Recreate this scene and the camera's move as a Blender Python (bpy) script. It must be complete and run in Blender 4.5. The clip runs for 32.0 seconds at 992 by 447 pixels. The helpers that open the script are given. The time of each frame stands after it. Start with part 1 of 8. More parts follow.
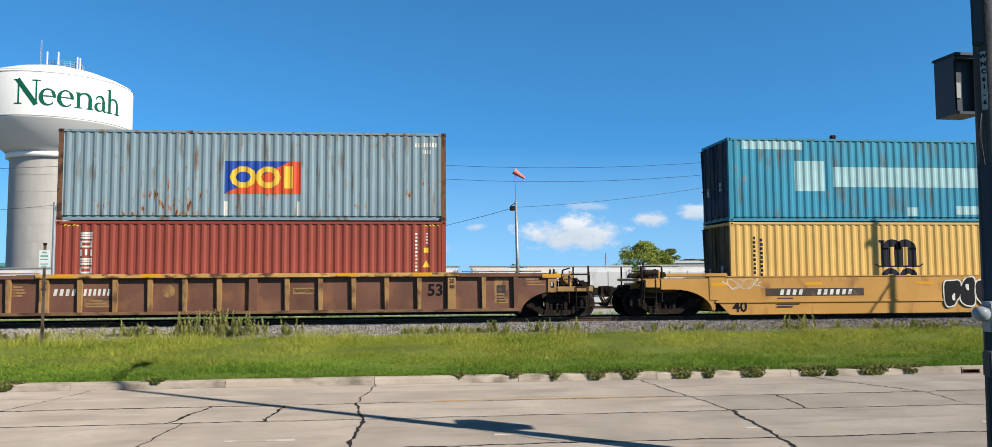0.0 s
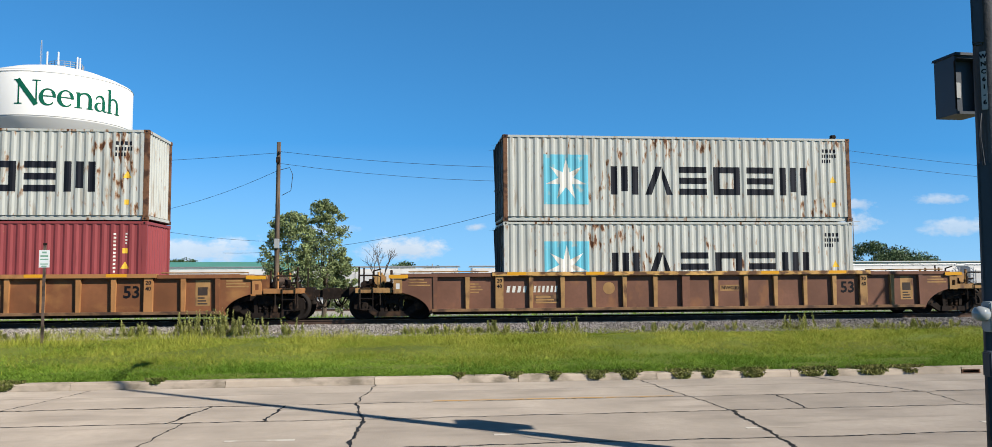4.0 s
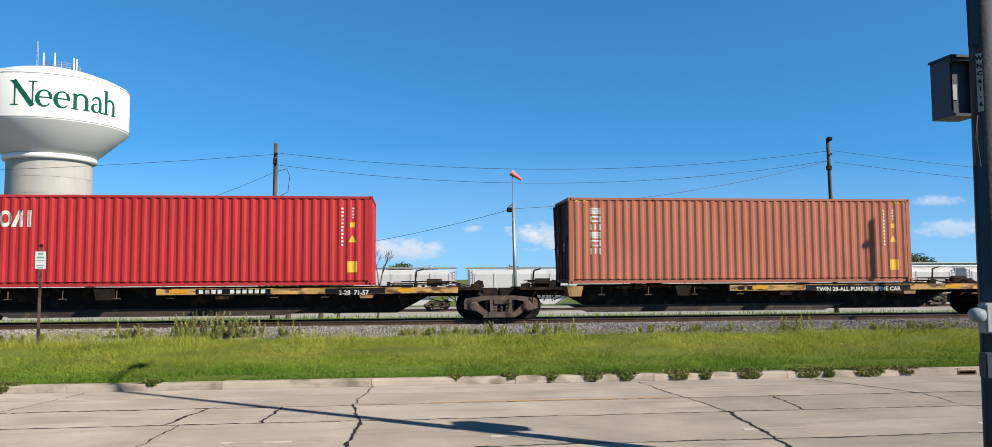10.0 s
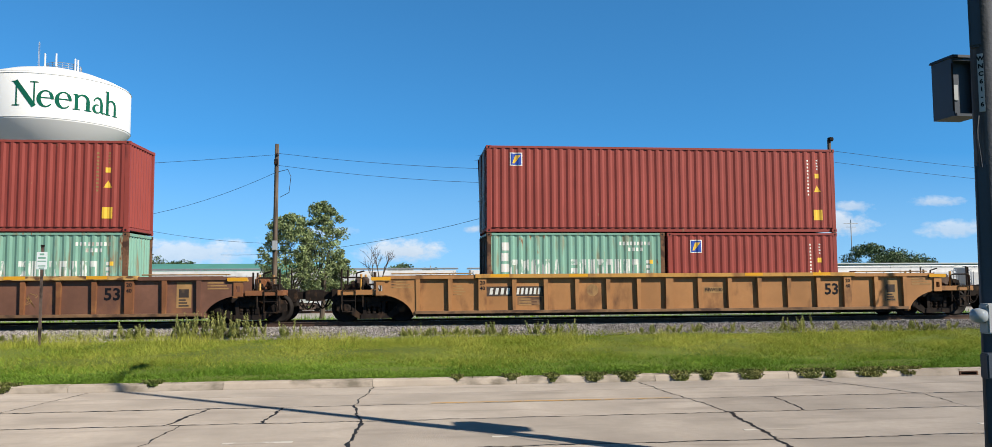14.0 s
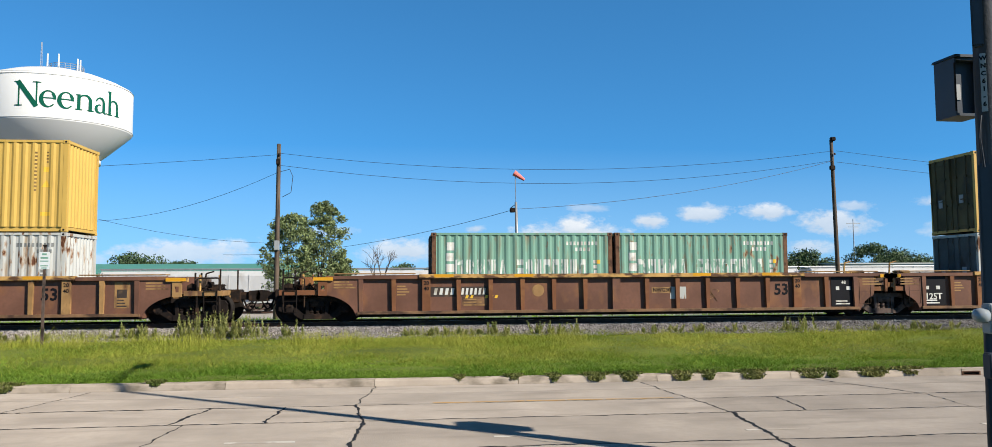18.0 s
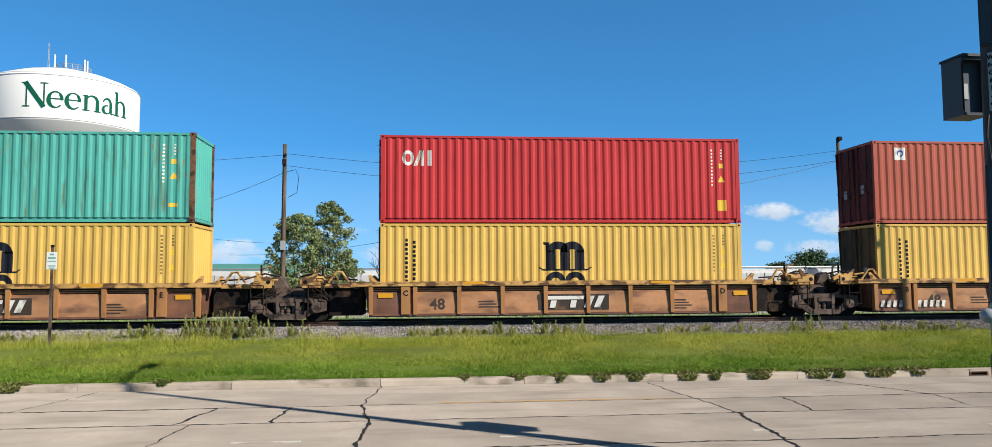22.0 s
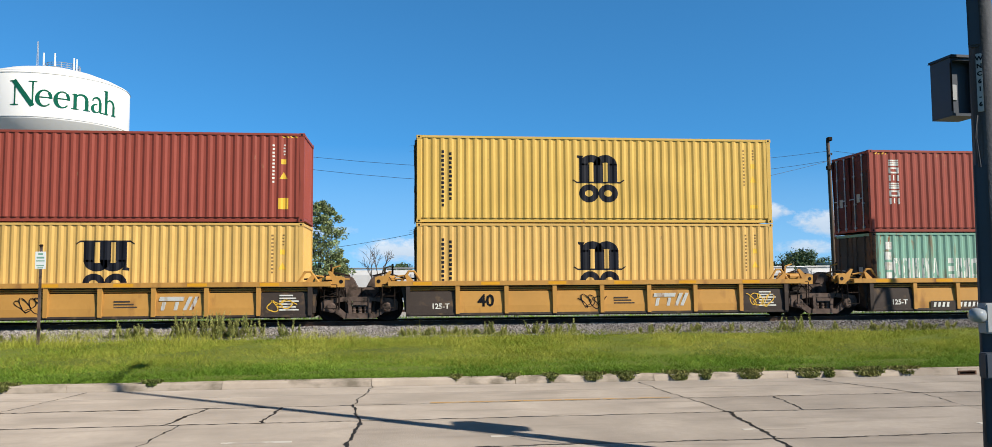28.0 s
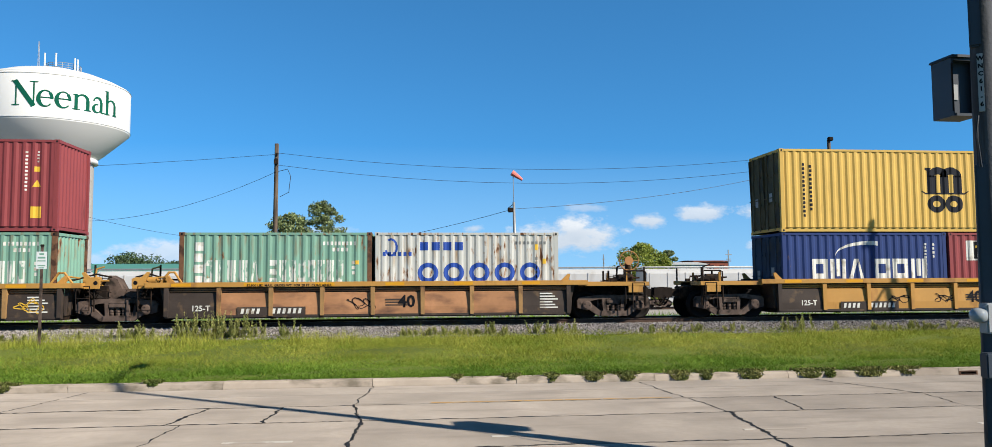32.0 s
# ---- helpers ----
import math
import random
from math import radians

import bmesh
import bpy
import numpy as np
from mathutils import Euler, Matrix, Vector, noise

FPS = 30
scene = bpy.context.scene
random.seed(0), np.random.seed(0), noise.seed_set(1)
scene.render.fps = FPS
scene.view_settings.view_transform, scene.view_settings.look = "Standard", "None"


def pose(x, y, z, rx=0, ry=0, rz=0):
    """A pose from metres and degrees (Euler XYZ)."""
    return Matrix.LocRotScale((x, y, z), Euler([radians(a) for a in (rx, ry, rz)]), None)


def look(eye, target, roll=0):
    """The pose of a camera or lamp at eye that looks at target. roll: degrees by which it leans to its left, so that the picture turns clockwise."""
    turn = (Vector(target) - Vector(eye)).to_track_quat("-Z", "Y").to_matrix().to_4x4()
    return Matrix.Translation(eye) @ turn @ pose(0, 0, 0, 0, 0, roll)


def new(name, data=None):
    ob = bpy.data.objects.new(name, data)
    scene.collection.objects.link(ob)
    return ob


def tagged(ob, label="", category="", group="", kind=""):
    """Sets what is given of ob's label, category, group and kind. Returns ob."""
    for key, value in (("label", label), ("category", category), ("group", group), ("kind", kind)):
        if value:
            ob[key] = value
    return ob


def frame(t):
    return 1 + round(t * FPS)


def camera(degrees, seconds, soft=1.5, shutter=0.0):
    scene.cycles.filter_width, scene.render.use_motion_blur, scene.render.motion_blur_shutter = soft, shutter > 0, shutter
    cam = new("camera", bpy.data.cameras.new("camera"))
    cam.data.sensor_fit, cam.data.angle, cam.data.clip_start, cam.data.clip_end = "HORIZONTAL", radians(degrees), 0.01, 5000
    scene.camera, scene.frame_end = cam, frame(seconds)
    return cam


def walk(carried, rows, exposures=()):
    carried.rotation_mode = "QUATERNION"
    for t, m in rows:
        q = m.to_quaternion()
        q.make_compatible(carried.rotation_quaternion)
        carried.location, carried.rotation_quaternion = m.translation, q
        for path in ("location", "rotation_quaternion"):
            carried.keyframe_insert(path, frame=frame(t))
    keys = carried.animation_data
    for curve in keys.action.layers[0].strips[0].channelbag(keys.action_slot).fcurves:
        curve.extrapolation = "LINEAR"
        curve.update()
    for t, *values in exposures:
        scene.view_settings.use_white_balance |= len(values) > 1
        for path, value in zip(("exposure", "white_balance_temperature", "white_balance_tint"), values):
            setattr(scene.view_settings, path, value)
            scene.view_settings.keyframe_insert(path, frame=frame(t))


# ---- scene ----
# The camera stands still on the near verge and is held by hand: it only sways a little.
cam = camera(64.32, 32.0, soft=0.55)
EYE = Vector((0.0, 0.0, 2.2))
SWAY = ((0, 3, -1.5), (3.5, 3, -1.5), (5.5, 2.8, -1.5), (6, 2.5, -1.5), (7, 1.3, -1.3), (7.5, 0.9, -0.2), (8, 0.3, 0),
        (9, 0, 0), (10, -1.5, 0.8), (11, -1.5, 1), (12, 0, 1.5), (14.5, 0.2, 1.5), (16.5, 3, 1.3), (19.5, 3.2, 1.3),
        (20, 6, 1.3), (20.5, 9, 1.5), (21, 11, 1.5), (21.5, 12, 1.5), (22.5, 12, 1.5), (23, 10, 1.5), (23.5, 7, 1.5),
        (24, 5.2, 1.5), (24.5, 3, 1.5), (25, 1.3, 1.5), (25.5, 0, 1.5), (27.5, -1.5, 1), (30, -1.5, 1), (32, -0.2, 1))


def aim(dx, dy):
    yaw, tilt = radians(6.101) - dx / 1247, radians(3.9645) + dy / 1247
    way = Vector((math.sin(yaw) * math.cos(tilt), math.cos(yaw) * math.cos(tilt), math.sin(tilt)))
    return look(EYE, EYE + way, -0.331)


walk(cam, [(t, aim(dx, dy)) for t, dx, dy in SWAY])

# ---- light ----
SUN_EL, SUN_WAY = radians(35), Vector((0.804, -0.594))
sun = new("sun", bpy.data.lights.new("sun", "SUN"))
sun.data.energy, sun.data.angle, sun.data.color = 5.0, radians(0.53), (1.0, 0.91, 0.77)
sun.matrix_world = look((60, -50, 60), Vector((60, -50, 60)) - Vector((SUN_WAY.x * math.cos(SUN_EL), SUN_WAY.y * math.cos(SUN_EL), math.sin(SUN_EL))))
scene.view_settings.exposure = 0.71

world = bpy.data.worlds.new("sky")
scene.world = world
world.use_nodes = True
WT = world.node_tree
WT.nodes.clear()


def wnode(kind, **sets):
    n = WT.nodes.new(kind)
    for k, v in sets.items():
        n.inputs[k].default_value = v
    return n


def wmath(op, a, b=None, c=None, clamp=False):
    n = WT.nodes.new("ShaderNodeMath")
    n.operation, n.use_clamp = op, clamp
    for i, v in enumerate((a, b, c)):
        if v is None:
            continue
        if isinstance(v, (int, float)):
            n.inputs[i].default_value = v
        else:
            WT.links.new(v, n.inputs[i])
    return n.outputs[0]


def build_sky():
    sky = WT.nodes.new("ShaderNodeTexSky")
    sky.sky_type, sky.sun_disc = "NISHITA", False
    sky.sun_elevation, sky.sun_rotation = SUN_EL, math.atan2(SUN_WAY.x, SUN_WAY.y)
    sky.air_density, sky.dust_density, sky.ozone_density, sky.altitude = 0.75, 0.0, 2.0, 300
    co = WT.nodes.new("ShaderNodeTexCoord")
    lift = WT.nodes.new("ShaderNodeVectorMath")
    lift.operation = "MULTIPLY_ADD"
    lift.inputs[1].default_value, lift.inputs[2].default_value = (1, 1, 0.92), (0, 0, 0.13)
    WT.links.new(co.outputs["Generated"], lift.inputs[0])
    norm = WT.nodes.new("ShaderNodeVectorMath")
    norm.operation = "NORMALIZE"
    WT.links.new(lift.outputs[0], norm.inputs[0])
    WT.links.new(norm.outputs[0], sky.inputs[0])
    sep = WT.nodes.new("ShaderNodeSeparateXYZ")
    WT.links.new(co.outputs["Generated"], sep.inputs[0])
    x, y, z = sep.outputs
    depth = wmath("MAXIMUM", wmath("ABSOLUTE", y), 0.02)
    u, w = wmath("DIVIDE", x, depth), wmath("DIVIDE", z, depth)
    comb = WT.nodes.new("ShaderNodeCombineXYZ")
    WT.links.new(u, comb.inputs[0])
    WT.links.new(wmath("MULTIPLY", w, 1.7), comb.inputs[1])
    noise_a = wnode("ShaderNodeTexNoise", Scale=46.0, Detail=8.0, Roughness=0.66)
    WT.links.new(comb.outputs[0], noise_a.inputs["Vector"])
    noise_b = wnode("ShaderNodeTexNoise", Scale=15.0, Detail=3.0)
    WT.links.new(comb.outputs[0], noise_b.inputs["Vector"])
    rough = wmath("ADD", wmath("MULTIPLY", wmath("SUBTRACT", noise_a.outputs[0], 0.5), 2.6), wmath("MULTIPLY", wmath("SUBTRACT", noise_b.outputs[0], 0.5), 2.0))
    # middle, half width, half height and density of each fair-weather cloud, as slopes from the eye
    clouds = ((0.207, 0.054, 0.088, 0.028, 1.0), (0.205, 0.066, 0.038, 0.022, 1.0), (0.308, 0.075, 0.030, 0.016, 0.9), (0.38, 0.084, 0.050, 0.015, 0.85),
              (0.470, 0.086, 0.048, 0.014, 0.85), (0.56, 0.074, 0.070, 0.022, 0.8), (0.715, 0.101, 0.060, 0.010, 0.6), (0.74, 0.065, 0.062, 0.016, 0.6),
              (-0.012, 0.036, 0.070, 0.020, 0.85), (-0.28, 0.034, 0.130, 0.022, 0.75), (0.078, 0.064, 0.020, 0.007, 0.7), (0.226, 0.091, 0.040, 0.007, 0.45),
              (-0.215, 0.043, 0.020, 0.010, 0.6), (-0.40, 0.026, 0.060, 0.012, 0.5), (0.453, 0.042, 0.018, 0.010, 0.6), (0.52, 0.040, 0.050, 0.014, 0.7), (0.59, 0.095, 0.040, 0.010, 0.6), (-0.10, 0.060, 0.05, 0.010, 0.5))
    total, low = None, None
    for cu, cw, a, b, k in clouds:
        du, dw = wmath("DIVIDE", wmath("SUBTRACT", u, cu), a), wmath("DIVIDE", wmath("SUBTRACT", w, cw), b)
        r = wmath("SQRT", wmath("ADD", wmath("MULTIPLY", du, du), wmath("MULTIPLY", dw, dw)))
        m = wmath("MULTIPLY", wmath("ADD", wmath("SUBTRACT", 0.86, r), wmath("MULTIPLY", rough, 0.55)), 1.9, clamp=True)
        m = wmath("MULTIPLY", m, k)
        shade = wmath("MULTIPLY", m, dw)
        total = m if total is None else wmath("MAXIMUM", total, m)
        low = shade if low is None else wmath("ADD", low, shade)
    tone = wmath("ADD", wmath("MULTIPLY", low, 0.6), wmath("ADD", 0.5, wmath("MULTIPLY", rough, 0.25)), clamp=True)
    cloud = WT.nodes.new("ShaderNodeMix")
    cloud.data_type = "RGBA"
    cloud.inputs[6].default_value, cloud.inputs[7].default_value = (4.2, 4.9, 5.8, 1), (7.4, 7.6, 7.8, 1)
    WT.links.new(tone, cloud.inputs[0])
    mix = WT.nodes.new("ShaderNodeMix")
    mix.data_type = "RGBA"
    WT.links.new(wmath("MULTIPLY", total, 0.92, clamp=True), mix.inputs[0])
    tint = WT.nodes.new("ShaderNodeMix")
    tint.data_type, tint.blend_type = "RGBA", "MULTIPLY"
    tint.inputs[0].default_value, tint.inputs[7].default_value = 1.0, (0.44, 1.20, 1.51, 1)
    WT.links.new(sky.outputs[0], tint.inputs[6])
    # sky darkened above the view's top edge, to cut blue fill light
    deep = WT.nodes.new("ShaderNodeMix")
    deep.data_type, deep.blend_type = "RGBA", "MULTIPLY"
    deep.inputs[7].default_value = (0.66, 0.36, 0.27, 1)
    WT.links.new(wmath("MULTIPLY", wmath("SUBTRACT", z, 0.365), 2.6, clamp=True), deep.inputs[0])
    WT.links.new(tint.outputs[2], deep.inputs[6])
    haze = WT.nodes.new("ShaderNodeMix")
    haze.data_type = "RGBA"
    haze.inputs[7].default_value = (3.6, 5.3, 6.6, 1)
    WT.links.new(wmath("MULTIPLY", wmath("SUBTRACT", 0.17, w), 3.2, clamp=True), haze.inputs[0])
    WT.links.new(deep.outputs[2], haze.inputs[6])
    WT.links.new(haze.outputs[2], mix.inputs[6])
    WT.links.new(cloud.outputs[2], mix.inputs[7])
    bg = wnode("ShaderNodeBackground", Strength=0.078)
    WT.links.new(mix.outputs[2], bg.inputs[0])
    out = WT.nodes.new("ShaderNodeOutputWorld")
    WT.links.new(bg.outputs[0], out.inputs[0])


build_sky()


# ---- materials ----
# all base colours scaled down alike, so that shade looks deeper beside sun
BASE_SCALE = 0.8


def surf(name, base, rough=0.6, metal=0.0, var=0.18, scale=1.2, fine=18.0, bump=0.15, bscale=60.0, dirt=None, amount=0.3, dscale=(3, 3, 3), spread=0.12, piece=0.0, island=0.0, second=None, spec=0.25, chalk=0.0, leaf=0.0, rust=0.0):
    """A procedural surface: base colour with broad and fine variation, stains of one dirt colour with a shape of their own, fine relief."""
    m = bpy.data.materials.new(name)
    m.use_nodes = True
    base, second, dirt = (tuple(c * BASE_SCALE for c in v) if v else None for v in (base, second, dirt))
    nt = m.node_tree
    bsdf = nt.nodes["Principled BSDF"]
    bsdf.inputs["Roughness"].default_value, bsdf.inputs["Metallic"].default_value = rough, metal
    bsdf.inputs["Specular IOR Level"].default_value = spec
    bsdf.inputs["Diffuse Roughness"].default_value = chalk
    co = nt.nodes.new("ShaderNodeTexCoord")
    info = nt.nodes.new("ShaderNodeObjectInfo")
    shift = nt.nodes.new("ShaderNodeVectorMath")
    shift.operation = "MULTIPLY_ADD"
    nt.links.new(info.outputs["Random"], shift.inputs[0])
    shift.inputs[1].default_value = (37.0, 11.0, 23.0)
    nt.links.new(co.outputs["Object"], shift.inputs[2])
    at = shift.outputs[0]

    def noise_at(s, detail, stretch=None):
        n = nt.nodes.new("ShaderNodeTexNoise")
        n.inputs["Scale"].default_value, n.inputs["Detail"].default_value = s, detail
        v = at
        if stretch:
            mp = nt.nodes.new("ShaderNodeVectorMath")
            mp.operation = "MULTIPLY"
            mp.inputs[1].default_value = stretch
            nt.links.new(at, mp.inputs[0])
            v = mp.outputs[0]
        nt.links.new(v, n.inputs["Vector"])
        return n.outputs[0]

    def mixed(f, a, b):
        n = nt.nodes.new("ShaderNodeMix")
        n.data_type = "RGBA"
        for s, v in ((n.inputs[0], f), (n.inputs[6], a), (n.inputs[7], b)):
            if isinstance(v, (tuple, float, int)):
                s.default_value = v if not isinstance(v, tuple) else (*v[:3], 1)
            else:
                nt.links.new(v, s)
        return n.outputs[2]

    def ramp(v, lo, hi):
        n = nt.nodes.new("ShaderNodeMapRange")
        n.inputs[1].default_value, n.inputs[2].default_value = lo, hi
        nt.links.new(v, n.inputs[0])
        return n.outputs[0]

    dark, light = tuple(c * (1 - var) for c in base), tuple(min(1.0, c * (1 + var)) for c in base)
    if second:
        light = second
    broad, grain = noise_at(scale, 4), noise_at(fine, 5)
    col = mixed(ramp(broad, 0.3, 0.7), dark, light)
    col = mixed(ramp(grain, 0.25, 0.85), col, mixed(0.5, col, dark))
    if piece or island:
        if piece:
            rnd = info.outputs["Random"]
        else:
            geo = nt.nodes.new("ShaderNodeNewGeometry")
            rnd = geo.outputs["Random Per Island"]
        hsv = nt.nodes.new("ShaderNodeHueSaturation")
        nt.links.new(ramp(rnd, 0, 1), hsv.inputs["Value"])
        hsv.inputs["Value"].default_value = 1
        k = piece or island
        mr = nt.nodes.new("ShaderNodeMapRange")
        mr.inputs[3].default_value, mr.inputs[4].default_value = 1 - k, 1 + k
        nt.links.new(rnd, mr.inputs[0])
        nt.links.new(mr.outputs[0], hsv.inputs["Value"])
        nt.links.new(col, hsv.inputs["Color"])
        col = hsv.outputs[0]
    if dirt:
        stain = noise_at(1.0, 7, dscale)
        edge = 0.72 - amount * 0.6
        col = mixed(ramp(stain, edge, edge + spread), col, dirt)
    if rust:
        # scabs of rust that gather in places and run down a little
        gather = nt.nodes.new("ShaderNodeMix")
        gather.inputs[0].default_value = 0.4
        nt.links.new(noise_at(1.0, 8, (8.0, 8.0, 2.6)), gather.inputs[2])
        nt.links.new(noise_at(0.55, 2), gather.inputs[3])
        scab = gather.outputs[0]
        halo = mixed(0.5, (0.30, 0.18, 0.10), (0.18, 0.095, 0.05))
        col = mixed(ramp(scab, rust - 0.035, rust + 0.03), col, halo)
        col = mixed(ramp(scab, rust + 0.02, rust + 0.045), col, (0.085, 0.034, 0.016))
    nt.links.new(col, bsdf.inputs["Base Color"])
    if bump:
        b = nt.nodes.new("ShaderNodeBump")
        b.inputs["Strength"].default_value, b.inputs["Distance"].default_value = bump, 0.01
        nt.links.new(noise_at(bscale, 4), b.inputs["Height"])
        nt.links.new(b.outputs[0], bsdf.inputs["Normal"])
    if leaf:
        # thin blades and leaves let a part of the light through
        thin = nt.nodes.new("ShaderNodeBsdfTranslucent")
        nt.links.new(col, thin.inputs["Color"])
        both = nt.nodes.new("ShaderNodeMixShader")
        both.inputs[0].default_value = leaf
        nt.links.new(bsdf.outputs[0], both.inputs[1])
        nt.links.new(thin.outputs[0], both.inputs[2])
        nt.links.new(both.outputs[0], nt.nodes["Material Output"].inputs["Surface"])
    return m


RUST, GRIME, SOOT = (0.10, 0.038, 0.015), (0.055, 0.045, 0.036), (0.02, 0.017, 0.015)
STREAK = (5.0, 5.0, 0.7)


def paint(name, base, dirt=RUST, amount=0.12, rough=0.58, var=0.10, spread=0.16, rust=0.70):
    return surf(name, base, rust=rust, rough=rough, var=var, scale=0.5, fine=7.0, bump=0.06, bscale=25.0, dirt=dirt, amount=amount, dscale=STREAK, spread=spread, spec=0.22)


MSC_YELLOW = paint("sun_bleached_yellow_paint", (0.66, 0.42, 0.13), (0.40, 0.25, 0.08), 0.12)
MSC_YELLOW_B = paint("pale_ochre_yellow_paint", (0.62, 0.415, 0.15), (0.34, 0.18, 0.07), 0.24, rust=0.62)
MSC_YELLOW_C = paint("bright_yellow_paint", (0.65, 0.425, 0.105), (0.42, 0.27, 0.07), 0.12)
TRITON_RED = paint("brick_red_paint", (0.285, 0.062, 0.043), (0.16, 0.04, 0.03), 0.12)
TRITON_TAN = paint("faded_salmon_brown_paint", (0.405, 0.143, 0.093), (0.22, 0.07, 0.04), 0.12)
FADED_RED = paint("faded_red_paint", (0.39, 0.092, 0.060), (0.25, 0.06, 0.04), 0.12)
CAI_RED = paint("bright_red_paint", (0.475, 0.033, 0.038), (0.28, 0.02, 0.02), 0.15)
MAROON = paint("maroon_paint", (0.265, 0.056, 0.062), (0.12, 0.03, 0.03), 0.12)
OXIDE = paint("oxide_red_paint", (0.275, 0.054, 0.043), (0.15, 0.035, 0.03), 0.12)
CHINA_GREEN = paint("weathered_sea_green_paint", (0.20, 0.38, 0.30), (0.22, 0.19, 0.12), 0.27, rust=0.61)
TEAL = paint("teal_green_paint", (0.085, 0.40, 0.345), (0.10, 0.18, 0.12), 0.25, rust=0.65)
COSCO_BLUE = paint("strong_blue_paint", (0.015, 0.13, 0.38), (0.02, 0.06, 0.14), 0.15)
COSCO_TEAL = paint("faded_strong_blue_paint", (0.015, 0.165, 0.33), (0.02, 0.09, 0.16), 0.15)
NAVY = paint("navy_blue_paint", (0.020, 0.045, 0.17), (0.02, 0.03, 0.06), 0.15)
SKY_BLUE = paint("cyan_blue_paint", (0.035, 0.26, 0.40), (0.10, 0.13, 0.13), 0.3, rust=0.67)
SLATE = paint("slate_blue_grey_paint", (0.22, 0.31, 0.36), (0.15, 0.10, 0.065), 0.27, rust=0.61)
LIGHT_GREY = paint("light_grey_paint", (0.47, 0.49, 0.47), (0.30, 0.25, 0.19), 0.22, rust=0.6)
RUSTY_GREY = paint("rust_streaked_light_grey_paint", (0.50, 0.49, 0.45), (0.30, 0.16, 0.08), 0.26, spread=0.12, rust=0.578)
OFF_WHITE = paint("off_white_paint", (0.53, 0.545, 0.525), (0.36, 0.27, 0.18), 0.27, rust=0.595)
# door ends: container colours darkened for the shade on them, with some grime
DOOR_SHADE_DIRT = surf("shade_dark_grimy_door_paint", (0.075, 0.065, 0.06), 0.7, var=0.4, scale=1.0, dirt=(0.14, 0.08, 0.05), amount=0.3, dscale=(2, 2, 1))
DOOR_OLIVE = surf("shade_dark_grimy_olive_door_paint", (0.12, 0.092, 0.042), 0.7, var=0.4, scale=1.0, dirt=(0.06, 0.05, 0.035), amount=0.35, dscale=(2, 2, 1))
DOOR_WINE = surf("shade_dark_grimy_red_door_paint", (0.12, 0.026, 0.024), 0.7, var=0.35, scale=1.0, dirt=(0.05, 0.025, 0.022), amount=0.35, dscale=(2, 2, 1))
DOOR_BLUE = surf("shade_dark_grimy_blue_door_paint", (0.03, 0.055, 0.10), 0.7, var=0.4, scale=1.0, dirt=(0.05, 0.045, 0.04), amount=0.35, dscale=(2, 2, 1))
DOOR_SLATE = surf("shade_dark_grimy_grey_door_paint", (0.10, 0.11, 0.11), 0.7, var=0.4, scale=1.0, dirt=(0.07, 0.05, 0.04), amount=0.35, dscale=(2, 2, 1))
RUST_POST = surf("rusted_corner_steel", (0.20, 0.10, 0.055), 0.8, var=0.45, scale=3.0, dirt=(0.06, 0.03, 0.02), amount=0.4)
# container paint to its shade-darkened copy for the door end
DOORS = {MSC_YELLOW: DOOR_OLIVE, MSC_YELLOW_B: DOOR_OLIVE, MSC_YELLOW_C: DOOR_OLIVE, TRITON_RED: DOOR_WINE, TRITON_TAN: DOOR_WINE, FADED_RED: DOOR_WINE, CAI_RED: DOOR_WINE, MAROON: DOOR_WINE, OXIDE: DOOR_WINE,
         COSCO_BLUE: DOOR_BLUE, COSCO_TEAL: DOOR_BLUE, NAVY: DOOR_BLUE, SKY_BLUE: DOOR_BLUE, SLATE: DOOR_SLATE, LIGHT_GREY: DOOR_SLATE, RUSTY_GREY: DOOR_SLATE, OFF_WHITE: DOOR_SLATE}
BLACK_DECAL = surf("black_lettering_paint", (0.008, 0.008, 0.011), 0.6, var=0.3, bump=0, spec=0.15)
INK_DECAL = surf("dark_navy_lettering_paint", (0.010, 0.012, 0.020), 0.6, var=0.3, bump=0, spec=0.15)
WHITE_DECAL = surf("white_lettering_paint", (0.70, 0.70, 0.66), 0.5, var=0.12, bump=0, dirt=(0.4, 0.36, 0.3), amount=0.3)
GREY_DECAL = surf("faded_grey_lettering_paint", (0.20, 0.21, 0.21), 0.6, var=0.3, bump=0, spec=0.15)
FAINT_DECAL = surf("faded_brown_lettering_paint", (0.20, 0.13, 0.05), 0.6, var=0.3, bump=0, spec=0.15)
WORN_WHITE = surf("flaking_white_lettering_paint", (0.62, 0.66, 0.62), 0.6, var=0.15, bump=0, dirt=(0.22, 0.37, 0.30), amount=0.32, dscale=(6, 6, 3), spread=0.06)
YELLOW_DECAL = surf("yellow_lettering_paint", (0.78, 0.48, 0.05), 0.5, var=0.1, bump=0)
ORANGE_DECAL = surf("orange_reflective_tape", (0.68, 0.33, 0.02), 0.4, var=0.1, bump=0)
STAR_BLUE = surf("light_blue_logo_paint", (0.13, 0.47, 0.62), 0.5, var=0.1, bump=0, dirt=(0.36, 0.46, 0.46), amount=0.25)
LOGO_BLUE = surf("royal_blue_logo_paint", (0.02, 0.07, 0.36), 0.5, var=0.1, bump=0)
LOGO_RED = surf("vermilion_logo_paint", (0.66, 0.09, 0.03), 0.5, var=0.1, bump=0)
CYAN_PATCH = surf("faded_pale_patch_paint", (0.32, 0.52, 0.56), 0.6, var=0.12, bump=0)
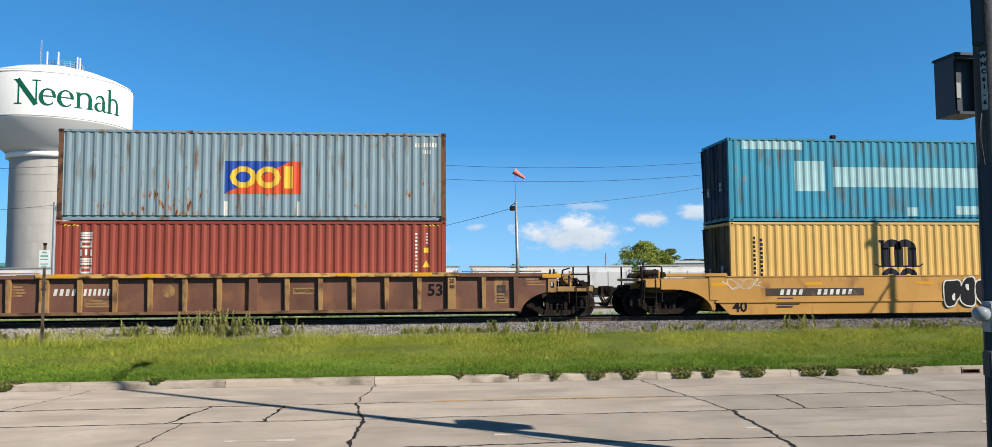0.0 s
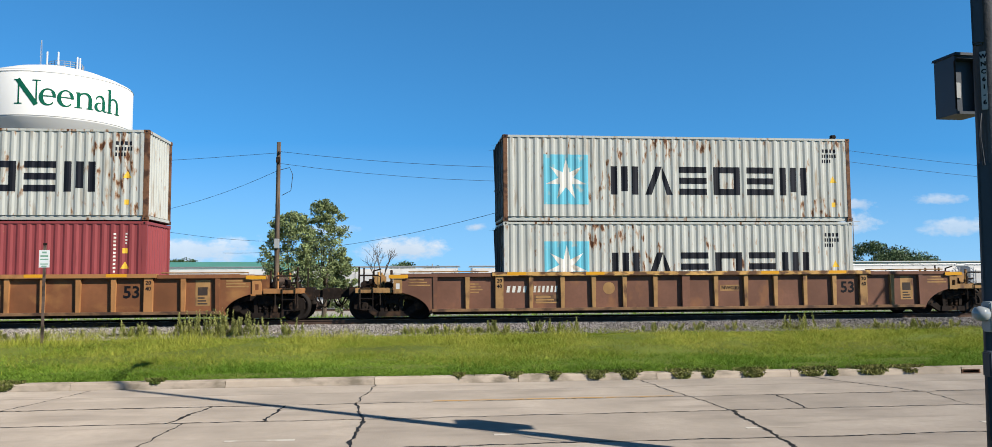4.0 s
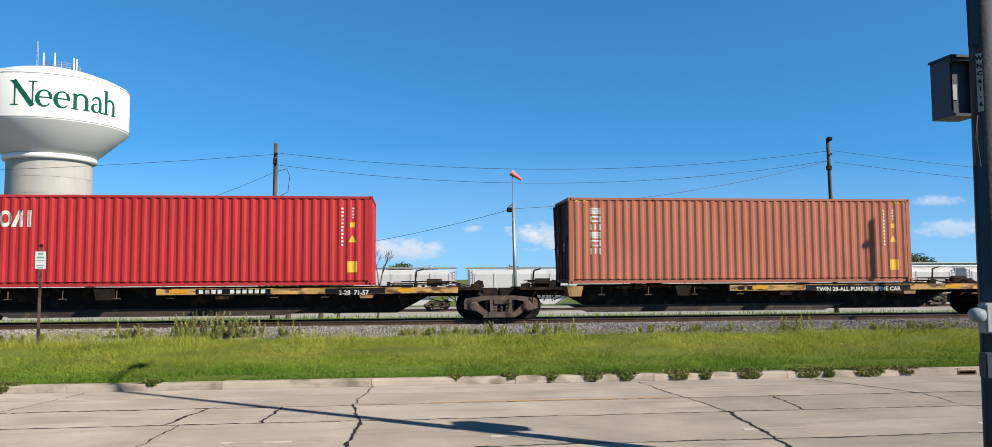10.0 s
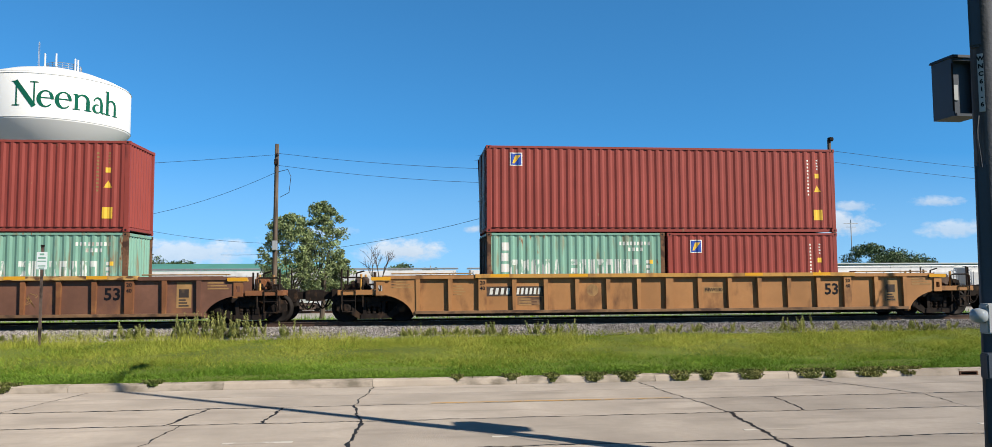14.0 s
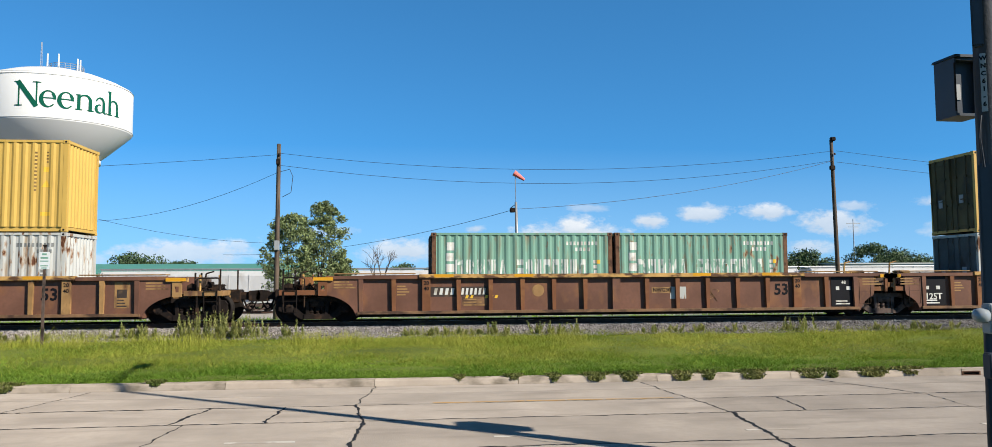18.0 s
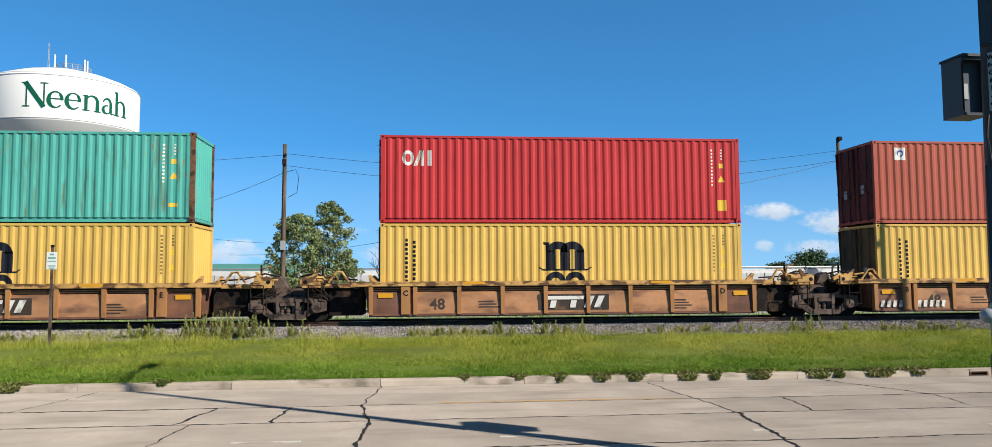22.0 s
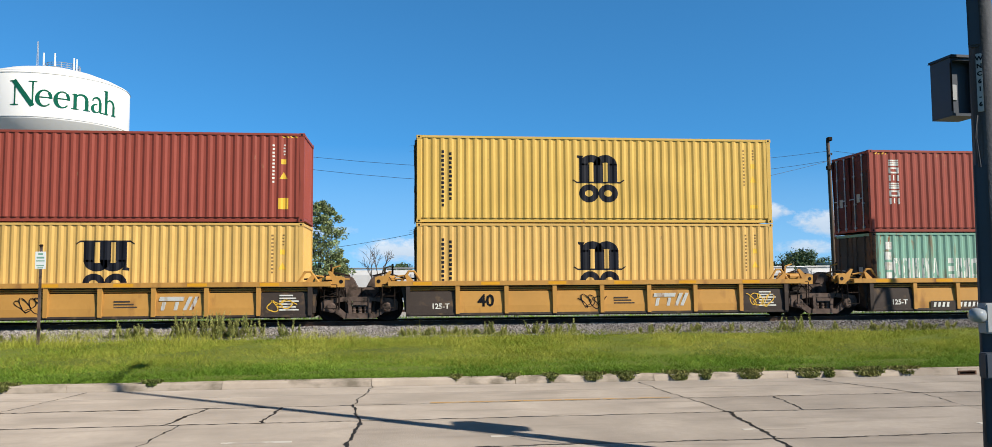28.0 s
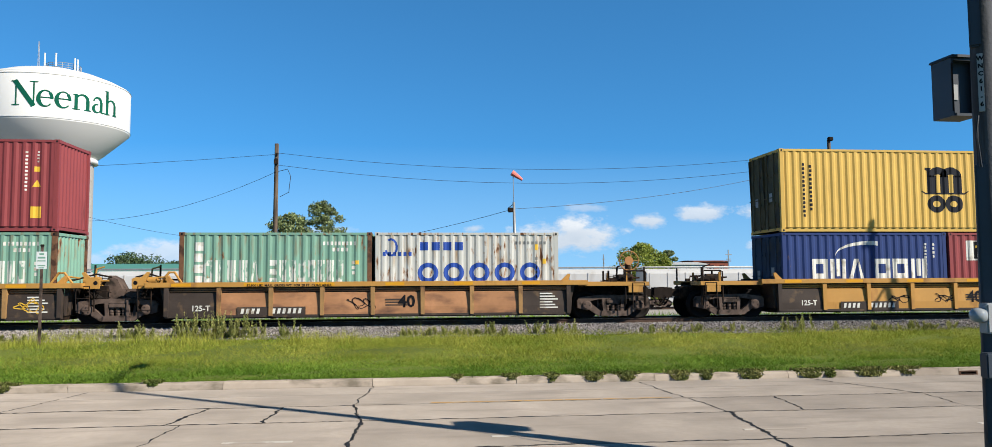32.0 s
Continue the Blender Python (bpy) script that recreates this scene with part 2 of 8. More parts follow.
CAR_BROWN = surf("brown_railcar_paint", (0.165, 0.078, 0.052), 0.7, var=0.3, scale=0.8, fine=9, dirt=(0.27, 0.125, 0.055), amount=0.27, dscale=(1.5, 1.5, 1.0), spread=0.2)
CAR_TAN = surf("dusty_yellow_brown_paint", (0.36, 0.21, 0.085), 0.7, var=0.25, scale=2.0, fine=9, dirt=(0.12, 0.06, 0.035), amount=0.34, dscale=(3, 3, 1.5), spread=0.15)
CAR_ORANGE = surf("weathered_orange_railcar_paint", (0.385, 0.185, 0.07), 0.65, var=0.2, scale=0.7, fine=9, dirt=(0.14, 0.065, 0.03), amount=0.26, dscale=(2, 2, 1.0), spread=0.2)
CAR_YELLOW = surf("yellow_railcar_paint", (0.50, 0.265, 0.065), 0.6, var=0.14, scale=0.6, fine=8, dirt=(0.20, 0.09, 0.035), amount=0.26, dscale=(2, 2, 0.8), spread=0.2)
CAR_CLAY = surf("sun_faded_clay_brown_paint", (0.43, 0.215, 0.105), 0.7, var=0.28, scale=0.9, fine=9, dirt=(0.13, 0.066, 0.046), amount=0.40, dscale=(0.9, 0.9, 2.4), spread=0.22)
CAR_RUST = surf("rust_brown_railcar_paint", (0.21, 0.085, 0.038), 0.75, var=0.3, scale=0.7, fine=8, dirt=(0.33, 0.16, 0.06), amount=0.3, dscale=(1, 1, 1.4), spread=0.2)
CHORD_YELLOW = surf("worn_yellow_chord_paint", (0.56, 0.33, 0.11), 0.65, var=0.25, scale=2.5, fine=12, dirt=(0.12, 0.06, 0.03), amount=0.42, dscale=(2.5, 2.5, 6), spread=0.12)
CAR_SILL = surf("scuffed_brown_sill_paint", (0.22, 0.125, 0.065), 0.7, var=0.3, scale=2, fine=10, dirt=(0.08, 0.045, 0.03), amount=0.4, dscale=(2, 2, 4), spread=0.15)
DARK_PANEL = surf("dark_brown_panel_paint", (0.055, 0.042, 0.036), 0.7, var=0.3, scale=1, dirt=(0.12, 0.08, 0.05), amount=0.25, spec=0.2)
# greasy steel, near black; it also paints shade on some trucks
STEEL_DARK = surf("grease_and_shade_dark_steel", (0.019, 0.014, 0.012), 0.8, var=0.4, scale=4, dirt=(0.06, 0.035, 0.022), amount=0.3, spec=0.12)
TRUCK_STEEL = surf("dusty_brown_truck_steel", (0.125, 0.09, 0.075), 0.8, var=0.35, scale=4, dirt=(0.03, 0.024, 0.02), amount=0.35, spec=0.15)
# near black, to put the shade behind the truck frames into the wheels
WHEEL_STEEL = surf("shade_black_wheel_steel", (0.015, 0.012, 0.011), 0.7, metal=0.0, var=0.3, scale=5, spec=0.15)
RUN_STEEL = surf("polished_tread_steel", (0.5, 0.48, 0.46), 0.25, metal=1.0, var=0.1)
RAIL_STEEL = surf("rusty_rail_steel", (0.09, 0.055, 0.04), 0.7, metal=0.3, var=0.3, scale=3)
CONCRETE = surf("sunlit_concrete_paving", (0.395, 0.345, 0.298), 0.85, var=0.2, scale=0.8, fine=9, bump=0.6, bscale=60, dirt=(0.25, 0.215, 0.185), amount=0.3, dscale=(0.6, 3.0, 1), spread=0.3, piece=0.06, chalk=0.4)
KERB = surf("kerb_concrete", (0.46, 0.39, 0.32), 0.9, var=0.16, scale=1.5, fine=16, bump=0.5, bscale=40, dirt=(0.20, 0.17, 0.13), amount=0.35, dscale=(2, 2, 4), spread=0.2, piece=0.06, chalk=0.2)
TAR = surf("black_crack_sealant", (0.022, 0.021, 0.02), 0.65, var=0.3, scale=3, bump=0.3)
LINE_WHITE = surf("worn_white_road_paint", (0.68, 0.64, 0.58), 0.8, var=0.15, scale=3, dirt=(0.42, 0.37, 0.32), amount=0.5, dscale=(3, 3, 3))
LINE_YELLOW = surf("worn_yellow_road_paint", (0.56, 0.34, 0.11), 0.8, var=0.15, scale=2, dirt=(0.33, 0.29, 0.25), amount=0.4, dscale=(1.5, 8, 1), spread=0.2)
SOIL = surf("dry_grassy_soil", (0.12, 0.155, 0.025), 0.95, var=0.35, scale=0.4, fine=6, bump=0.6, bscale=12)
GRASS = surf("green_meadow_grass", (0.185, 0.36, 0.038), 0.75, var=0.4, scale=0.35, fine=5.5, bump=0, island=0.5, second=(0.29, 0.43, 0.06), spec=0.12, leaf=0.25)
GRASS_DRY = surf("yellowing_meadow_grass", (0.35, 0.43, 0.048), 0.75, var=0.35, scale=0.5, fine=5.5, bump=0, island=0.5, second=(0.54, 0.52, 0.11), spec=0.12, leaf=0.25)
GRASS_DEEP = surf("dark_kerbside_grass", (0.10, 0.21, 0.025), 0.75, var=0.3, scale=1.5, fine=5, bump=0, island=0.5, second=(0.18, 0.29, 0.04), spec=0.12, leaf=0.2)
TUFT = surf("dark_kerbside_leaves", (0.14, 0.20, 0.045), 0.75, var=0.3, scale=1.5, fine=5, bump=0, island=0.55, second=(0.27, 0.25, 0.09), spec=0.12, leaf=0.2)
WEED = surf("pale_green_weed_leaves", (0.40, 0.44, 0.13), 0.7, var=0.25, scale=2, bump=0, island=0.4, second=(0.52, 0.50, 0.20), spec=0.12, leaf=0.3)
BALLAST = surf("grey_ballast_stone", (0.28, 0.257, 0.248), 0.9, var=0.25, scale=1.0, fine=20, bump=0.4, island=0.6, chalk=1.0)
BED = surf("crushed_stone_bed", (0.13, 0.115, 0.105), 0.95, var=0.3, scale=6, fine=30, bump=0.9, bscale=30)
GRAVEL = surf("pale_yard_gravel", (0.38, 0.36, 0.34), 0.95, var=0.12, scale=0.3, fine=8, bump=0.4, bscale=20)
TIE = surf("creosoted_timber", (0.06, 0.045, 0.035), 0.9, var=0.3, scale=4, fine=25)
TANK_WHITE = surf("white_tank_enamel", (0.84, 0.84, 0.83), 0.4, var=0.03, scale=0.1, fine=0.6, bump=0.03, dirt=(0.68, 0.69, 0.68), amount=0.12, dscale=(0.5, 0.5, 0.1))
TANK_GREY = surf("pale_grey_tank_enamel", (0.60, 0.61, 0.61), 0.5, var=0.04, scale=0.15, fine=0.8, bump=0.03)
STEM_BEIGE = surf("beige_pedestal_panels", (0.435, 0.415, 0.39), 0.7, var=0.06, scale=0.2, fine=2, bump=0.1, piece=0.03)
GREEN_LETTER = surf("dark_green_lettering", (0.003, 0.10, 0.062), 0.8, var=0.08, bump=0, spec=0.1)
WOOD_POLE = surf("weathered_utility_pole_timber", (0.145, 0.108, 0.082), 0.9, var=0.3, scale=1, fine=30, bump=0.6, bscale=30, dirt=(0.07, 0.055, 0.045), amount=0.4, dscale=(12, 12, 0.6))
DARK_POLE = surf("dark_creosoted_pole_timber", (0.10, 0.105, 0.12), 0.9, var=0.3, scale=1, fine=30, bump=0.6, bscale=30, dirt=(0.05, 0.052, 0.058), amount=0.4, dscale=(12, 12, 0.6))
GALV = surf("galvanised_metal", (0.42, 0.44, 0.46), 0.45, metal=0.6, var=0.12, scale=4)
BOX_GREY = surf("dark_grey_cabinet_enamel", (0.045, 0.058, 0.080), 0.45, var=0.12, scale=2, bump=0.05)
METER_GREY = surf("pale_grey_cabinet_enamel", (0.36, 0.38, 0.40), 0.5, var=0.1, scale=3, bump=0.05)
GLASS_DOME = surf("smoky_meter_glass", (0.30, 0.33, 0.36), 0.08, var=0.1, bump=0, spec=0.5)
WIRE = surf("black_cable_sheath", (0.03, 0.035, 0.045), 0.6, bump=0)
SIGN_WHITE = surf("white_sign_sheet", (0.72, 0.76, 0.78), 0.4, var=0.05, bump=0)
SOCK_ORANGE = surf("orange_windsock_cloth", (0.88, 0.22, 0.19), 0.8, var=0.1, bump=0.1)
HOPPER_WHITE = surf("dusty_white_hopper_paint", (0.52, 0.53, 0.54), 0.6, var=0.1, scale=0.4, fine=3, dirt=(0.36, 0.34, 0.32), amount=0.3, dscale=(1.2, 1.2, 0.3), spread=0.25)
LEAF = surf("broad_summer_leaves", (0.24, 0.30, 0.13), 0.6, var=0.3, scale=1, bump=0, island=0.5, spec=0.25, leaf=0.25)
LEAF_LIGHT = surf("yellow_green_leaves", (0.29, 0.35, 0.06), 0.6, var=0.25, scale=1, bump=0, island=0.45, spec=0.25, leaf=0.25)
LEAF_DARK = surf("dark_far_leaves", (0.060, 0.105, 0.040), 0.6, var=0.3, scale=0.5, bump=0, island=0.5, spec=0.3)
BARK = surf("grey_brown_bark", (0.10, 0.08, 0.06), 0.95, var=0.3, scale=3, fine=20, bump=0.5)
ROOF_TEAL = surf("teal_metal_roofing", (0.10, 0.30, 0.24), 0.5, var=0.1, scale=0.3)
WALL_PALE = surf("pale_metal_cladding", (0.52, 0.54, 0.55), 0.6, var=0.08, scale=0.3)
BRICK = surf("red_brown_brickwork", (0.27, 0.085, 0.055), 0.9, var=0.2, scale=0.8, fine=12)
GLASS_DARK = surf("dark_window_glass", (0.03, 0.04, 0.05), 0.1, bump=0, spec=0.5)


# ---- shapes ----
def box(bm, x0, x1, y0, y1, z0, z1):
    v = [bm.verts.new(p) for p in ((x0, y0, z0), (x1, y0, z0), (x1, y1, z0), (x0, y1, z0), (x0, y0, z1), (x1, y0, z1), (x1, y1, z1), (x0, y1, z1))]
    for f in ((3, 2, 1, 0), (4, 5, 6, 7), (0, 1, 5, 4), (1, 2, 6, 5), (2, 3, 7, 6), (3, 0, 4, 7)):
        bm.faces.new([v[i] for i in f])


def rounded(bm, x0, x1, y0, y1, z0, z1, r=0.02):
    start = len(bm.verts)
    box(bm, x0, x1, y0, y1, z0, z1)
    bm.verts.ensure_lookup_table()
    edges = {e for v in bm.verts[start:] for e in v.link_edges}
    bmesh.ops.bevel(bm, geom=list(edges), offset=r, segments=2, affect="EDGES")


def prism(bm, pts, y0, y1):
    """A solid from a closed outline of (x, z), between y0 and y1."""
    a, b = [bm.verts.new((x, y0, z)) for x, z in pts], [bm.verts.new((x, y1, z)) for x, z in pts]
    bm.faces.new(a), bm.faces.new(b[::-1])
    n = len(pts)
    for i in range(n):
        bm.faces.new((a[i], b[i], b[(i + 1) % n], a[(i + 1) % n]))


def rod(bm, p, q, r, seg=8, r2=None):
    p, q = Vector(p), Vector(q)
    way = (q - p).normalized()
    side = way.orthogonal().normalized()
    other = way.cross(side)
    rings = []
    for c, rr in ((p, r), (q, r if r2 is None else r2)):
        rings.append([bm.verts.new(c + rr * (math.cos(a) * side + math.sin(a) * other)) for a in (2 * math.pi * i / seg for i in range(seg))])
    bm.faces.new(rings[0][::-1]), bm.faces.new(rings[1])
    for i in range(seg):
        bm.faces.new((rings[0][i], rings[0][(i + 1) % seg], rings[1][(i + 1) % seg], rings[1][i]))


def lathe(bm, profile, seg=24, axis="Z"):
    """Turns (radius, height) points round an axis."""
    rings = []
    for r, h in profile:
        ring = []
        for i in range(seg):
            a = 2 * math.pi * i / seg
            c, s = r * math.cos(a), r * math.sin(a)
            ring.append(bm.verts.new((c, s, h) if axis == "Z" else (c, h, s)))
        rings.append(ring)
    for a, b in zip(rings, rings[1:]):
        for i in range(seg):
            bm.faces.new((a[i], a[(i + 1) % seg], b[(i + 1) % seg], b[i]))
    bm.faces.new(rings[0][::-1]), bm.faces.new(rings[-1])


def ring_path(bm, pts, r, seg=5):
    """One bent tube through the points."""
    pts = [Vector(p) for p in pts]
    last = None
    for i, p in enumerate(pts):
        way = (pts[min(i + 1, len(pts) - 1)] - pts[max(i - 1, 0)]).normalized()
        side = way.cross(Vector((0.13, 0.31, 0.94))).normalized()
        other = way.cross(side)
        ring = [bm.verts.new(p + r * (math.cos(a) * side + math.sin(a) * other)) for a in (2 * math.pi * k / seg for k in range(seg))]
        if last:
            for k in range(seg):
                bm.faces.new((last[k], last[(k + 1) % seg], ring[(k + 1) % seg], ring[k]))
        last = ring


def finish(bm, name, smooth=False):
    bmesh.ops.recalc_face_normals(bm, faces=bm.faces[:])
    me = bpy.data.meshes.new(name)
    bm.to_mesh(me)
    bm.free()
    if smooth:
        for p in me.polygons:
            p.use_smooth = True
    return me


def place(name, me, mat, parent=None, m=None, label=""):
    """An object on a mesh that others may share, with its own material."""
    ob = new(name, me)
    if not me.materials:
        me.materials.append(mat)
    if me.materials[0] != mat:
        ob.material_slots[0].link = "OBJECT"
        ob.material_slots[0].material = mat
    if parent:
        ob.parent = parent
    if m is not None:
        ob.matrix_basis = m
    return tagged(ob, label)


def part(name, bm, mat, parent=None, label="", m=None, smooth=False):
    return place(name, finish(bm, name, smooth), mat, parent, m, label)


SHARED = {}


def shared(key, build, smooth=False):
    if key not in SHARED:
        bm = bmesh.new()
        build(bm)
        SHARED[key] = finish(bm, str(key[0]), smooth)
    return SHARED[key]


def empty(name, m, label, category, group="", kind=""):
    ob = new(name)
    ob.empty_display_size = 0.3
    ob.matrix_basis = m
    return tagged(ob, label, category, group, kind)


def from_arrays(name, verts, faces, mat, n=3):
    me = bpy.data.meshes.new(name)
    me.vertices.add(len(verts))
    me.vertices.foreach_set("co", np.asarray(verts, np.float32).ravel())
    faces = np.asarray(faces, np.int32)
    me.loops.add(faces.size)
    me.loops.foreach_set("vertex_index", faces.ravel())
    me.polygons.add(len(faces))
    me.polygons.foreach_set("loop_start", np.arange(0, faces.size, n, dtype=np.int32))
    me.update(calc_edges=True)
    me.materials.append(mat)
    return me


def words(text, size, depth=0.0, bold=0.0):
    """Flat lettering in the built-in font as a mesh in x and y."""
    cu = bpy.data.curves.new("lettering", "FONT")
    cu.body, cu.size, cu.extrude, cu.offset, cu.resolution_u = text, size, depth, bold, 2
    cu.align_x, cu.align_y = "CENTER", "CENTER"
    ob = bpy.data.objects.new("lettering", cu)
    me = bpy.data.meshes.new_from_object(ob)
    bpy.data.objects.remove(ob)
    return me


# ---- the ground, the road and the track ----
PROFILE = ((-3000, 0.0), (-60, 0.0), (0, 0.08), (8.0, 0.12), (8.3, -0.3), (16.6, -0.3), (16.95, 0.10), (17.6, 0.14), (19, 0.2), (22, 0.38), (24, 0.48), (25, 0.56),
           (29.5, 0.56), (32, 0.3), (50, -0.2), (62, -0.9), (75, -1.2), (400, -1.2), (3500, -1.2))


def ground_z(y):
    return float(np.interp(y, [p[0] for p in PROFILE], [p[1] for p in PROFILE]))


def build_ground():
    xs = [-3000, -800, -300, -120] + list(np.arange(-60, 90.1, 1.5)) + [140, 300, 800, 3000]
    ys = sorted(set([p[0] for p in PROFILE] + [18.2, 20, 21, 23, 27, 40, 56, 68, 120, 200, 1000]))
    rng = np.random.RandomState(4)
    verts, faces = [], []
    for y in ys:
        for x in xs:
            wob = rng.uniform(-0.035, 0.035) if 17.2 < y < 24.5 else 0
            verts.append((x, y, ground_z(y) + wob))
    w = len(xs)
    for j in range(len(ys) - 1):
        for i in range(w - 1):
            a = j * w + i
            faces.append((a, a + 1, a + w + 1, a + w))
    me = from_arrays("ground", verts, faces, SOIL, 4)
    tagged(new("ground", me), "grassy ground reaching to the horizon", "ground", kind="structure")
    bm = bmesh.new()
    for y0, y1 in ((52, 62), (62, 75), (75, 96)):
        a = [bm.verts.new(p) for p in ((-150, y0, ground_z(y0) + 0.03), (190, y0, ground_z(y0) + 0.03), (190, y1, ground_z(y1) + 0.03), (-150, y1, ground_z(y1) + 0.03))]
        bm.faces.new(a)
    tagged(part("yard_ground", bm, GRAVEL), "pale gravel of the rail yard behind the tracks", "gravel", kind="structure")


SEAMS_Y = (8.45, 10.5, 12.66, 14.2, 15.55, 16.62)
SEAMS_X = (-17.6, -12.2, -6.5, -0.8, 4.85, 9.6, 15.0, 20.6)


# where a joint across the road leaves the straight line, lane by lane
SKEW = {2: ((8.45, -6.9), (14.2, -6.9), (16.6, -6.35)), 3: ((8.45, -0.95), (12.66, -0.78), (14.2, -1.0), (16.6, -0.72)), 4: ((8.45, 4.75), (12.66, 5.2), (16.6, 4.78)),
        5: ((8.45, 9.3), (12.7, 9.4), (14.2, 9.55), (16.6, 8.6))}


def seam_x(i, y):
    if i not in SKEW:
        return SEAMS_X[i]
    return float(np.interp(y, [p[0] for p in SKEW[i]], [p[1] for p in SKEW[i]]))


def road_crack(rng, road, x0, y0, x1, y1, wide):
    """A wandering sealed crack, 4 mm proud of the slabs."""
    n = max(6, int(math.hypot(x1 - x0, y1 - y0) / 0.07))
    way = Vector((x1 - x0, y1 - y0)).normalized()
    side = Vector((-way.y, way.x))
    bm = bmesh.new()
    last, off = None, 0.0
    for i in range(n + 1):
        t = i / n
        off = off * 0.82 + rng.uniform(-0.022, 0.022)
        c = Vector((x0 + (x1 - x0) * t, y0 + (y1 - y0) * t)) + side * off * (1 if 0 < i < n else 0)
        h = wide * rng.choice((0.25, 0.4, 0.55, 0.7, 0.95))
        pair = [bm.verts.new((*(c + side * s * h), 0.004)) for s in (-0.5, 0.5)]
        if last:
            bm.faces.new((last[0], pair[0], pair[1], last[1]))
        last = pair
    part("sealed_crack", bm, TAR, road, "black tar-sealed crack")


def build_road():
    rng = random.Random(7)
    bm = bmesh.new()
    box(bm, -60, 70, 8.3, 16.85, -0.29, -0.03)
    road = tagged(part("road", bm, TAR), "light concrete road with sealed cracks and joints", "road", kind="structure")
    slabs = {}
    for j, (y0, y1) in enumerate(zip(SEAMS_Y, SEAMS_Y[1:])):
        for i in range(len(SEAMS_X) - 1):
            # the slabs' ends are skewed, along the old cracks
            cx, cy = (SEAMS_X[i] + SEAMS_X[i + 1]) / 2, (y0 + y1) / 2
            ya, yb = y0 + 0.010, y1 - 0.010
            pts = [(seam_x(i, ya) + 0.0015, ya), (seam_x(i + 1, ya) - 0.0015, ya), (seam_x(i + 1, yb) - 0.0015, yb), (seam_x(i, yb) + 0.0015, yb)]
            b = bmesh.new()
            for z in (-0.16, 0.0):
                b.faces.new([b.verts.new((px - cx, py - cy, z)) for px, py in (pts if z == 0 else pts[::-1])])
            lo, hi = list(b.verts)[:4][::-1], list(b.verts)[4:]
            for k in range(4):
                b.faces.new((lo[k], lo[(k + 1) % 4], hi[(k + 1) % 4], hi[k]))
            part("slab", b, CONCRETE, road, m=pose(cx, cy, rng.uniform(-0.002, 0.0)))
    for x0, x1 in ((-60, SEAMS_X[0] - 0.01), (SEAMS_X[-1] + 0.01, 70)):
        b = bmesh.new()
        box(b, x0, x1, 8.45, 16.62, -0.16, -0.001)
        part("slab", b, CONCRETE, road)
    cracks = ((-0.72, 17.0, -1.0, 14.2, 0.035), (-1.0, 14.2, -0.78, 12.66, 0.06), (-0.78, 12.66, -0.95, 8.5, 0.085), (-3.45, 14.15, -3.78, 12.66, 0.075), (-3.5, 12.66, -3.8, 8.5, 0.04),
              (-2.2, 14.15, -2.25, 12.66, 0.075), (-6.35, 16.55, -6.9, 14.2, 0.03), (4.78, 16.5, 5.2, 12.66, 0.035), (5.2, 12.66, 4.75, 8.5, 0.085), (6.68, 14.15, 6.5, 12.66, 0.05),
              (8.6, 16.5, 9.55, 14.2, 0.05), (9.6, 14.15, 9.4, 12.7, 0.03), (-17, 14.2, -2.3, 14.2, 0.075), (-2.3, 14.2, 6.6, 14.2, 0.035), (6.6, 14.2, 20, 14.2, 0.05), (-17, 12.66, 20, 12.66, 0.04), (-17, 10.5, 20, 10.5, 0.05))
    for c in cracks:
        road_crack(rng, road, *c)
    for i in range(-6, 9):
        b = bmesh.new()
        x = -2.55 + 3.67 * i
        for k in range(6):
            box(b, x + k * 0.156, x + k * 0.156 + 0.158, 11.12 + rng.uniform(-0.006, 0.006), 11.22 + rng.uniform(-0.006, 0.006), 0.0, 0.003)
        part("lane_mark", b, LINE_WHITE, road, "short worn white dash")
    b = bmesh.new()
    x = 0.35
    while x < 4.7:
        l = rng.uniform(0.3, 0.8)
        box(b, x, x + l, 14.28 + rng.uniform(-0.01, 0.01), 14.35, 0.0, 0.003)
        x += l + rng.uniform(0.0, 0.05)
    part("yellow_line", b, LINE_YELLOW, road, "worn yellow edge line")
    kerb_root = empty("kerb", Matrix(), "chipped concrete kerb along the grass verge", "kerb", kind="structure")

    def stone(b):
        pts = ((-0.12, -0.16), (-0.12, 0.0), (-0.09, 0.105), (-0.06, 0.13), (0.16, 0.135), (0.16, -0.16))
        for x0 in (-1.495,):
            a = [b.verts.new((x0, y, z)) for y, z in pts]
            c = [b.verts.new((-x0, y, z)) for y, z in pts]
            b.faces.new(a), b.faces.new(c[::-1])
            for i in range(len(pts)):
                b.faces.new((a[i], c[i], c[(i + 1) % len(pts)], a[(i + 1) % len(pts)]))
    me = shared(("kerb_stone",), stone)
    for i in range(-9, 11):
        if i == 4:
            continue
        place("kerb_stone", me, KERB, kerb_root, pose(i * 3.0 - 0.8 + 1.5, 16.78, rng.uniform(-0.004, 0.004), 0, 0, rng.uniform(-0.04, 0.04)))
    # the storm drain set into the kerb
    inlet = empty("storm_drain", pose(12.42, 16.78, 0), "concrete storm drain with a rusty iron mouth in the kerb", "storm drain")
    b = bmesh.new()
    rounded(b, -1.45, -0.22, -0.12, 0.16, -0.1, 0.14, 0.02)
    rounded(b, 0.22, 0.95, -0.12, 0.16, -0.1, 0.14, 0.02)
    rounded(b, -0.22, 0.22, -0.12, 0.16, 0.085, 0.14, 0.015)
    part("surround", b, KERB, inlet)
    b = bmesh.new()
    box(b, -0.22, 0.22, 0.06, 0.1, -0.02, 0.085)
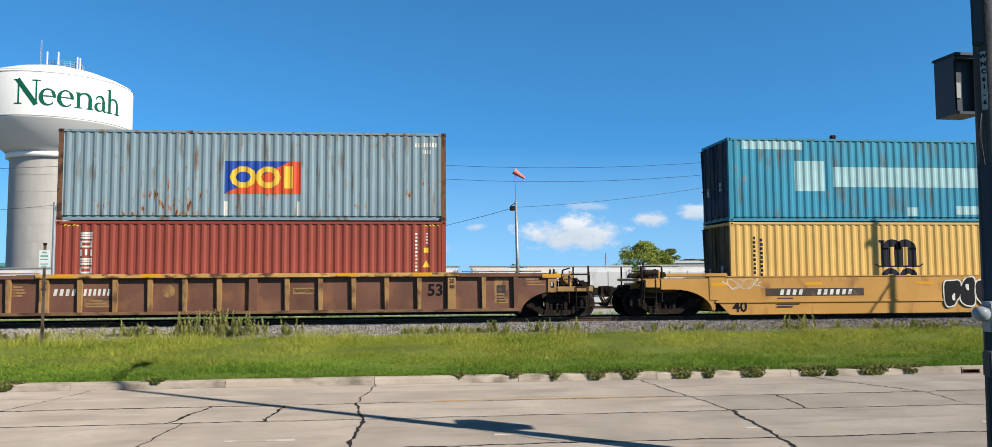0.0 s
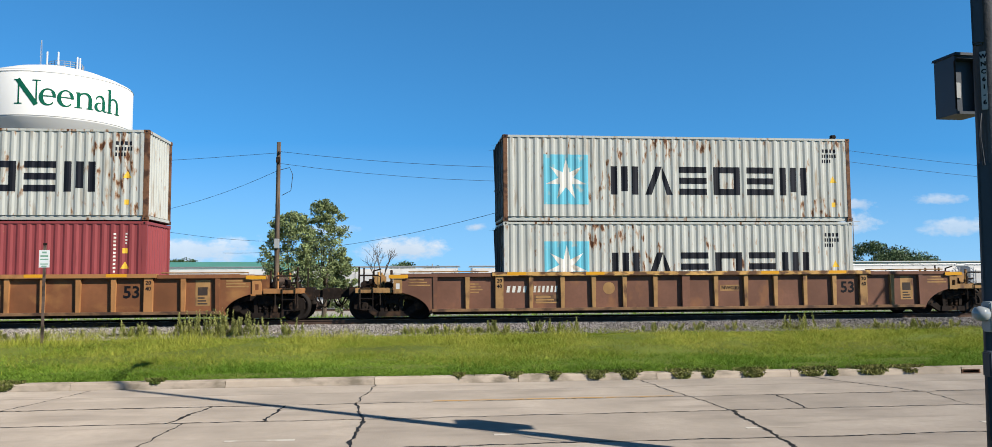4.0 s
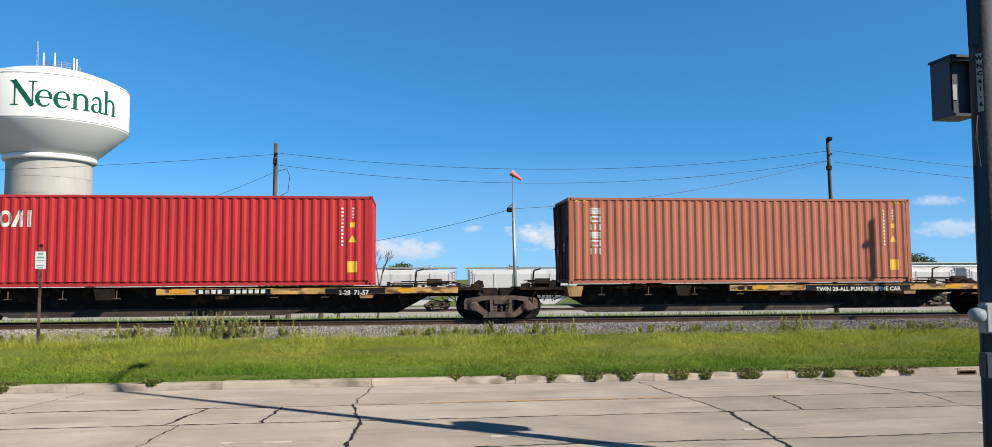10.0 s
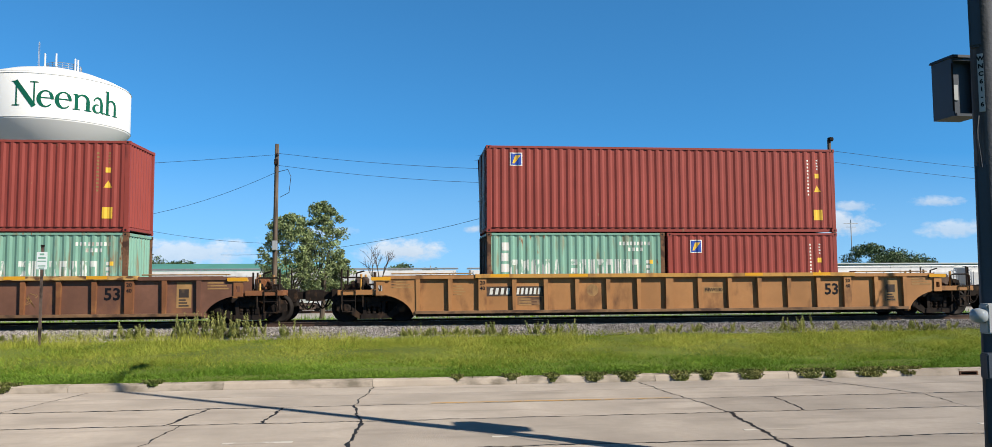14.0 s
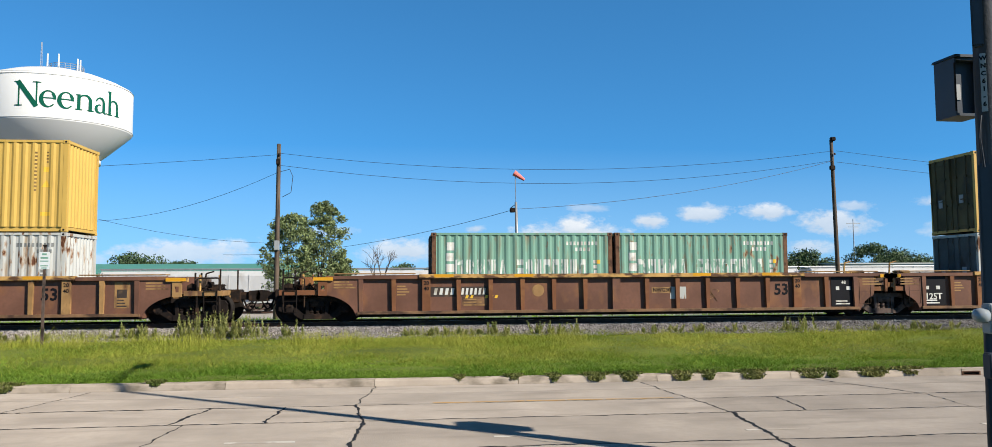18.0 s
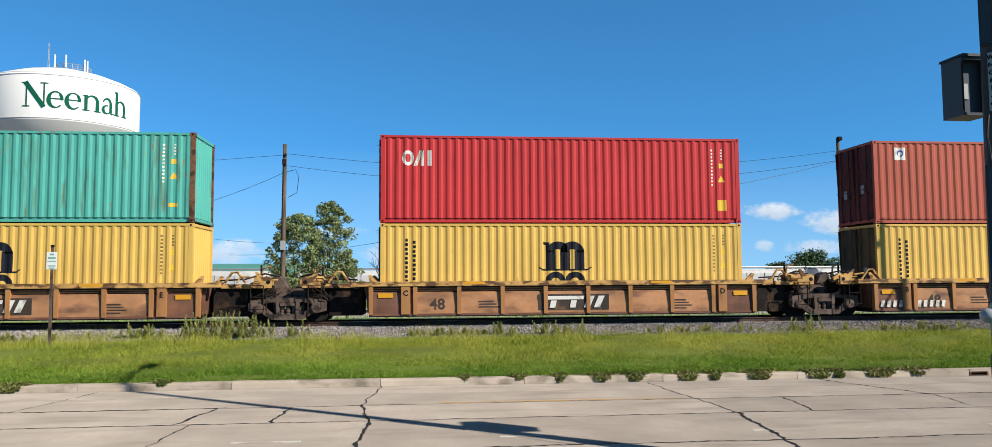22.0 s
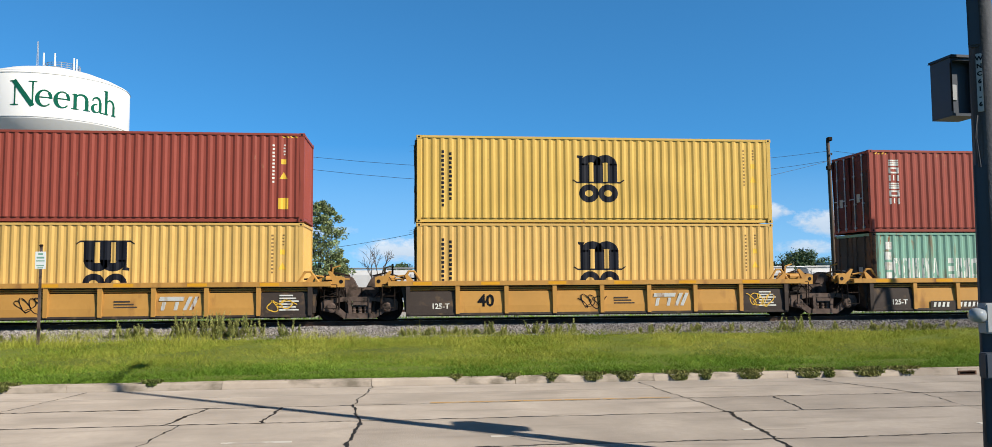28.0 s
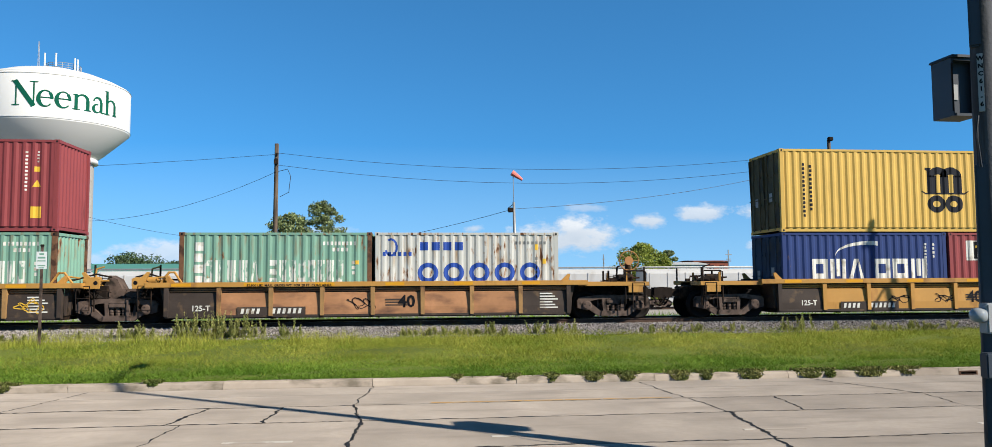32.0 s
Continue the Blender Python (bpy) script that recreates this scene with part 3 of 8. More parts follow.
    box(b, -0.22, 0.22, -0.13, 0.06, -0.02, 0.012)
    box(b, -0.22, -0.19, -0.125, 0.06, 0.012, 0.085)
    box(b, 0.19, 0.22, -0.125, 0.06, 0.012, 0.085)
    box(b, -0.19, 0.19, -0.128, -0.10, 0.065, 0.088)
    part("iron_mouth", b, RUST_POST, inlet, "rusty iron mouth")
    # the near kerb, behind the edge of the view
    b = bmesh.new()
    box(b, -60, 70, 8.1, 8.44, -0.16, 0.13)
    tagged(part("near_kerb", b, KERB), "concrete kerb on the near side of the road", "kerb", kind="structure")


RAIL_Z, TRACK_Y = 0.84, 27.07


def build_track(y, top, x0, x1, near):
    rng = random.Random(int(y))
    root = empty("track", pose(0, y, 0), "railway track of rusty rails on timber ties" if near else "yard track under the parked hoppers", "track", kind="structure")

    def rail(b):
        prof = ((-0.07, -0.17), (0.07, -0.17), (0.07, -0.155), (0.012, -0.13), (0.012, -0.045), (0.036, -0.03), (0.036, -0.004), (0.028, 0.0), (-0.028, 0.0), (-0.036, -0.004), (-0.036, -0.03), (-0.012, -0.045), (-0.012, -0.13), (-0.07, -0.155))
        a = [b.verts.new((x0, p, q)) for p, q in prof]
        c = [b.verts.new((x1, p, q)) for p, q in prof]
        for i in range(len(prof)):
            b.faces.new((a[i], c[i], c[(i + 1) % len(prof)], a[(i + 1) % len(prof)]))
    me = shared(("rail", x0, x1), rail)
    for s in (-0.753, 0.753):
        place("rail", me, RAIL_STEEL, root, pose(0, s, top))
        b = bmesh.new()
        box(b, x0, x1, s - 0.024, s + 0.024, top + 0.0005, top + 0.002)
        part("running_surface", b, RUN_STEEL, root, "polished running surface")
    if near:
        def tie(b):
            rounded(b, -0.115, 0.115, -1.3, 1.3, -0.18, 0, 0.012)
        tm = shared(("tie",), tie)
        k = x0 + 20
        n = 0
        while k < x1 - 20 and n < 110:
            place("tie", tm, TIE, root, pose(k, rng.uniform(-0.03, 0.03), top - 0.172 + rng.uniform(-0.008, 0.004), 0, 0, rng.uniform(-0.8, 0.8)))
            k += 0.5
            n += 1


def stones(name, rng, n, xr, height, yr, size, mat, label):
    """Many small irregular stones, heaped on a bed; eight faces each."""
    c = np.column_stack([rng.uniform(*xr, n), rng.uniform(*yr, n), np.zeros(n)])
    c[:, 2] = height(c[:, 1]) + rng.uniform(-0.02, 0.025, n)
    octa = np.array([(1, 0, 0), (-1, 0, 0), (0, 1, 0), (0, -1, 0), (0, 0, 1), (0, 0, -1)], float)
    v = octa[None] * rng.uniform(0.55, 1.25, (n, 6, 1)) + rng.normal(0, 0.22, (n, 6, 3))
    a = rng.uniform(0, 6.3, n)
    ca, sa = np.cos(a)[:, None], np.sin(a)[:, None]
    v = np.stack([v[..., 0] * ca - v[..., 1] * sa, v[..., 0] * sa + v[..., 1] * ca, v[..., 2] * 0.8], -1)
    v = v * rng.uniform(size * 0.5, size, (n, 1, 1)) + c[:, None]
    f = np.array([(0, 2, 4), (2, 1, 4), (1, 3, 4), (3, 0, 4), (2, 0, 5), (1, 2, 5), (3, 1, 5), (0, 3, 5)])
    faces = (f[None] + (np.arange(n) * 6)[:, None, None]).reshape(-1, 3)
    return tagged(new(name, from_arrays(name, v.reshape(-1, 3), faces, mat)), label, "gravel", kind="stuff")


def bed_z(y):
    return np.interp(y, [23.6, 24.6, 25.6, 28.6, 30.4], [0.44, 0.56, 0.665, 0.665, 0.4])


def build_bed():
    bm = bmesh.new()
    ys = (23.4, 23.9, 24.6, 25.6, 28.6, 30.6)
    last = None
    for y in ys:
        z = float(bed_z(y)) - (0.0 if 23.6 < y < 30 else 0.12)
        row = [bm.verts.new((x, y, z)) for x in (-70, 80)]
        if last:
            bm.faces.new((last[0], last[1], row[1], row[0]))
        last = row
    tagged(part("ballast_bed", bm, BED), "bed of crushed grey stone under the track", "ballast", kind="structure")
    rng = np.random.RandomState(3)
    stones("ballast_stones", rng, 52000, (-16, 24), bed_z, (23.7, 26.6), 0.046, BALLAST, "loose grey ballast stones beside the rails")
    stones("ballast_stones_between", rng, 9000, (-20, 28), bed_z, (26.6, 29.6), 0.05, BALLAST, "grey ballast stones between the rails")


def blades(name, rng, n, xr, yr, high, wide, mat, label, lean=0.35, mask=None, category="grass", base=None):
    x, y = rng.uniform(*xr, n), rng.uniform(*yr, n)
    if mask is not None:
        keep = mask(x, y, rng)
        x, y = x[keep], y[keep]
        n = len(x)
    z = np.interp(y, [p[0] for p in PROFILE], [p[1] for p in PROFILE]) - 0.03
    if base is not None:
        z = np.full(n, base)
    patch = 0.75 + 0.5 * (np.sin(x * 0.9 + np.sin(y * 1.3) * 2) * np.sin(y * 1.1 + x * 0.35) * 0.5 + 0.5)
    # tufts, a hand's width across
    tuft = np.sin(x * 13 + 2 * np.sin(y * 7.3)) * np.sin(y * 16 + 2 * np.sin(x * 5.1)) + 0.6 * np.sin(x * 29 + y * 11)
    h = rng.uniform(high * 0.45, high, n) * patch * (1 + 0.32 * tuft)
    a = rng.uniform(0, 2 * np.pi, n)
    w = rng.uniform(wide * 0.5, wide, n)
    bx, by = rng.normal(0, lean, n) * h, rng.normal(0, lean, n) * h
    base = np.column_stack([x, y, z])
    side = np.column_stack([np.cos(a) * w, np.sin(a) * w, np.zeros(n)])
    top = base + np.column_stack([bx, by, h])
    v = np.stack([base - side, base + side, top], 1).reshape(-1, 3)
    faces = np.arange(n * 3).reshape(-1, 3)
    return tagged(new(name, from_arrays(name, v, faces, mat)), label, category, kind="stuff")


def droop(rng):
    """Leafy clumps that hang from the verge over the kerb down to the road."""
    spots = [(-8.1, 0.30, 0.9), (-5.2, 0.16, 0.5), (0.95, 0.10, 0.5), (2.1, 0.16, 0.5), (2.97, 0.14, 0.7), (3.85, 0.26, 0.75), (4.6, 0.24, 0.8), (5.75, 0.24, 1.0), (6.35, 0.16, 0.9), (7.35, 0.30, 1.0),
             (8.7, 0.30, 1.0), (9.15, 0.16, 1.0), (10.1, 0.4, 0.9), (11.0, 0.3, 0.7), (-11.0, 0.4, 0.8), (14.5, 0.5, 0.8)]
    for sx, spread, big in spots:
        n = int(2600 * spread) + 200
        u = np.clip(rng.normal(0, 0.5, n), -1.3, 1.3)
        hang = (1 - np.clip(np.abs(u) / 1.3, 0, 1) ** 2) * big
        v = rng.uniform(0, 1, n)
        c = np.column_stack([sx + u * spread, 16.84 - (0.05 + 0.22 * hang) * v + rng.normal(0, 0.015, n), 0.15 + 0.05 * rng.uniform(0, 1, n) - 0.17 * hang * v ** 1.4])
        d = rng.normal(0, 1, (n, 3))
        d[:, 2] -= 0.4
        d /= np.linalg.norm(d, axis=1)[:, None]
        w = np.cross(d, rng.normal(0, 1, (n, 3)))
        w /= np.linalg.norm(w, axis=1)[:, None]
        s = rng.uniform(0.02, 0.05, n)[:, None]
        p = np.stack([c - d * s, c + w * s * 0.45, c + d * s, c - w * s * 0.45], 1)
        p[..., 2] = np.maximum(p[..., 2], 0.006)
        me = from_arrays("kerb_tuft", p.reshape(-1, 3), np.arange(n * 4).reshape(-1, 4), TUFT, 4)
        tagged(new("kerb_tuft", me), "leafy dark weed clump hanging over the kerb", "weeds", "weed clumps on the kerb", "stuff")


def build_grass():
    rng = np.random.RandomState(11)
    near = lambda x, y, r: r.uniform(0, 1, len(x)) > np.clip((y - 18.6 + 0.5 * np.sin(x * 0.7)) / 2.2, 0.04, 0.8)
    dry = lambda x, y, r: r.uniform(0, 1, len(x)) < np.clip((y - 18.2 + 0.5 * np.sin(x * 0.7)) / 2.2, 0.04, 0.75) * np.clip((x + 16) / 12, 0.25, 1)
    blades("verge_grass", rng, 520000, (-15, 22), (16.98, 24.6), 0.10, 0.011, GRASS, "unmown green grass on the verge", 0.9, near)
    blades("dry_grass", rng, 480000, (-15, 22), (17.2, 24.7), 0.11, 0.0095, GRASS_DRY, "yellowing seed-headed grass on the verge", 0.9, dry)
    leafy = lambda x, y, r: r.uniform(0, 1, len(x)) < np.clip(1.0 - (y - 17.1) / 1.1 + 0.35 * np.sin(x * 1.3 + 1) * np.sin(x * 0.41), 0.0, 1)
    blades("low_clover", rng, 130000, (-15, 22), (16.93, 18.6), 0.085, 0.022, GRASS_DEEP, "low broad-leaved weeds along the kerb", 1.3, leafy, "weeds")
    droop(rng)
    blades("seed_grass", rng, 42000, (-15, 22), (22.2, 24.75), 0.30, 0.006, GRASS_DRY, "thin seed stalks beside the ballast", 0.35, lambda x, y, r: r.uniform(0, 1, len(x)) < np.clip(0.42 - 0.04 * x + 0.35 * np.sin(x * 1.7) + 0.3 * np.sin(x * 4.1 + 2) - np.abs(y - 23.6) * 0.25, 0.03, 1))
    blades("kerb_grass", rng, 16000, (-16, 22), (16.78, 17.15), 0.10, 0.011, GRASS_DEEP, "grass hanging over the kerb", 0.9, lambda x, y, r: np.sin(x * 2.1) + np.sin(x * 5.3 + 1) + 0.7 * np.sin(x * 0.37) + r.normal(0, 0.5, len(x)) > 0.7, base=0.1)
    blades("far_grass", rng, 16000, (-60, 90), (30.5, 52), 0.35, 0.03, GRASS, "rough grass beyond the track", 0.4)
    # tall weeds at the foot of the ballast
    spots = ((-5.9, 24.1, 0.55, 0.85, 240), (-5.0, 24.0, 0.4, 0.75, 120), (-8.2, 24.2, 0.5, 0.5, 90), (3.8, 24.0, 0.7, 0.45, 90), (12.2, 24.1, 0.35, 0.55, 60), (0.8, 24.0, 1.2, 0.3, 110),
             (-3.6, 24.1, 0.15, 0.6, 40), (16.0, 23.8, 1.5, 0.35, 120), (8.5, 24.0, 1.2, 0.3, 100), (-11, 23.8, 1.0, 0.35, 90), (2.4, 24.1, 0.15, 0.45, 36))
    for sx, sy, spread, tall, n in spots:
        verts, faces = [], []
        for k in range(n // 6):
            bx, by = sx + rng.normal(0, spread), sy + rng.normal(0, 0.12)
            h = tall * rng.uniform(0.5, 1.0)
            lx, ly = rng.normal(0, 0.08, 2)
            for j in range(60):
                t = rng.uniform(0.05, 1.0)
                a = rng.uniform(0, 6.3)
                l = 0.11 * (1.1 - t) + 0.035
                p = np.array((bx + lx * t, by + ly * t, ground_z(by) + h * t))
                o = np.array((math.cos(a) * l * 0.7, math.sin(a) * l * 0.7, l * rng.uniform(0.4, 1.4)))
                s = np.array((-math.sin(a), math.cos(a), 0)) * l * 0.14
                i = len(verts)
                verts += [p, p + o * 0.5 + s, p + o, p + o * 0.5 - s]
                faces += [(i, i + 1, i + 2), (i, i + 2, i + 3)]
            i = len(verts)
            verts += [(bx - 0.008, by, ground_z(by)), (bx + 0.008, by, ground_z(by)), (bx + lx, by + ly, ground_z(by) + h)]
            faces.append((i, i + 1, i + 2))
        tagged(new("weed_clump", from_arrays("weed_clump", verts, faces, WEED)), "tall leafy pale green weeds beside the ballast", "weeds", "weeds along the track", "stuff")


build_ground()
build_road()
build_track(TRACK_Y, RAIL_Z, -70, 80, True)
build_track(83.0, -0.95, -150, 190, False)
build_bed()


# ---- the train ----
MOVING = []


def train_shift(t):
    k = (t - 16) / 16
    return 15.189 * (t - 9) - 0.00505 * (t - 9) ** 2 - 0.0875 * (k ** 3 - k) - 0.365 * (k ** 4 - k * k)


def riding(ob, s, z):
    ob.matrix_basis = pose(s + train_shift(0), TRACK_Y, RAIL_Z + z)
    MOVING.append((ob, s, z))


PITCH = 0.278


def dent(x):
    """How far the corrugated side lies behind its outer face at x."""
    u = (x / PITCH) % 1.0
    if u < 0.26:
        return 0.0
    if u < 0.5:
        return 0.029 * (u - 0.26) / 0.24
    if u < 0.76:
        return 0.029
    return 0.029 * (1 - u) / 0.24


def dents_between(x0, x1):
    k = math.floor(x0 / PITCH) - 1
    out = []
    while k * PITCH <= x1:
        for u in (0.0, 0.26, 0.5, 0.76):
            x = (k + u) * PITCH
            if x0 < x < x1:
                out.append(x)
        k += 1
    return out


SKIN = -1.205


def side_panel(bm, half, z0, z1):
    xs = [-half] + dents_between(-half, half) + [half]
    rows = [[bm.verts.new((x, SKIN + (dent(x) if abs(x) < half else 0), z)) for x in xs] for z in (z0, z1)]
    for i in range(len(xs) - 1):
        bm.faces.new((rows[0][i], rows[0][i + 1], rows[1][i + 1], rows[1][i]))
    for z, row, s in ((z0, rows[0], 1), (z1, rows[1], -1)):
        back = [bm.verts.new((x, SKIN + 0.05, z)) for x in xs]
        for i in range(len(xs) - 1):
            bm.faces.new((row[i], back[i], back[i + 1], row[i + 1]))


def end_panel(bm, h):
    ys = np.linspace(-1.12, 1.12, 37)
    rows = [[bm.verts.new((-0.03 - (0.04 if (i // 2) % 2 else 0.0), y, z)) for i, y in enumerate(ys)] for z in (0.17, h - 0.1)]
    for i in range(len(ys) - 1):
        bm.faces.new((rows[0][i], rows[0][i + 1], rows[1][i + 1], rows[1][i]))


def door_leaf(bm, h):
    rounded(bm, -0.05, 0.0, 0.01, 1.12, 0.15, h - 0.12, 0.008)
    for k in range(5):
        z = 0.28 + (h - 0.6) * k / 4
        rounded(bm, -0.068, -0.045, 0.06, 1.06, z, z + 0.16, 0.008)


def lock_rod(bm, h):
    rod(bm, (-0.095, 0, 0.1), (-0.095, 0, h - 0.1), 0.019, 6)
    for z in (0.16, h * 0.35, h * 0.7, h - 0.18):
        box(bm, -0.11, -0.05, -0.045, 0.045, z, z + 0.06)
    box(bm, -0.125, -0.1, -0.01, 0.3, h * 0.42, h * 0.42 + 0.03)


def casting(bm):
    rounded(bm, -0.089, 0.089, -0.081, 0.081, -0.059, 0.059, 0.008)


# a black disc paints the dark of the casting's hole
def casting_hole(bm):
    lathe(bm, [(0.034, 0.0), (0.034, 0.003)], 10, "Y")


SMALL = ("code_lettering", "vertical_lettering", "small_label", "hazard_stripes", "pale_patch")


def stamp(cont, polys, mat, name="marking", label="", lift=0.003):
    """Paint on the corrugated side: outlines of (x, z) that follow its folds. Large bars are pieces of their own."""
    if name == "lettering_blocks":
        for p in polys:
            stamp(cont, [p], mat, "lettering_bar", label, lift)
        return None
    bm = bmesh.new()
    for pts in polys:
        bm.faces.new([bm.verts.new((x, 0, z)) for x, z in pts])
    bmesh.ops.remove_doubles(bm, verts=bm.verts[:], dist=1e-5)
    bmesh.ops.triangulate(bm, faces=bm.faces[:])
    bend(bm, lift)
    return tagged(part(name, bm, mat, cont, label), kind="stuff" if name in SMALL and len(polys) > 1 else "")


def bend(bm, lift):
    xs = [v.co.x for v in bm.verts]
    for x in dents_between(min(xs), max(xs)):
        bmesh.ops.bisect_plane(bm, geom=bm.verts[:] + bm.edges[:] + bm.faces[:], plane_co=(x, 0, 0), plane_no=(1, 0, 0), dist=1e-5)
    for v in bm.verts:
        v.co.y = SKIN + dent(v.co.x) - lift


def rect(x0, x1, z0, z1):
    return [(x0, z0), (x1, z0), (x1, z1), (x0, z1)]


def arc_band(cx, cz, rx, rz, w, a0, a1, n=10):
    out = []
    for i in range(n):
        p, q = radians(a0 + (a1 - a0) * i / n), radians(a0 + (a1 - a0) * (i + 1) / n)
        out.append([(cx + rx * math.cos(p), cz + rz * math.sin(p)), (cx + rx * math.cos(q), cz + rz * math.sin(q)),
                    (cx + (rx - w) * math.cos(q), cz + (rz - w) * math.sin(q)), (cx + (rx - w) * math.cos(p), cz + (rz - w) * math.sin(p))])
    return out


def blocks(n, x0, x1, z0, z1, gap=0.42, skip=()):
    """A row of plain bars of the size of the letters."""
    w = (x1 - x0) / n
    return [rect(x0 + i * w + w * gap / 2, x0 + (i + 1) * w - w * gap / 2, z0, z1) for i in range(n) if i not in skip]


def column(n, x, w, z0, z1, gap=0.35):
    h = (z1 - z0) / n
    return [rect(x - w * (0.5 if i % 3 else 0.4), x + w * (0.5 if i % 2 else 0.4), z0 + i * h + h * gap / 2, z0 + (i + 1) * h - h * gap / 2) for i in range(n)]


def shapes(pattern, x0, x1, z0, z1, gap=0.2, stroke=0.22):
    """Plain figures in place of large letters: v upright bars, h level bars, f an open frame, b a block, w a wedge."""
    w, h = (x1 - x0) / len(pattern), z1 - z0
    out = []
    for i, k in enumerate(pattern):
        a, b = x0 + i * w + w * gap / 2, x0 + (i + 1) * w - w * gap / 2
        s, u = stroke * h, min(stroke * h * 1.05, (b - a) * 0.26)
        if k == "v":
            m = (a + b) / 2
            out.append([rect(a, a + u, z0, z1), rect(m - u / 2, m + u / 2, z0 + h * 0.12, z1), rect(b - u, b, z0, z1)])
        elif k == "h":
            out.append([rect(a, b, z0, z0 + s), rect(a, b, z0 + (h - s) / 2, z0 + (h + s) / 2), rect(a, b, z1 - s, z1)])
        elif k == "f":
            out.append([rect(a, b, z0, z0 + s), rect(a, b, z1 - s, z1), rect(a, a + u, z0 + s, z1 - s), rect(b - u, b, z0 + s, z1 - s)])
        elif k == "w":
            m = (a + b) / 2
            out.append([[(a, z0), (a + u, z0), (m + u / 2, z1), (m - u / 2, z1)], [(b - u, z0), (b, z0), (m + u / 2, z1 - 0.001), (m + u / 2, z1 - h * 0.4)]])
        elif k == "b":
            out.append([rect(a, b, z0, z1)])
    return out


def star(cx, cz, r, n=7, inner=0.36):
    pts = []
    for i in range(2 * n):
        a = math.pi / 2 + math.pi * i / n
        rr = r if i % 2 == 0 else r * inner
        pts.append((cx + rr * math.cos(a), cz + rr * math.sin(a)))
    fan = []
    for i in range(2 * n):
        fan.append([(cx, cz), pts[i], pts[(i + 1) % (2 * n)]])
    return fan


def mark_arches(c, half, h, flip=False):
    mat = INK_DECAL
    up = 1.40
    polys = []
    for x in (-0.475, 0.01, 0.495):
        polys.append(rect(x - 0.165, x + 0.165, up - 0.02, up + 0.60))
    polys.append([(-0.72, up + 0.80), (-0.64, up + 0.77), (-0.64, up + 0.60), (-0.60, up + 0.60), (-0.50, up + 0.86), (-0.72, up + 0.88)])
    for x in (-0.2325, 0.2525):
        polys += arc_band(x, up + 0.54, 0.405, 0.36, 0.26, 0, 180)
    # the base line, turned up at its ends
    polys += [rect(-0.74, 0.76, up - 0.07, up - 0.015), [(-0.88, up + 0.03), (-0.74, up - 0.07), (-0.74, up - 0.015), (-0.86, up + 0.06)], [(0.76, up - 0.07), (0.90, up + 0.03), (0.88, up + 0.06), (0.76, up - 0.015)]]
    for cx, a0, a1 in ((-0.32, 0, 360), (0.34, 0, 360)):
        polys += arc_band(cx, 0.99, 0.34, 0.31, 0.2, a0, a1, 14)
    if flip:
        polys = [[(0.02 - x, 3.66 - z) for x, z in p] if max(q[1] for q in p) > 1.34 else p for p in polys]
    stamp(c, polys, mat, "emblem", "dark arched emblem")
    if not flip:
        stamp(c, column(13, -half + 0.87, 0.1, 0.5, 2.42) + column(11, -half + 1.12, 0.1, 0.72, 2.35), INK_DECAL, "vertical_lettering")
    else:
        stamp(c, column(9, -half + 0.87, 0.1, 1.0, 2.42) + column(8, -half + 1.12, 0.1, 1.0, 2.35), INK_DECAL, "vertical_lettering")
    codes(c, half, h, FAINT_DECAL, faint=True)


def codes(c, half, h, mat, faint=False, label_z=1.9):
    stamp(c, column(11, half - 0.98, 0.075, h - 1.65, h - 0.35, 0.5) + column(4, half - 0.64, 0.065, h - 0.75, h - 0.35, 0.5), mat, "code_lettering")
    x = half - 0.66
    stamp(c, [rect(x - 0.08, x + 0.08, h - 1.02, h - 0.86)], YELLOW_DECAL, "small_label")
    stamp(c, [[(x - 0.13, h - 1.5), (x + 0.13, h - 1.5), (x, h - 1.27)]], YELLOW_DECAL, "warning_triangle", "yellow warning triangle")
    if h > 2.7 and not faint:
        stamp(c, [rect(x - 0.16, x + 0.16, 0.42, 0.78)], YELLOW_DECAL, "yellow_label")
    if faint:
        stamp(c, [rect(x - 0.14, x + 0.14, 0.5, 0.62)], YELLOW_DECAL, "yellow_label")


def mark_star(c, half, h, faded=False, double=False):
    stamp(c, [rect(-4.72, -3.2, 0.56, 2.24)], STAR_BLUE, "emblem_ground", "light blue square")
    stamp(c, star(-3.96, 1.4, 0.72), WHITE_DECAL if not faded else OFF_WHITE, "emblem_star", "white seven-pointed star", 0.005)
    if double:
        for p in shapes("vwhfhv", -2.3, 3.6, 1.34, 2.16) + shapes("hhwvwvf", -2.3, 3.65, 0.5, 1.12):
            stamp(c, p, INK_DECAL, "lettering_shape")
    else:
        for p in shapes("vwhfhv", -2.55, 4.6, 0.9, 1.86):
            stamp(c, p, INK_DECAL, "lettering_shape")
    stamp(c, blocks(4, half - 1.05, half - 0.5, h - 0.5, h - 0.38) + blocks(6, half - 1.05, half - 0.5, h - 0.68, h - 0.56) + blocks(4, half - 1.05, half - 0.7, h - 0.86, h - 0.74), INK_DECAL, "code_lettering")
    stamp(c, [[(half - 0.78, h - 1.55), (half - 0.52, h - 1.55), (half - 0.65, h - 1.32)]], YELLOW_DECAL, "warning_triangle")
    stamp(c, [rect(half - 0.72, half - 0.58, 0.5, 0.66)], YELLOW_DECAL, "yellow_label")


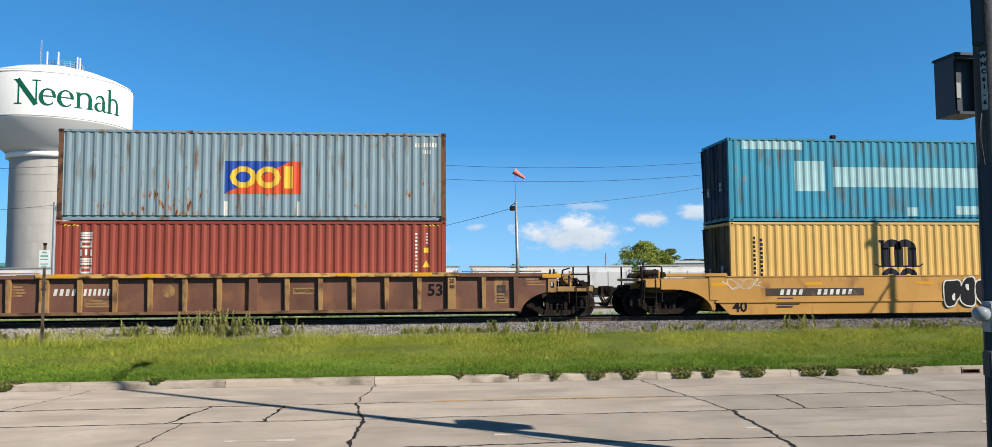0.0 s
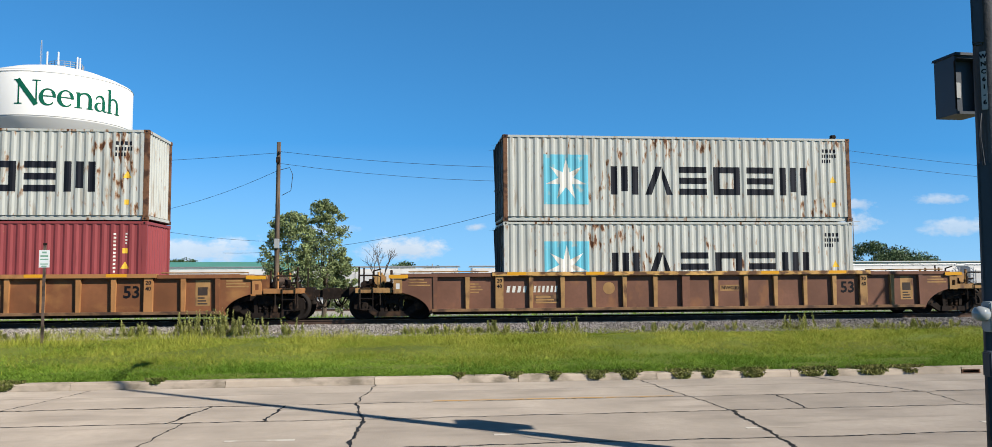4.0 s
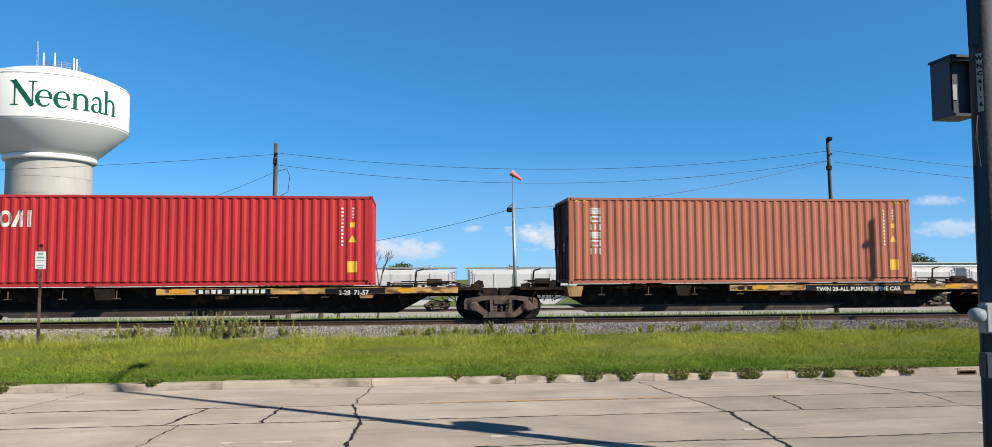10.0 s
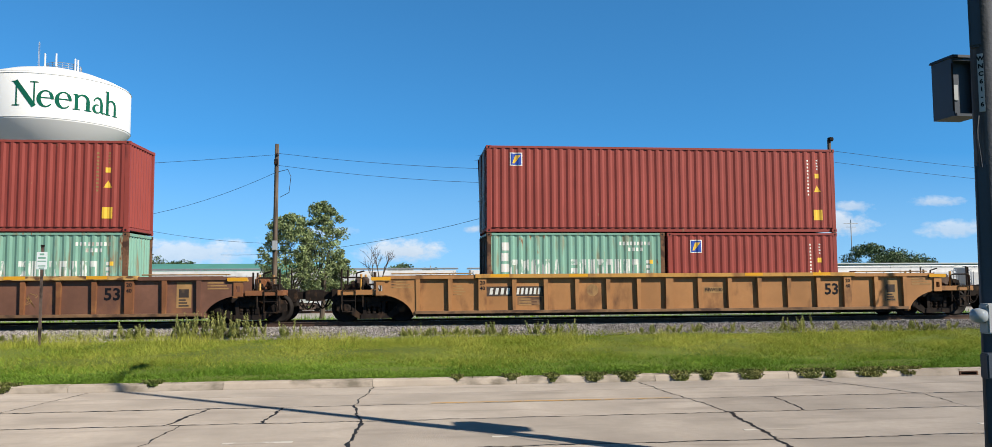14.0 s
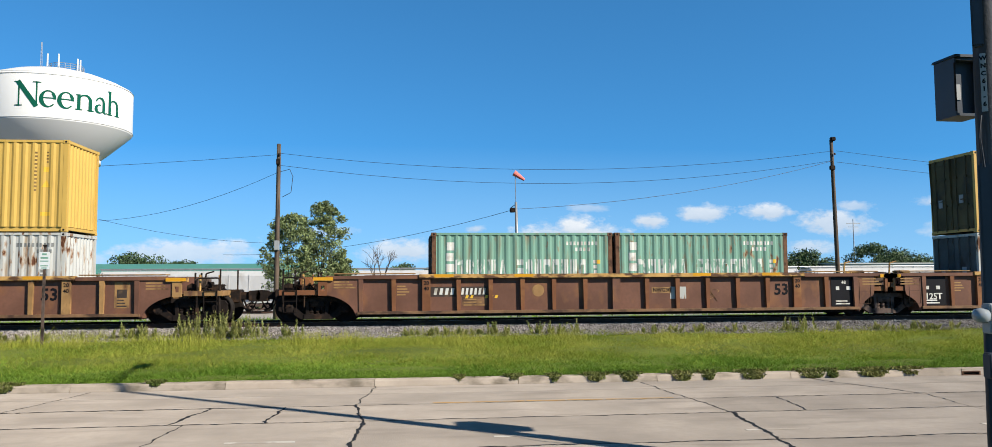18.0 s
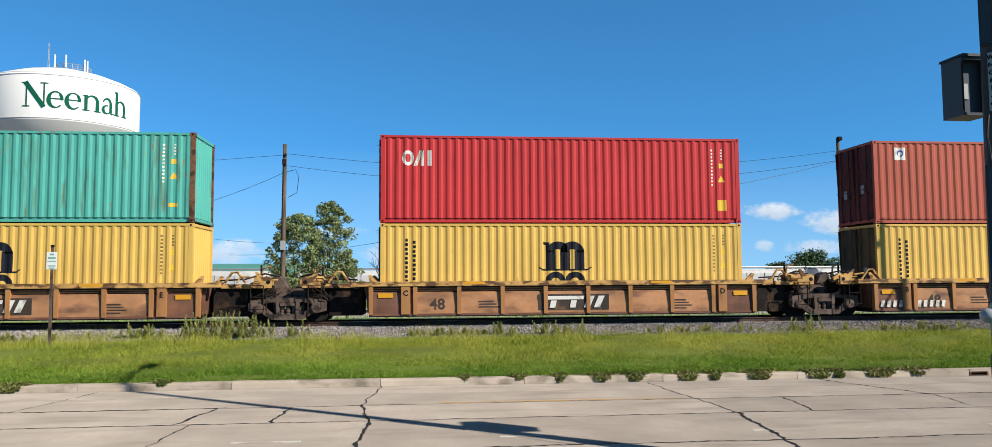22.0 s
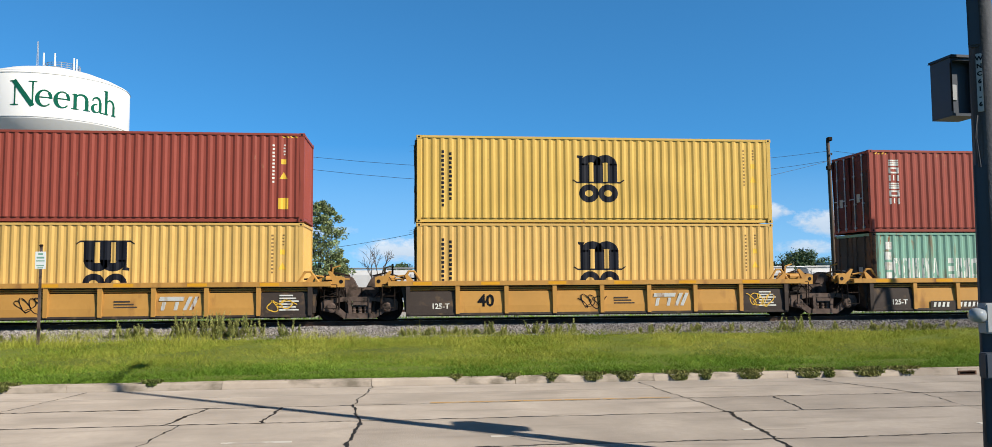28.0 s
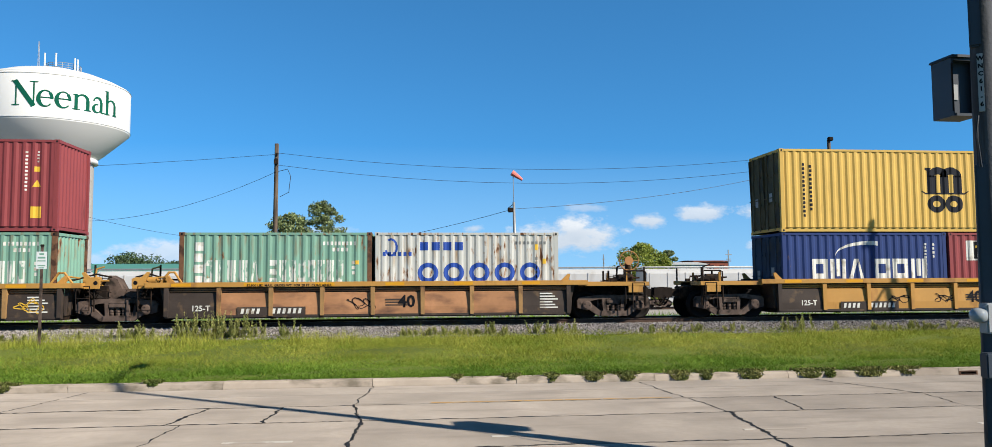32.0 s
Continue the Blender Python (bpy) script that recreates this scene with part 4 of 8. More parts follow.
def mark_vertical(c, half, h, n=6, z0=0.95):
    x, d = -half + 0.93, (h - 0.32 - z0) / n
    for i in range(n):
        for p in shapes("vfhvfh"[i % 6], x - 0.18, x + 0.18, z0 + d * i + 0.03, z0 + d * (i + 1) - 0.03, 0.0, 0.27):
            stamp(c, p, WHITE_DECAL, "lettering_shape", "white lettering shape")
    codes(c, half, h, WHITE_DECAL)
    stamp(c, [[(s * half - s * (0.22 + 0.13 * k), h - 0.16), (s * half - s * (0.28 + 0.13 * k), h - 0.16), (s * half - s * (0.34 + 0.13 * k), h - 0.1), (s * half - s * (0.28 + 0.13 * k), h - 0.1)] for s in (-1, 1) for k in range(4)], YELLOW_DECAL, "hazard_stripes")


def mark_short(c, half, h):
    x = -half + 0.75
    stamp(c, arc_band(x + 0.16, h - 0.76, 0.2, 0.26, 0.11, 0, 360) + [[(x + 0.34, h - 1.02), (x + 0.46, h - 1.02), (x + 0.66, h - 0.5), (x + 0.54, h - 0.5)], rect(x + 0.58, x + 0.68, h - 1.02, h - 0.5), rect(x + 0.8, x + 0.93, h - 1.02, h - 0.5)], WHITE_DECAL, "emblem", "white block emblem")
    codes(c, half, h, WHITE_DECAL)


def mark_green(c, half, h):
    for p in shapes("fvvvw", -2.3, -0.5, 0.95, 1.70, 0.26, 0.24) + shapes("hvvffvvf", -0.25, 2.15, 0.95, 1.70, 0.26, 0.24):
        stamp(c, p, WORN_WHITE, "lettering_shape", "worn white lettering shape")
    stamp(c, column(4, -half + 0.62, 0.28, 0.9, h - 0.28, 0.25), WHITE_DECAL, "vertical_lettering")
    stamp(c, blocks(9, half - 1.6, half - 0.5, h - 0.42, h - 0.3) + blocks(4, half - 1.3, half - 0.75, h - 0.62, h - 0.5) + column(3, half - 0.6, 0.12, 1.2, 1.7), WHITE_DECAL, "code_lettering")
    stamp(c, [rect(half - 0.55, half - 0.43, 1.55, 1.68)], YELLOW_DECAL, "small_label")


def mark_arcs(c, half, h):
    stamp(c, arc_band(0.35, 1.55, 0.80, 0.50, 0.07, 0, 180, 14) + arc_band(0.35, 1.55, 0.46, 0.44, 0.05, 10, 170) + arc_band(0.35, 1.40, 0.80, 0.34, 0.05, 30, 150), WHITE_DECAL, "globe_emblem", "white globe emblem of arcs")
    for k in range(5):
        stamp(c, arc_band(-0.61 + 0.48 * k, 1.32, 0.225, 0.2, 0.1, 0, 360, 14), WHITE_DECAL, "ring", "white ring")
    stamp(c, column(3, -half + 0.62, 0.22, 0.9, h - 0.4), WHITE_DECAL, "vertical_lettering")
    stamp(c, column(9, half - 0.8, 0.09, h - 1.5, h - 0.4) + column(4, half - 0.5, 0.08, h - 0.9, h - 0.4), WHITE_DECAL, "code_lettering")


def mark_rings(c, half, h):
    for x in (-1.30, -0.46, 0.38, 1.22, 2.06):
        polys = arc_band(x, 1.27, 0.34, 0.33, 0.15, 0, 360, 16)
        stamp(c, polys, LOGO_BLUE, "ring", "large blue ring")
    stamp(c, blocks(4, -1.62, -0.1, 2.0, 2.27, 0.3) + arc_band(-2.5, 2.1, 0.22, 0.3, 0.07, 200, 480) + blocks(6, -2.8, -1.8, 1.82, 1.95), LOGO_BLUE, "emblem")
    stamp(c, blocks(8, half - 1.5, half - 0.4, h - 0.4, h - 0.3) + column(6, half - 0.75, 0.08, 0.9, 1.8), GREY_DECAL, "code_lettering")
    stamp(c, [rect(half - 0.55, half - 0.43, 1.55, 1.72), rect(half - 0.8, half - 0.7, 2.0, 2.2)], YELLOW_DECAL, "small_label")


def mark_red_rings(c, half, h):
    polys = [p for k in range(3) for p in arc_band(-2.10 + 0.34 * k, h - 0.64, 0.18, 0.17, 0.08, 0, 360, 14)] + [rect(-1.22, -1.14, h - 0.81, h - 0.47), rect(-1.14, -0.98, h - 0.81, h - 0.73)]
    stamp(c, polys, LOGO_RED, "emblem", "red ring emblem")
    stamp(c, blocks(10, half - 1.5, half - 0.35, h - 0.45, h - 0.33) + blocks(4, half - 0.9, half - 0.4, h - 0.65, h - 0.53) + column(5, half - 0.7, 0.08, 0.9, 1.6), GREY_DECAL, "code_lettering")


def mark_beam(c, half, h, wide=False):
    x, w = (-half + 0.72, 1.3) if not wide else (-half + 0.72, 1.3)
    z1 = h - 0.32
    stamp(c, [rect(x - 0.04, x + w + 0.04, z1 - 0.66, z1 + 0.04)], WHITE_DECAL if wide else NAVY, "sign_border")
    stamp(c, [rect(x + 0.25, x + w, z1 - 0.6, z1)], BLACK_DECAL if wide else NAVY, "sign_ground", "dark sign panel", 0.005)
    stamp(c, [[(x + 0.3, z1 - 0.22), (x + w - 0.02, z1 - 0.3), (x + w - 0.02, z1 - 0.04), (x + 0.3, z1 - 0.14)]], YELLOW_DECAL, "light_beam", "yellow light beam", 0.007)
    stamp(c, blocks(6, x + 0.32, x + w - 0.06, z1 - 0.55, z1 - 0.36) + [rect(x + 0.04, x + 0.2, z1 - 0.6, z1 - 0.2), rect(x + 0.07, x + 0.17, z1 - 0.2, z1 - 0.06)], WHITE_DECAL, "lettering_blocks", "", 0.007)
    codes(c, half, h, WHITE_DECAL)


def mark_swoosh(c, half, h):
    for p in shapes("fvw", -2.0, 0.0, 1.0, 1.68, 0.16, 0.26) + shapes("ffv", 0.28, 2.3, 1.0, 1.68, 0.16, 0.26):
        stamp(c, p, WHITE_DECAL, "lettering_shape")
    pts = []
    for i in range(10):
        a, b = radians(180 - 100 * i / 10), radians(180 - 100 * (i + 1) / 10)
        k = 0.03 + 0.012 * i
        pts.append([(0.25 + 1.35 * math.cos(a), 1.8 + 0.5 * math.sin(a)), (0.25 + 1.35 * math.cos(b), 1.8 + 0.5 * math.sin(b)), (0.25 + 1.35 * math.cos(b), 1.8 + 0.5 * math.sin(b) - k - 0.02), (0.25 + 1.35 * math.cos(a), 1.8 + 0.5 * math.sin(a) - k)])
    stamp(c, pts, WHITE_DECAL, "swoosh", "white swoosh")
    stamp(c, column(10, half - 0.8, 0.09, h - 1.5, h - 0.35) + column(4, half - 0.5, 0.08, h - 0.9, h - 0.35), WHITE_DECAL, "code_lettering")


def mark_flag(c, half, h):
    stamp(c, [rect(-1.0, 1.4, 0.86, 1.92)], LOGO_BLUE, "flag_blue")
    stamp(c, [[(-1.0, 0.86), (1.4, 0.86), (1.4, 1.92), (1.05, 1.92)]], LOGO_RED, "flag_red", "", 0.005)
    stamp(c, arc_band(-0.42, 1.4, 0.42, 0.36, 0.18, 0, 360) + arc_band(0.36, 1.4, 0.40, 0.36, 0.18, 0, 360) + [rect(0.86, 1.14, 1.04, 1.76)], YELLOW_DECAL, "emblem", "yellow block lettering", 0.007)
    stamp(c, [rect(-1.0, -0.88, 0.16, 0.62), rect(1.28, 1.38, 0.16, 0.62)], WHITE_DECAL, "white_stripe")
    stamp(c, blocks(8, half - 1.05, half - 0.3, h - 0.46, h - 0.32) + blocks(4, half - 0.8, half - 0.5, h - 0.68, h - 0.56), WHITE_DECAL, "code_lettering")


def mark_patches(c, half, h):
    stamp(c, [rect(-5.6, -3.4, h - 0.4, h - 0.1), rect(-3.7, -2.6, 1.05, 2.1), rect(-2.3, 4.6, 1.2, 1.9), rect(0.4, 0.8, 0.2, 0.5), rect(2.2, 4.8, 0.25, 0.55)], CYAN_PATCH, "pale_patch", "faded patch where lettering was removed")


def mark_banner(c, half, h):
    stamp(c, [rect(-half + 0.7, -half + 1.24, 0.36, h - 0.26)], WHITE_DECAL, "banner", "white vertical panel")
    stamp(c, column(9, -half + 0.97, 0.34, 0.45, h - 0.85, 0.25) + arc_band(-half + 0.97, h - 0.58, 0.16, 0.18, 0.06, 0, 300), TEAL, "vertical_lettering", "", 0.006)
    codes(c, half, h, WHITE_DECAL, True)


def mark_sign(c, half, h, dark=True):
    x = -half + 0.8
    stamp(c, [rect(x, x + 0.42, h - 0.68, h - 0.24)], WHITE_DECAL, "sign_border", "small square sign")
    if dark:
        stamp(c, [rect(x + 0.03, x + 0.39, h - 0.65, h - 0.27)], LOGO_BLUE, "sign_ground", "", 0.005)
        stamp(c, [[(x + 0.08, h - 0.6), (x + 0.16, h - 0.6), (x + 0.36, h - 0.33), (x + 0.18, h - 0.33)]], YELLOW_DECAL, "sign_emblem", "yellow emblem", 0.007)
    else:
        stamp(c, arc_band(x + 0.22, h - 0.45, 0.12, 0.12, 0.05, -90, 220), LOGO_BLUE, "sign_emblem", "", 0.005)
    codes(c, half, h, WHITE_DECAL)


def mark_sign_arches(c, half, h):
    mark_arches(c, half, h)
    x = -half + 0.8
    stamp(c, [rect(x, x + 0.42, h - 0.68, h - 0.24)], WHITE_DECAL, "sign_border", "", 0.005)
    stamp(c, [rect(x + 0.03, x + 0.39, h - 0.65, h - 0.27)], LOGO_BLUE, "sign_ground", "", 0.007)
    stamp(c, [[(x + 0.08, h - 0.6), (x + 0.16, h - 0.6), (x + 0.36, h - 0.33), (x + 0.18, h - 0.33)]], YELLOW_DECAL, "sign_emblem", "yellow emblem", 0.009)
    stamp(c, [rect(half - 0.82, half - 0.5, 0.42, 0.78)], YELLOW_DECAL, "yellow_label", "", 0.004)


def mark_flip(c, half, h):
    mark_arches(c, half, h, True)


def mark_plain(c, half, h):
    codes(c, half, h, WHITE_DECAL)


def mark_letters(c, half, h):
    stamp(c, [[(-half + 0.8, h - 0.95), (-half + 0.92, h - 0.95), (-half + 1.1, h - 0.5), (-half + 0.98, h - 0.5)], [(-half + 1.0, h - 0.95), (-half + 1.12, h - 0.95), (-half + 1.2, h - 0.5), (-half + 1.08, h - 0.5)]] + column(1, -half + 1.0, 0.4, 0.95, 1.6), WHITE_DECAL, "vertical_lettering")
    codes(c, half, h, WHITE_DECAL)


def mark_double_star(c, half, h):
    mark_star(c, half, h, True, True)


def container(s, z, long, high, mat, marks, label, post=None):
    """A shipping container: origin under its middle."""
    half = long / 2
    post = post or mat
    c = empty("shipping_container", Matrix(), label, "container", "containers on the train")
    me = shared(("side_panel", long, high), lambda b: side_panel(b, half - 0.12, 0.16, high - 0.075))
    place("side_panel", me, mat, c)
    place("side_panel", me, mat, c, pose(0, 0, 0, 0, 0, 180))
    rail = shared(("top_rail", long), lambda b: rounded(b, -half + 0.17, half - 0.17, -0.035, 0.03, -0.04, 0.04, 0.006))
    low = shared(("bottom_rail", long), lambda b: rounded(b, -half + 0.17, half - 0.17, 0.025, 0.085, -0.088, 0.07, 0.008))
    for y, a in ((-1.18, 0), (1.18, 180)):
        place("top_rail", rail, mat, c, pose(0, y, high - 0.05, 0, 0, a))
        place("bottom_rail", low, mat, c, pose(0, y, 0.10, 0, 0, a))
    pm = shared(("corner_post", high), lambda b: rounded(b, -0.075, 0.075, -0.075, 0.075, 0.11, high - 0.11, 0.012))
    cm = shared(("corner_casting",), casting)
    hm = shared(("casting_hole",), casting_hole)
    for x in (-half + 0.09, half - 0.09):
        for y in (-1.138, 1.138):
            place("corner_post", pm, post, c, pose(x, y, 0))
            for zz in (0.06, high - 0.06):
                k = place("corner_casting", cm, post, c, pose(x, y, zz))
                if y < 0:
                    place("casting_hole", hm, BLACK_DECAL, k, pose(0, -0.084, 0))
    place("end_panel", shared(("end_panel", high), lambda b: end_panel(b, high)), mat, c, pose(half, 0, 0))
    header = shared(("end_rail",), lambda b: rounded(b, -0.06, 0.03, -1.06, 1.06, -0.05, 0.05, 0.008))
    for x in (-half + 0.06, half - 0.04):
        for zz in (0.1, high - 0.06):
            place("end_rail", header, mat, c, pose(x, 0, zz))
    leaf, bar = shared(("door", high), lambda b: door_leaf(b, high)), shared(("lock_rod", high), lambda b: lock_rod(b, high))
    # leaves and most rods wear the paint with shade mixed in
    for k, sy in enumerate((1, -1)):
        d = place("door", leaf, DOORS.get(mat, DOOR_SHADE_DIRT), c, pose(-half + 0.06, 0 if sy > 0 else -1.13, 0), "grimy corrugated steel door leaf, painted darker for its shade")
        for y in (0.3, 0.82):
            place("lock_rod", bar, GALV if mat in (CAI_RED, OXIDE, TRITON_RED) else DOORS.get(mat, DOOR_SHADE_DIRT), d, pose(0, y, 0))
        place("data_plate", shared(("data_plate",), lambda b: box(b, -0.075, -0.068, 0.5, 0.72, 1.0, 1.3)), METER_GREY, d, pose(0, 0, 0.1 * k))
    place("roof", shared(("roof", long), lambda b: box(b, -half + 0.1, half - 0.1, -1.15, 1.15, -0.03, -0.012)), mat, c, pose(0, 0, high))
    place("underframe", shared(("underframe", long), lambda b: box(b, -half + 0.1, half - 0.1, -1.12, 1.12, 0.05, 0.16)), STEEL_DARK, c)
    marks(c, half, high)
    riding(c, s, z)
    return c


HC, STD, L40, L20 = 2.896, 2.591, 12.19, 6.058


# ---- running gear ----
def side_frame(bm):
    for sy in (-1, 1):
        y0, y1 = sy * 1.0 - 0.09, sy * 1.0 + 0.09
        prism(bm, ((-1.24, 0.60), (-1.16, 0.72), (-0.5, 0.80), (0.5, 0.80), (1.16, 0.72), (1.24, 0.60), (1.0, 0.56), (0.5, 0.66), (-0.5, 0.66), (-1.0, 0.56)), y0, y1)
        for m in (-1, 1):
            prism(bm, [(m * a, b) for a, b in ((1.22, 0.38), (1.0, 0.32), (0.78, 0.36), (0.70, 0.48), (0.80, 0.62), (1.22, 0.62))], y0 - 0.006, y1 + 0.006)
            prism(bm, [(m * a, b) for a, b in ((0.92, 0.38), (0.50, 0.10), (0.26, 0.10), (0.26, 0.25), (0.42, 0.26), (0.74, 0.52))], y0 + 0.006, y1 - 0.006)
            prism(bm, [(m * a, b) for a, b in ((0.24, 0.24), (0.35, 0.24), (0.38, 0.72), (0.27, 0.72))], y0 - 0.012, y1 + 0.012)
        prism(bm, ((-0.42, 0.10), (0.42, 0.10), (0.40, 0.27), (-0.40, 0.27)), y0 - 0.03, y1 + 0.03)
        rounded(bm, -0.25, 0.25, y0 - 0.04, y1 + 0.04, 0.52, 0.64, 0.02)
    box(bm, -0.22, 0.22, -1.08, 1.08, 0.5, 0.68)
    # brake beams and hangers between the wheels
    for m in (-1, 1):
        rod(bm, (m * 0.36, -0.9, 0.34), (m * 0.36, 0.9, 0.34), 0.05, 6)
        prism(bm, ((m * 0.36, 0.22), (m * 0.46, 0.2), (m * 0.50, 0.62), (m * 0.44, 0.64)), -0.84, -0.70)


def spring(bm):
    pts = [(0.055, 0.26)]
    for k in range(5):
        pts += [(0.06, 0.27 + k * 0.05), (0.08, 0.28 + k * 0.05), (0.08, 0.295 + k * 0.05), (0.06, 0.305 + k * 0.05)]
    lathe(bm, pts, 10)


def wheel(bm):
    lathe(bm, [(0.05, -0.06), (0.16, -0.07), (0.19, -0.02), (0.36, -0.01), (0.385, -0.055), (0.455, -0.06), (0.46, 0.05), (0.50, 0.055), (0.50, 0.075), (0.36, 0.075), (0.2, 0.05), (0.05, 0.06)], 26, "Y")


def bearing(bm):
    lathe(bm, [(0.16, 0.02), (0.16, -0.05), (0.12, -0.07), (0.05, -0.075)], 14, "Y")
    for k in range(3):
        a = 2.1 * k + 0.4
        rod(bm, (0.09 * math.cos(a), -0.06, 0.09 * math.sin(a)), (0.09 * math.cos(a), -0.095, 0.09 * math.sin(a)), 0.022, 6)


SPINNING = []


def truck(car, x, mat=TRUCK_STEEL):
    t = place("truck", shared(("truck",), side_frame), mat, car, pose(x, 0, 0.0), "dusty cast steel truck")
    wm, bm_, sm = shared(("wheel",), wheel, True), shared(("bearing",), bearing), shared(("spring",), spring)
    am = shared(("axle",), lambda b: rod(b, (0, -1.0, 0), (0, 1.0, 0), 0.085, 10))
    for dx in (-0.89, 0.89):
        place("axle", am, STEEL_DARK, t, pose(dx, 0, 0.457))
        for sy in (-1, 1):
            w = place("wheel", wm, WHEEL_STEEL, t, pose(dx, sy * 0.753, 0.457, 0, 0, 0 if sy < 0 else 180))
            k = place("bearing", bm_, mat, t, pose(dx, sy * 1.09, 0.457, 0, 0, 0 if sy < 0 else 180))
            SPINNING.append((w, car, x + dx))
            if sy < 0:
                SPINNING.append((k, car, x + dx))
    for sy in (-1, 1):
        for sx in (-0.19, 0.0, 0.19):
            place("spring", sm, mat, t, pose(sx, sy * 1.0, 0))
    return t


def coupler(car, x, way):
    """The draft gear at a car's end; way is the side it points to."""
    def build(b):
        rounded(b, -1.2, -0.2, -0.13, 0.13, 0.72, 0.98, 0.02)
        prism(b, ((-0.25, 0.68), (0.05, 0.66), (0.12, 0.75), (0.12, 0.95), (0.05, 1.04), (-0.25, 1.02)), -0.2, 0.2)
        rounded(b, -1.3, -0.5, -0.34, 0.34, 0.62, 1.06, 0.03)
    place("coupler", shared(("coupler",), build), STEEL_DARK, car, pose(x, 0, 0, 0, 0, 0 if way > 0 else 180), "greasy coupler and draft gear")

    def hose(b):
        pts = [(-0.35 + 0.07 * i, -0.45, 0.72 - 0.32 * math.sin(math.pi * i / 6)) for i in range(7)]
        ring_path(b, pts, 0.028, 6)
        ring_path(b, [(p[0] - 0.1, p[1] - 0.2, p[2] + 0.05) for p in pts], 0.02, 6)
    place("air_hose", shared(("air_hose",), hose), STEEL_DARK, car, pose(x, 0, 0, 0, 0, 0 if way > 0 else 180))


def letter_on(car, text, x, z, size, mat, y=-1.39):
    key = ("lettering", text, size)
    if key not in SHARED:
        me = words(text, size, 0.0, size * 0.025)
        me.transform(Matrix.Rotation(math.pi / 2, 4, "X"))
        SHARED[key] = me
    place("lettering", SHARED[key], mat, car, pose(x, y, z))


def plate(car, polys, mat, y, name="marking", label=""):
    if name == "lettering_blocks":
        for p in polys:
            plate(car, [p], mat, y, "lettering_bar", label)
        return None
    bm = bmesh.new()
    for p in polys:
        bm.faces.new([bm.verts.new((a, y, b)) for a, b in p])
    return tagged(part(name, bm, mat, car, label), kind="stuff" if len(polys) > 1 else "")


def scrawl(car, x0, x1, z0, z1, mat, y, seed, n=3, wide=0.03, name="graffiti"):
    """One looping hand-drawn spray stroke, no words."""
    rng = random.Random(seed)
    bm = bmesh.new()
    mid, h = (z0 + z1) / 2, (z1 - z0) / 2
    last, side0 = None, None
    turns = n * rng.uniform(0.9, 1.3)
    amp = 0.6
    steps = int(26 * n)
    r = (x1 - x0) / (2 * n)
    prev = None
    for i in range(steps + 1):
        t = i / steps
        amp = min(1.0, max(0.35, amp + rng.uniform(-0.12, 0.12)))
        a = 6.283 * turns * t
        p = Vector((x0 + r + (x1 - x0 - 2 * r) * t + r * 0.75 * math.sin(a * 1.5 + seed), y, mid + h * amp * math.cos(a + 0.6 * math.sin(a * 0.7 + seed))))
        if prev is not None:
            d = (p - prev).normalized()
            s = Vector((-d.z, 0, d.x)) * wide * rng.uniform(0.35, 0.6)
            pair_now = (bm.verts.new(p - s), bm.verts.new(p + s))
            if last:
                bm.faces.new((last[0], pair_now[0], pair_now[1], last[1]))
            last = pair_now
        prev = p
    return part(name, bm, mat, car, "looping spray-paint stroke")


def blob(cx, cz, rx, rz, rng, grow=0.0, n=26):
    a1, a2, ph = rng.uniform(0.06, 0.16), rng.uniform(0.05, 0.12), rng.uniform(0, 6)
    pts = []
    for i in range(n):
        a = 6.283 * i / n
        q = 0.86 + a1 * math.sin(2 * a + ph) + a2 * math.sin(3 * a + 2 * ph)
        c, s = math.cos(a), math.sin(a)
        pts.append((cx + (rx * q + grow) * math.copysign(abs(c) ** 0.7, c), cz + (rz * q + grow) * math.copysign(abs(s) ** 0.7, s)))
    return pts


def bubbles(car, x0, x1, z0, z1, fill, line, y, seed, n):
    """Fat outlined throw-up shapes, no words."""
    w = (x1 - x0) / n
    for k in range(n):
        for m, grow, dy in ((line, 0.045, 0.0), (fill, 0.0, 0.003)):
            rng = random.Random(seed * 31 + k)
            plate(car, [blob(x0 + w * (k + 0.5), (z0 + z1) / 2, w * 0.56, (z1 - z0) / 2, rng, grow)], m, y - dy - 0.0008 * k, "graffiti", "fat outlined spray-paint shape")
        rng = random.Random(seed * 17 + k)
        x = x0 + w * (k + 0.5) + rng.uniform(-0.05, 0.05)
        plate(car, [blob(x, (z0 + z1) / 2 + rng.uniform(-0.2, 0.2) * (z1 - z0), w * 0.12, (z1 - z0) * 0.13, rng, 0, 12)], line, y - 0.012, "graffiti")


# ---- end fittings ----
def stake(car, x, y, z0, z1, mat=STEEL_DARK, r=0.022):
    me = shared(("stake", round(z1 - z0, 2), r), lambda b: rod(b, (0, 0, 0), (0, 0, z1 - z0), r, 6))
    place("grab_post", me, mat, car, pose(x, y, z0))


def brake_wheel(car, x, z, mat, r=0.3):
    def build(b):
        pts = [(r * math.cos(0.393 * i), 0, r * math.sin(0.393 * i)) for i in range(17)]
        ring_path(b, pts, 0.018, 6)
        for k in range(5):
            a = 1.2566 * k
            rod(b, (0, 0, 0), (r * math.cos(a), 0, r * math.sin(a)), 0.012, 5)
        lathe(b, [(0.15, -0.02), (0.15, 0.05), (0.06, 0.06)], 12, "Y")
    me = shared(("brake_wheel", r), build)
    b = bmesh.new()
    rounded(b, x - 0.08, x + 0.08, -0.72, -0.5, 1.2, z, 0.02)
    place("brake_wheel", me, mat, part("brake_stand", b, STEEL_DARK, car, "dark steel hand brake stand"), pose(x, -0.78, z))


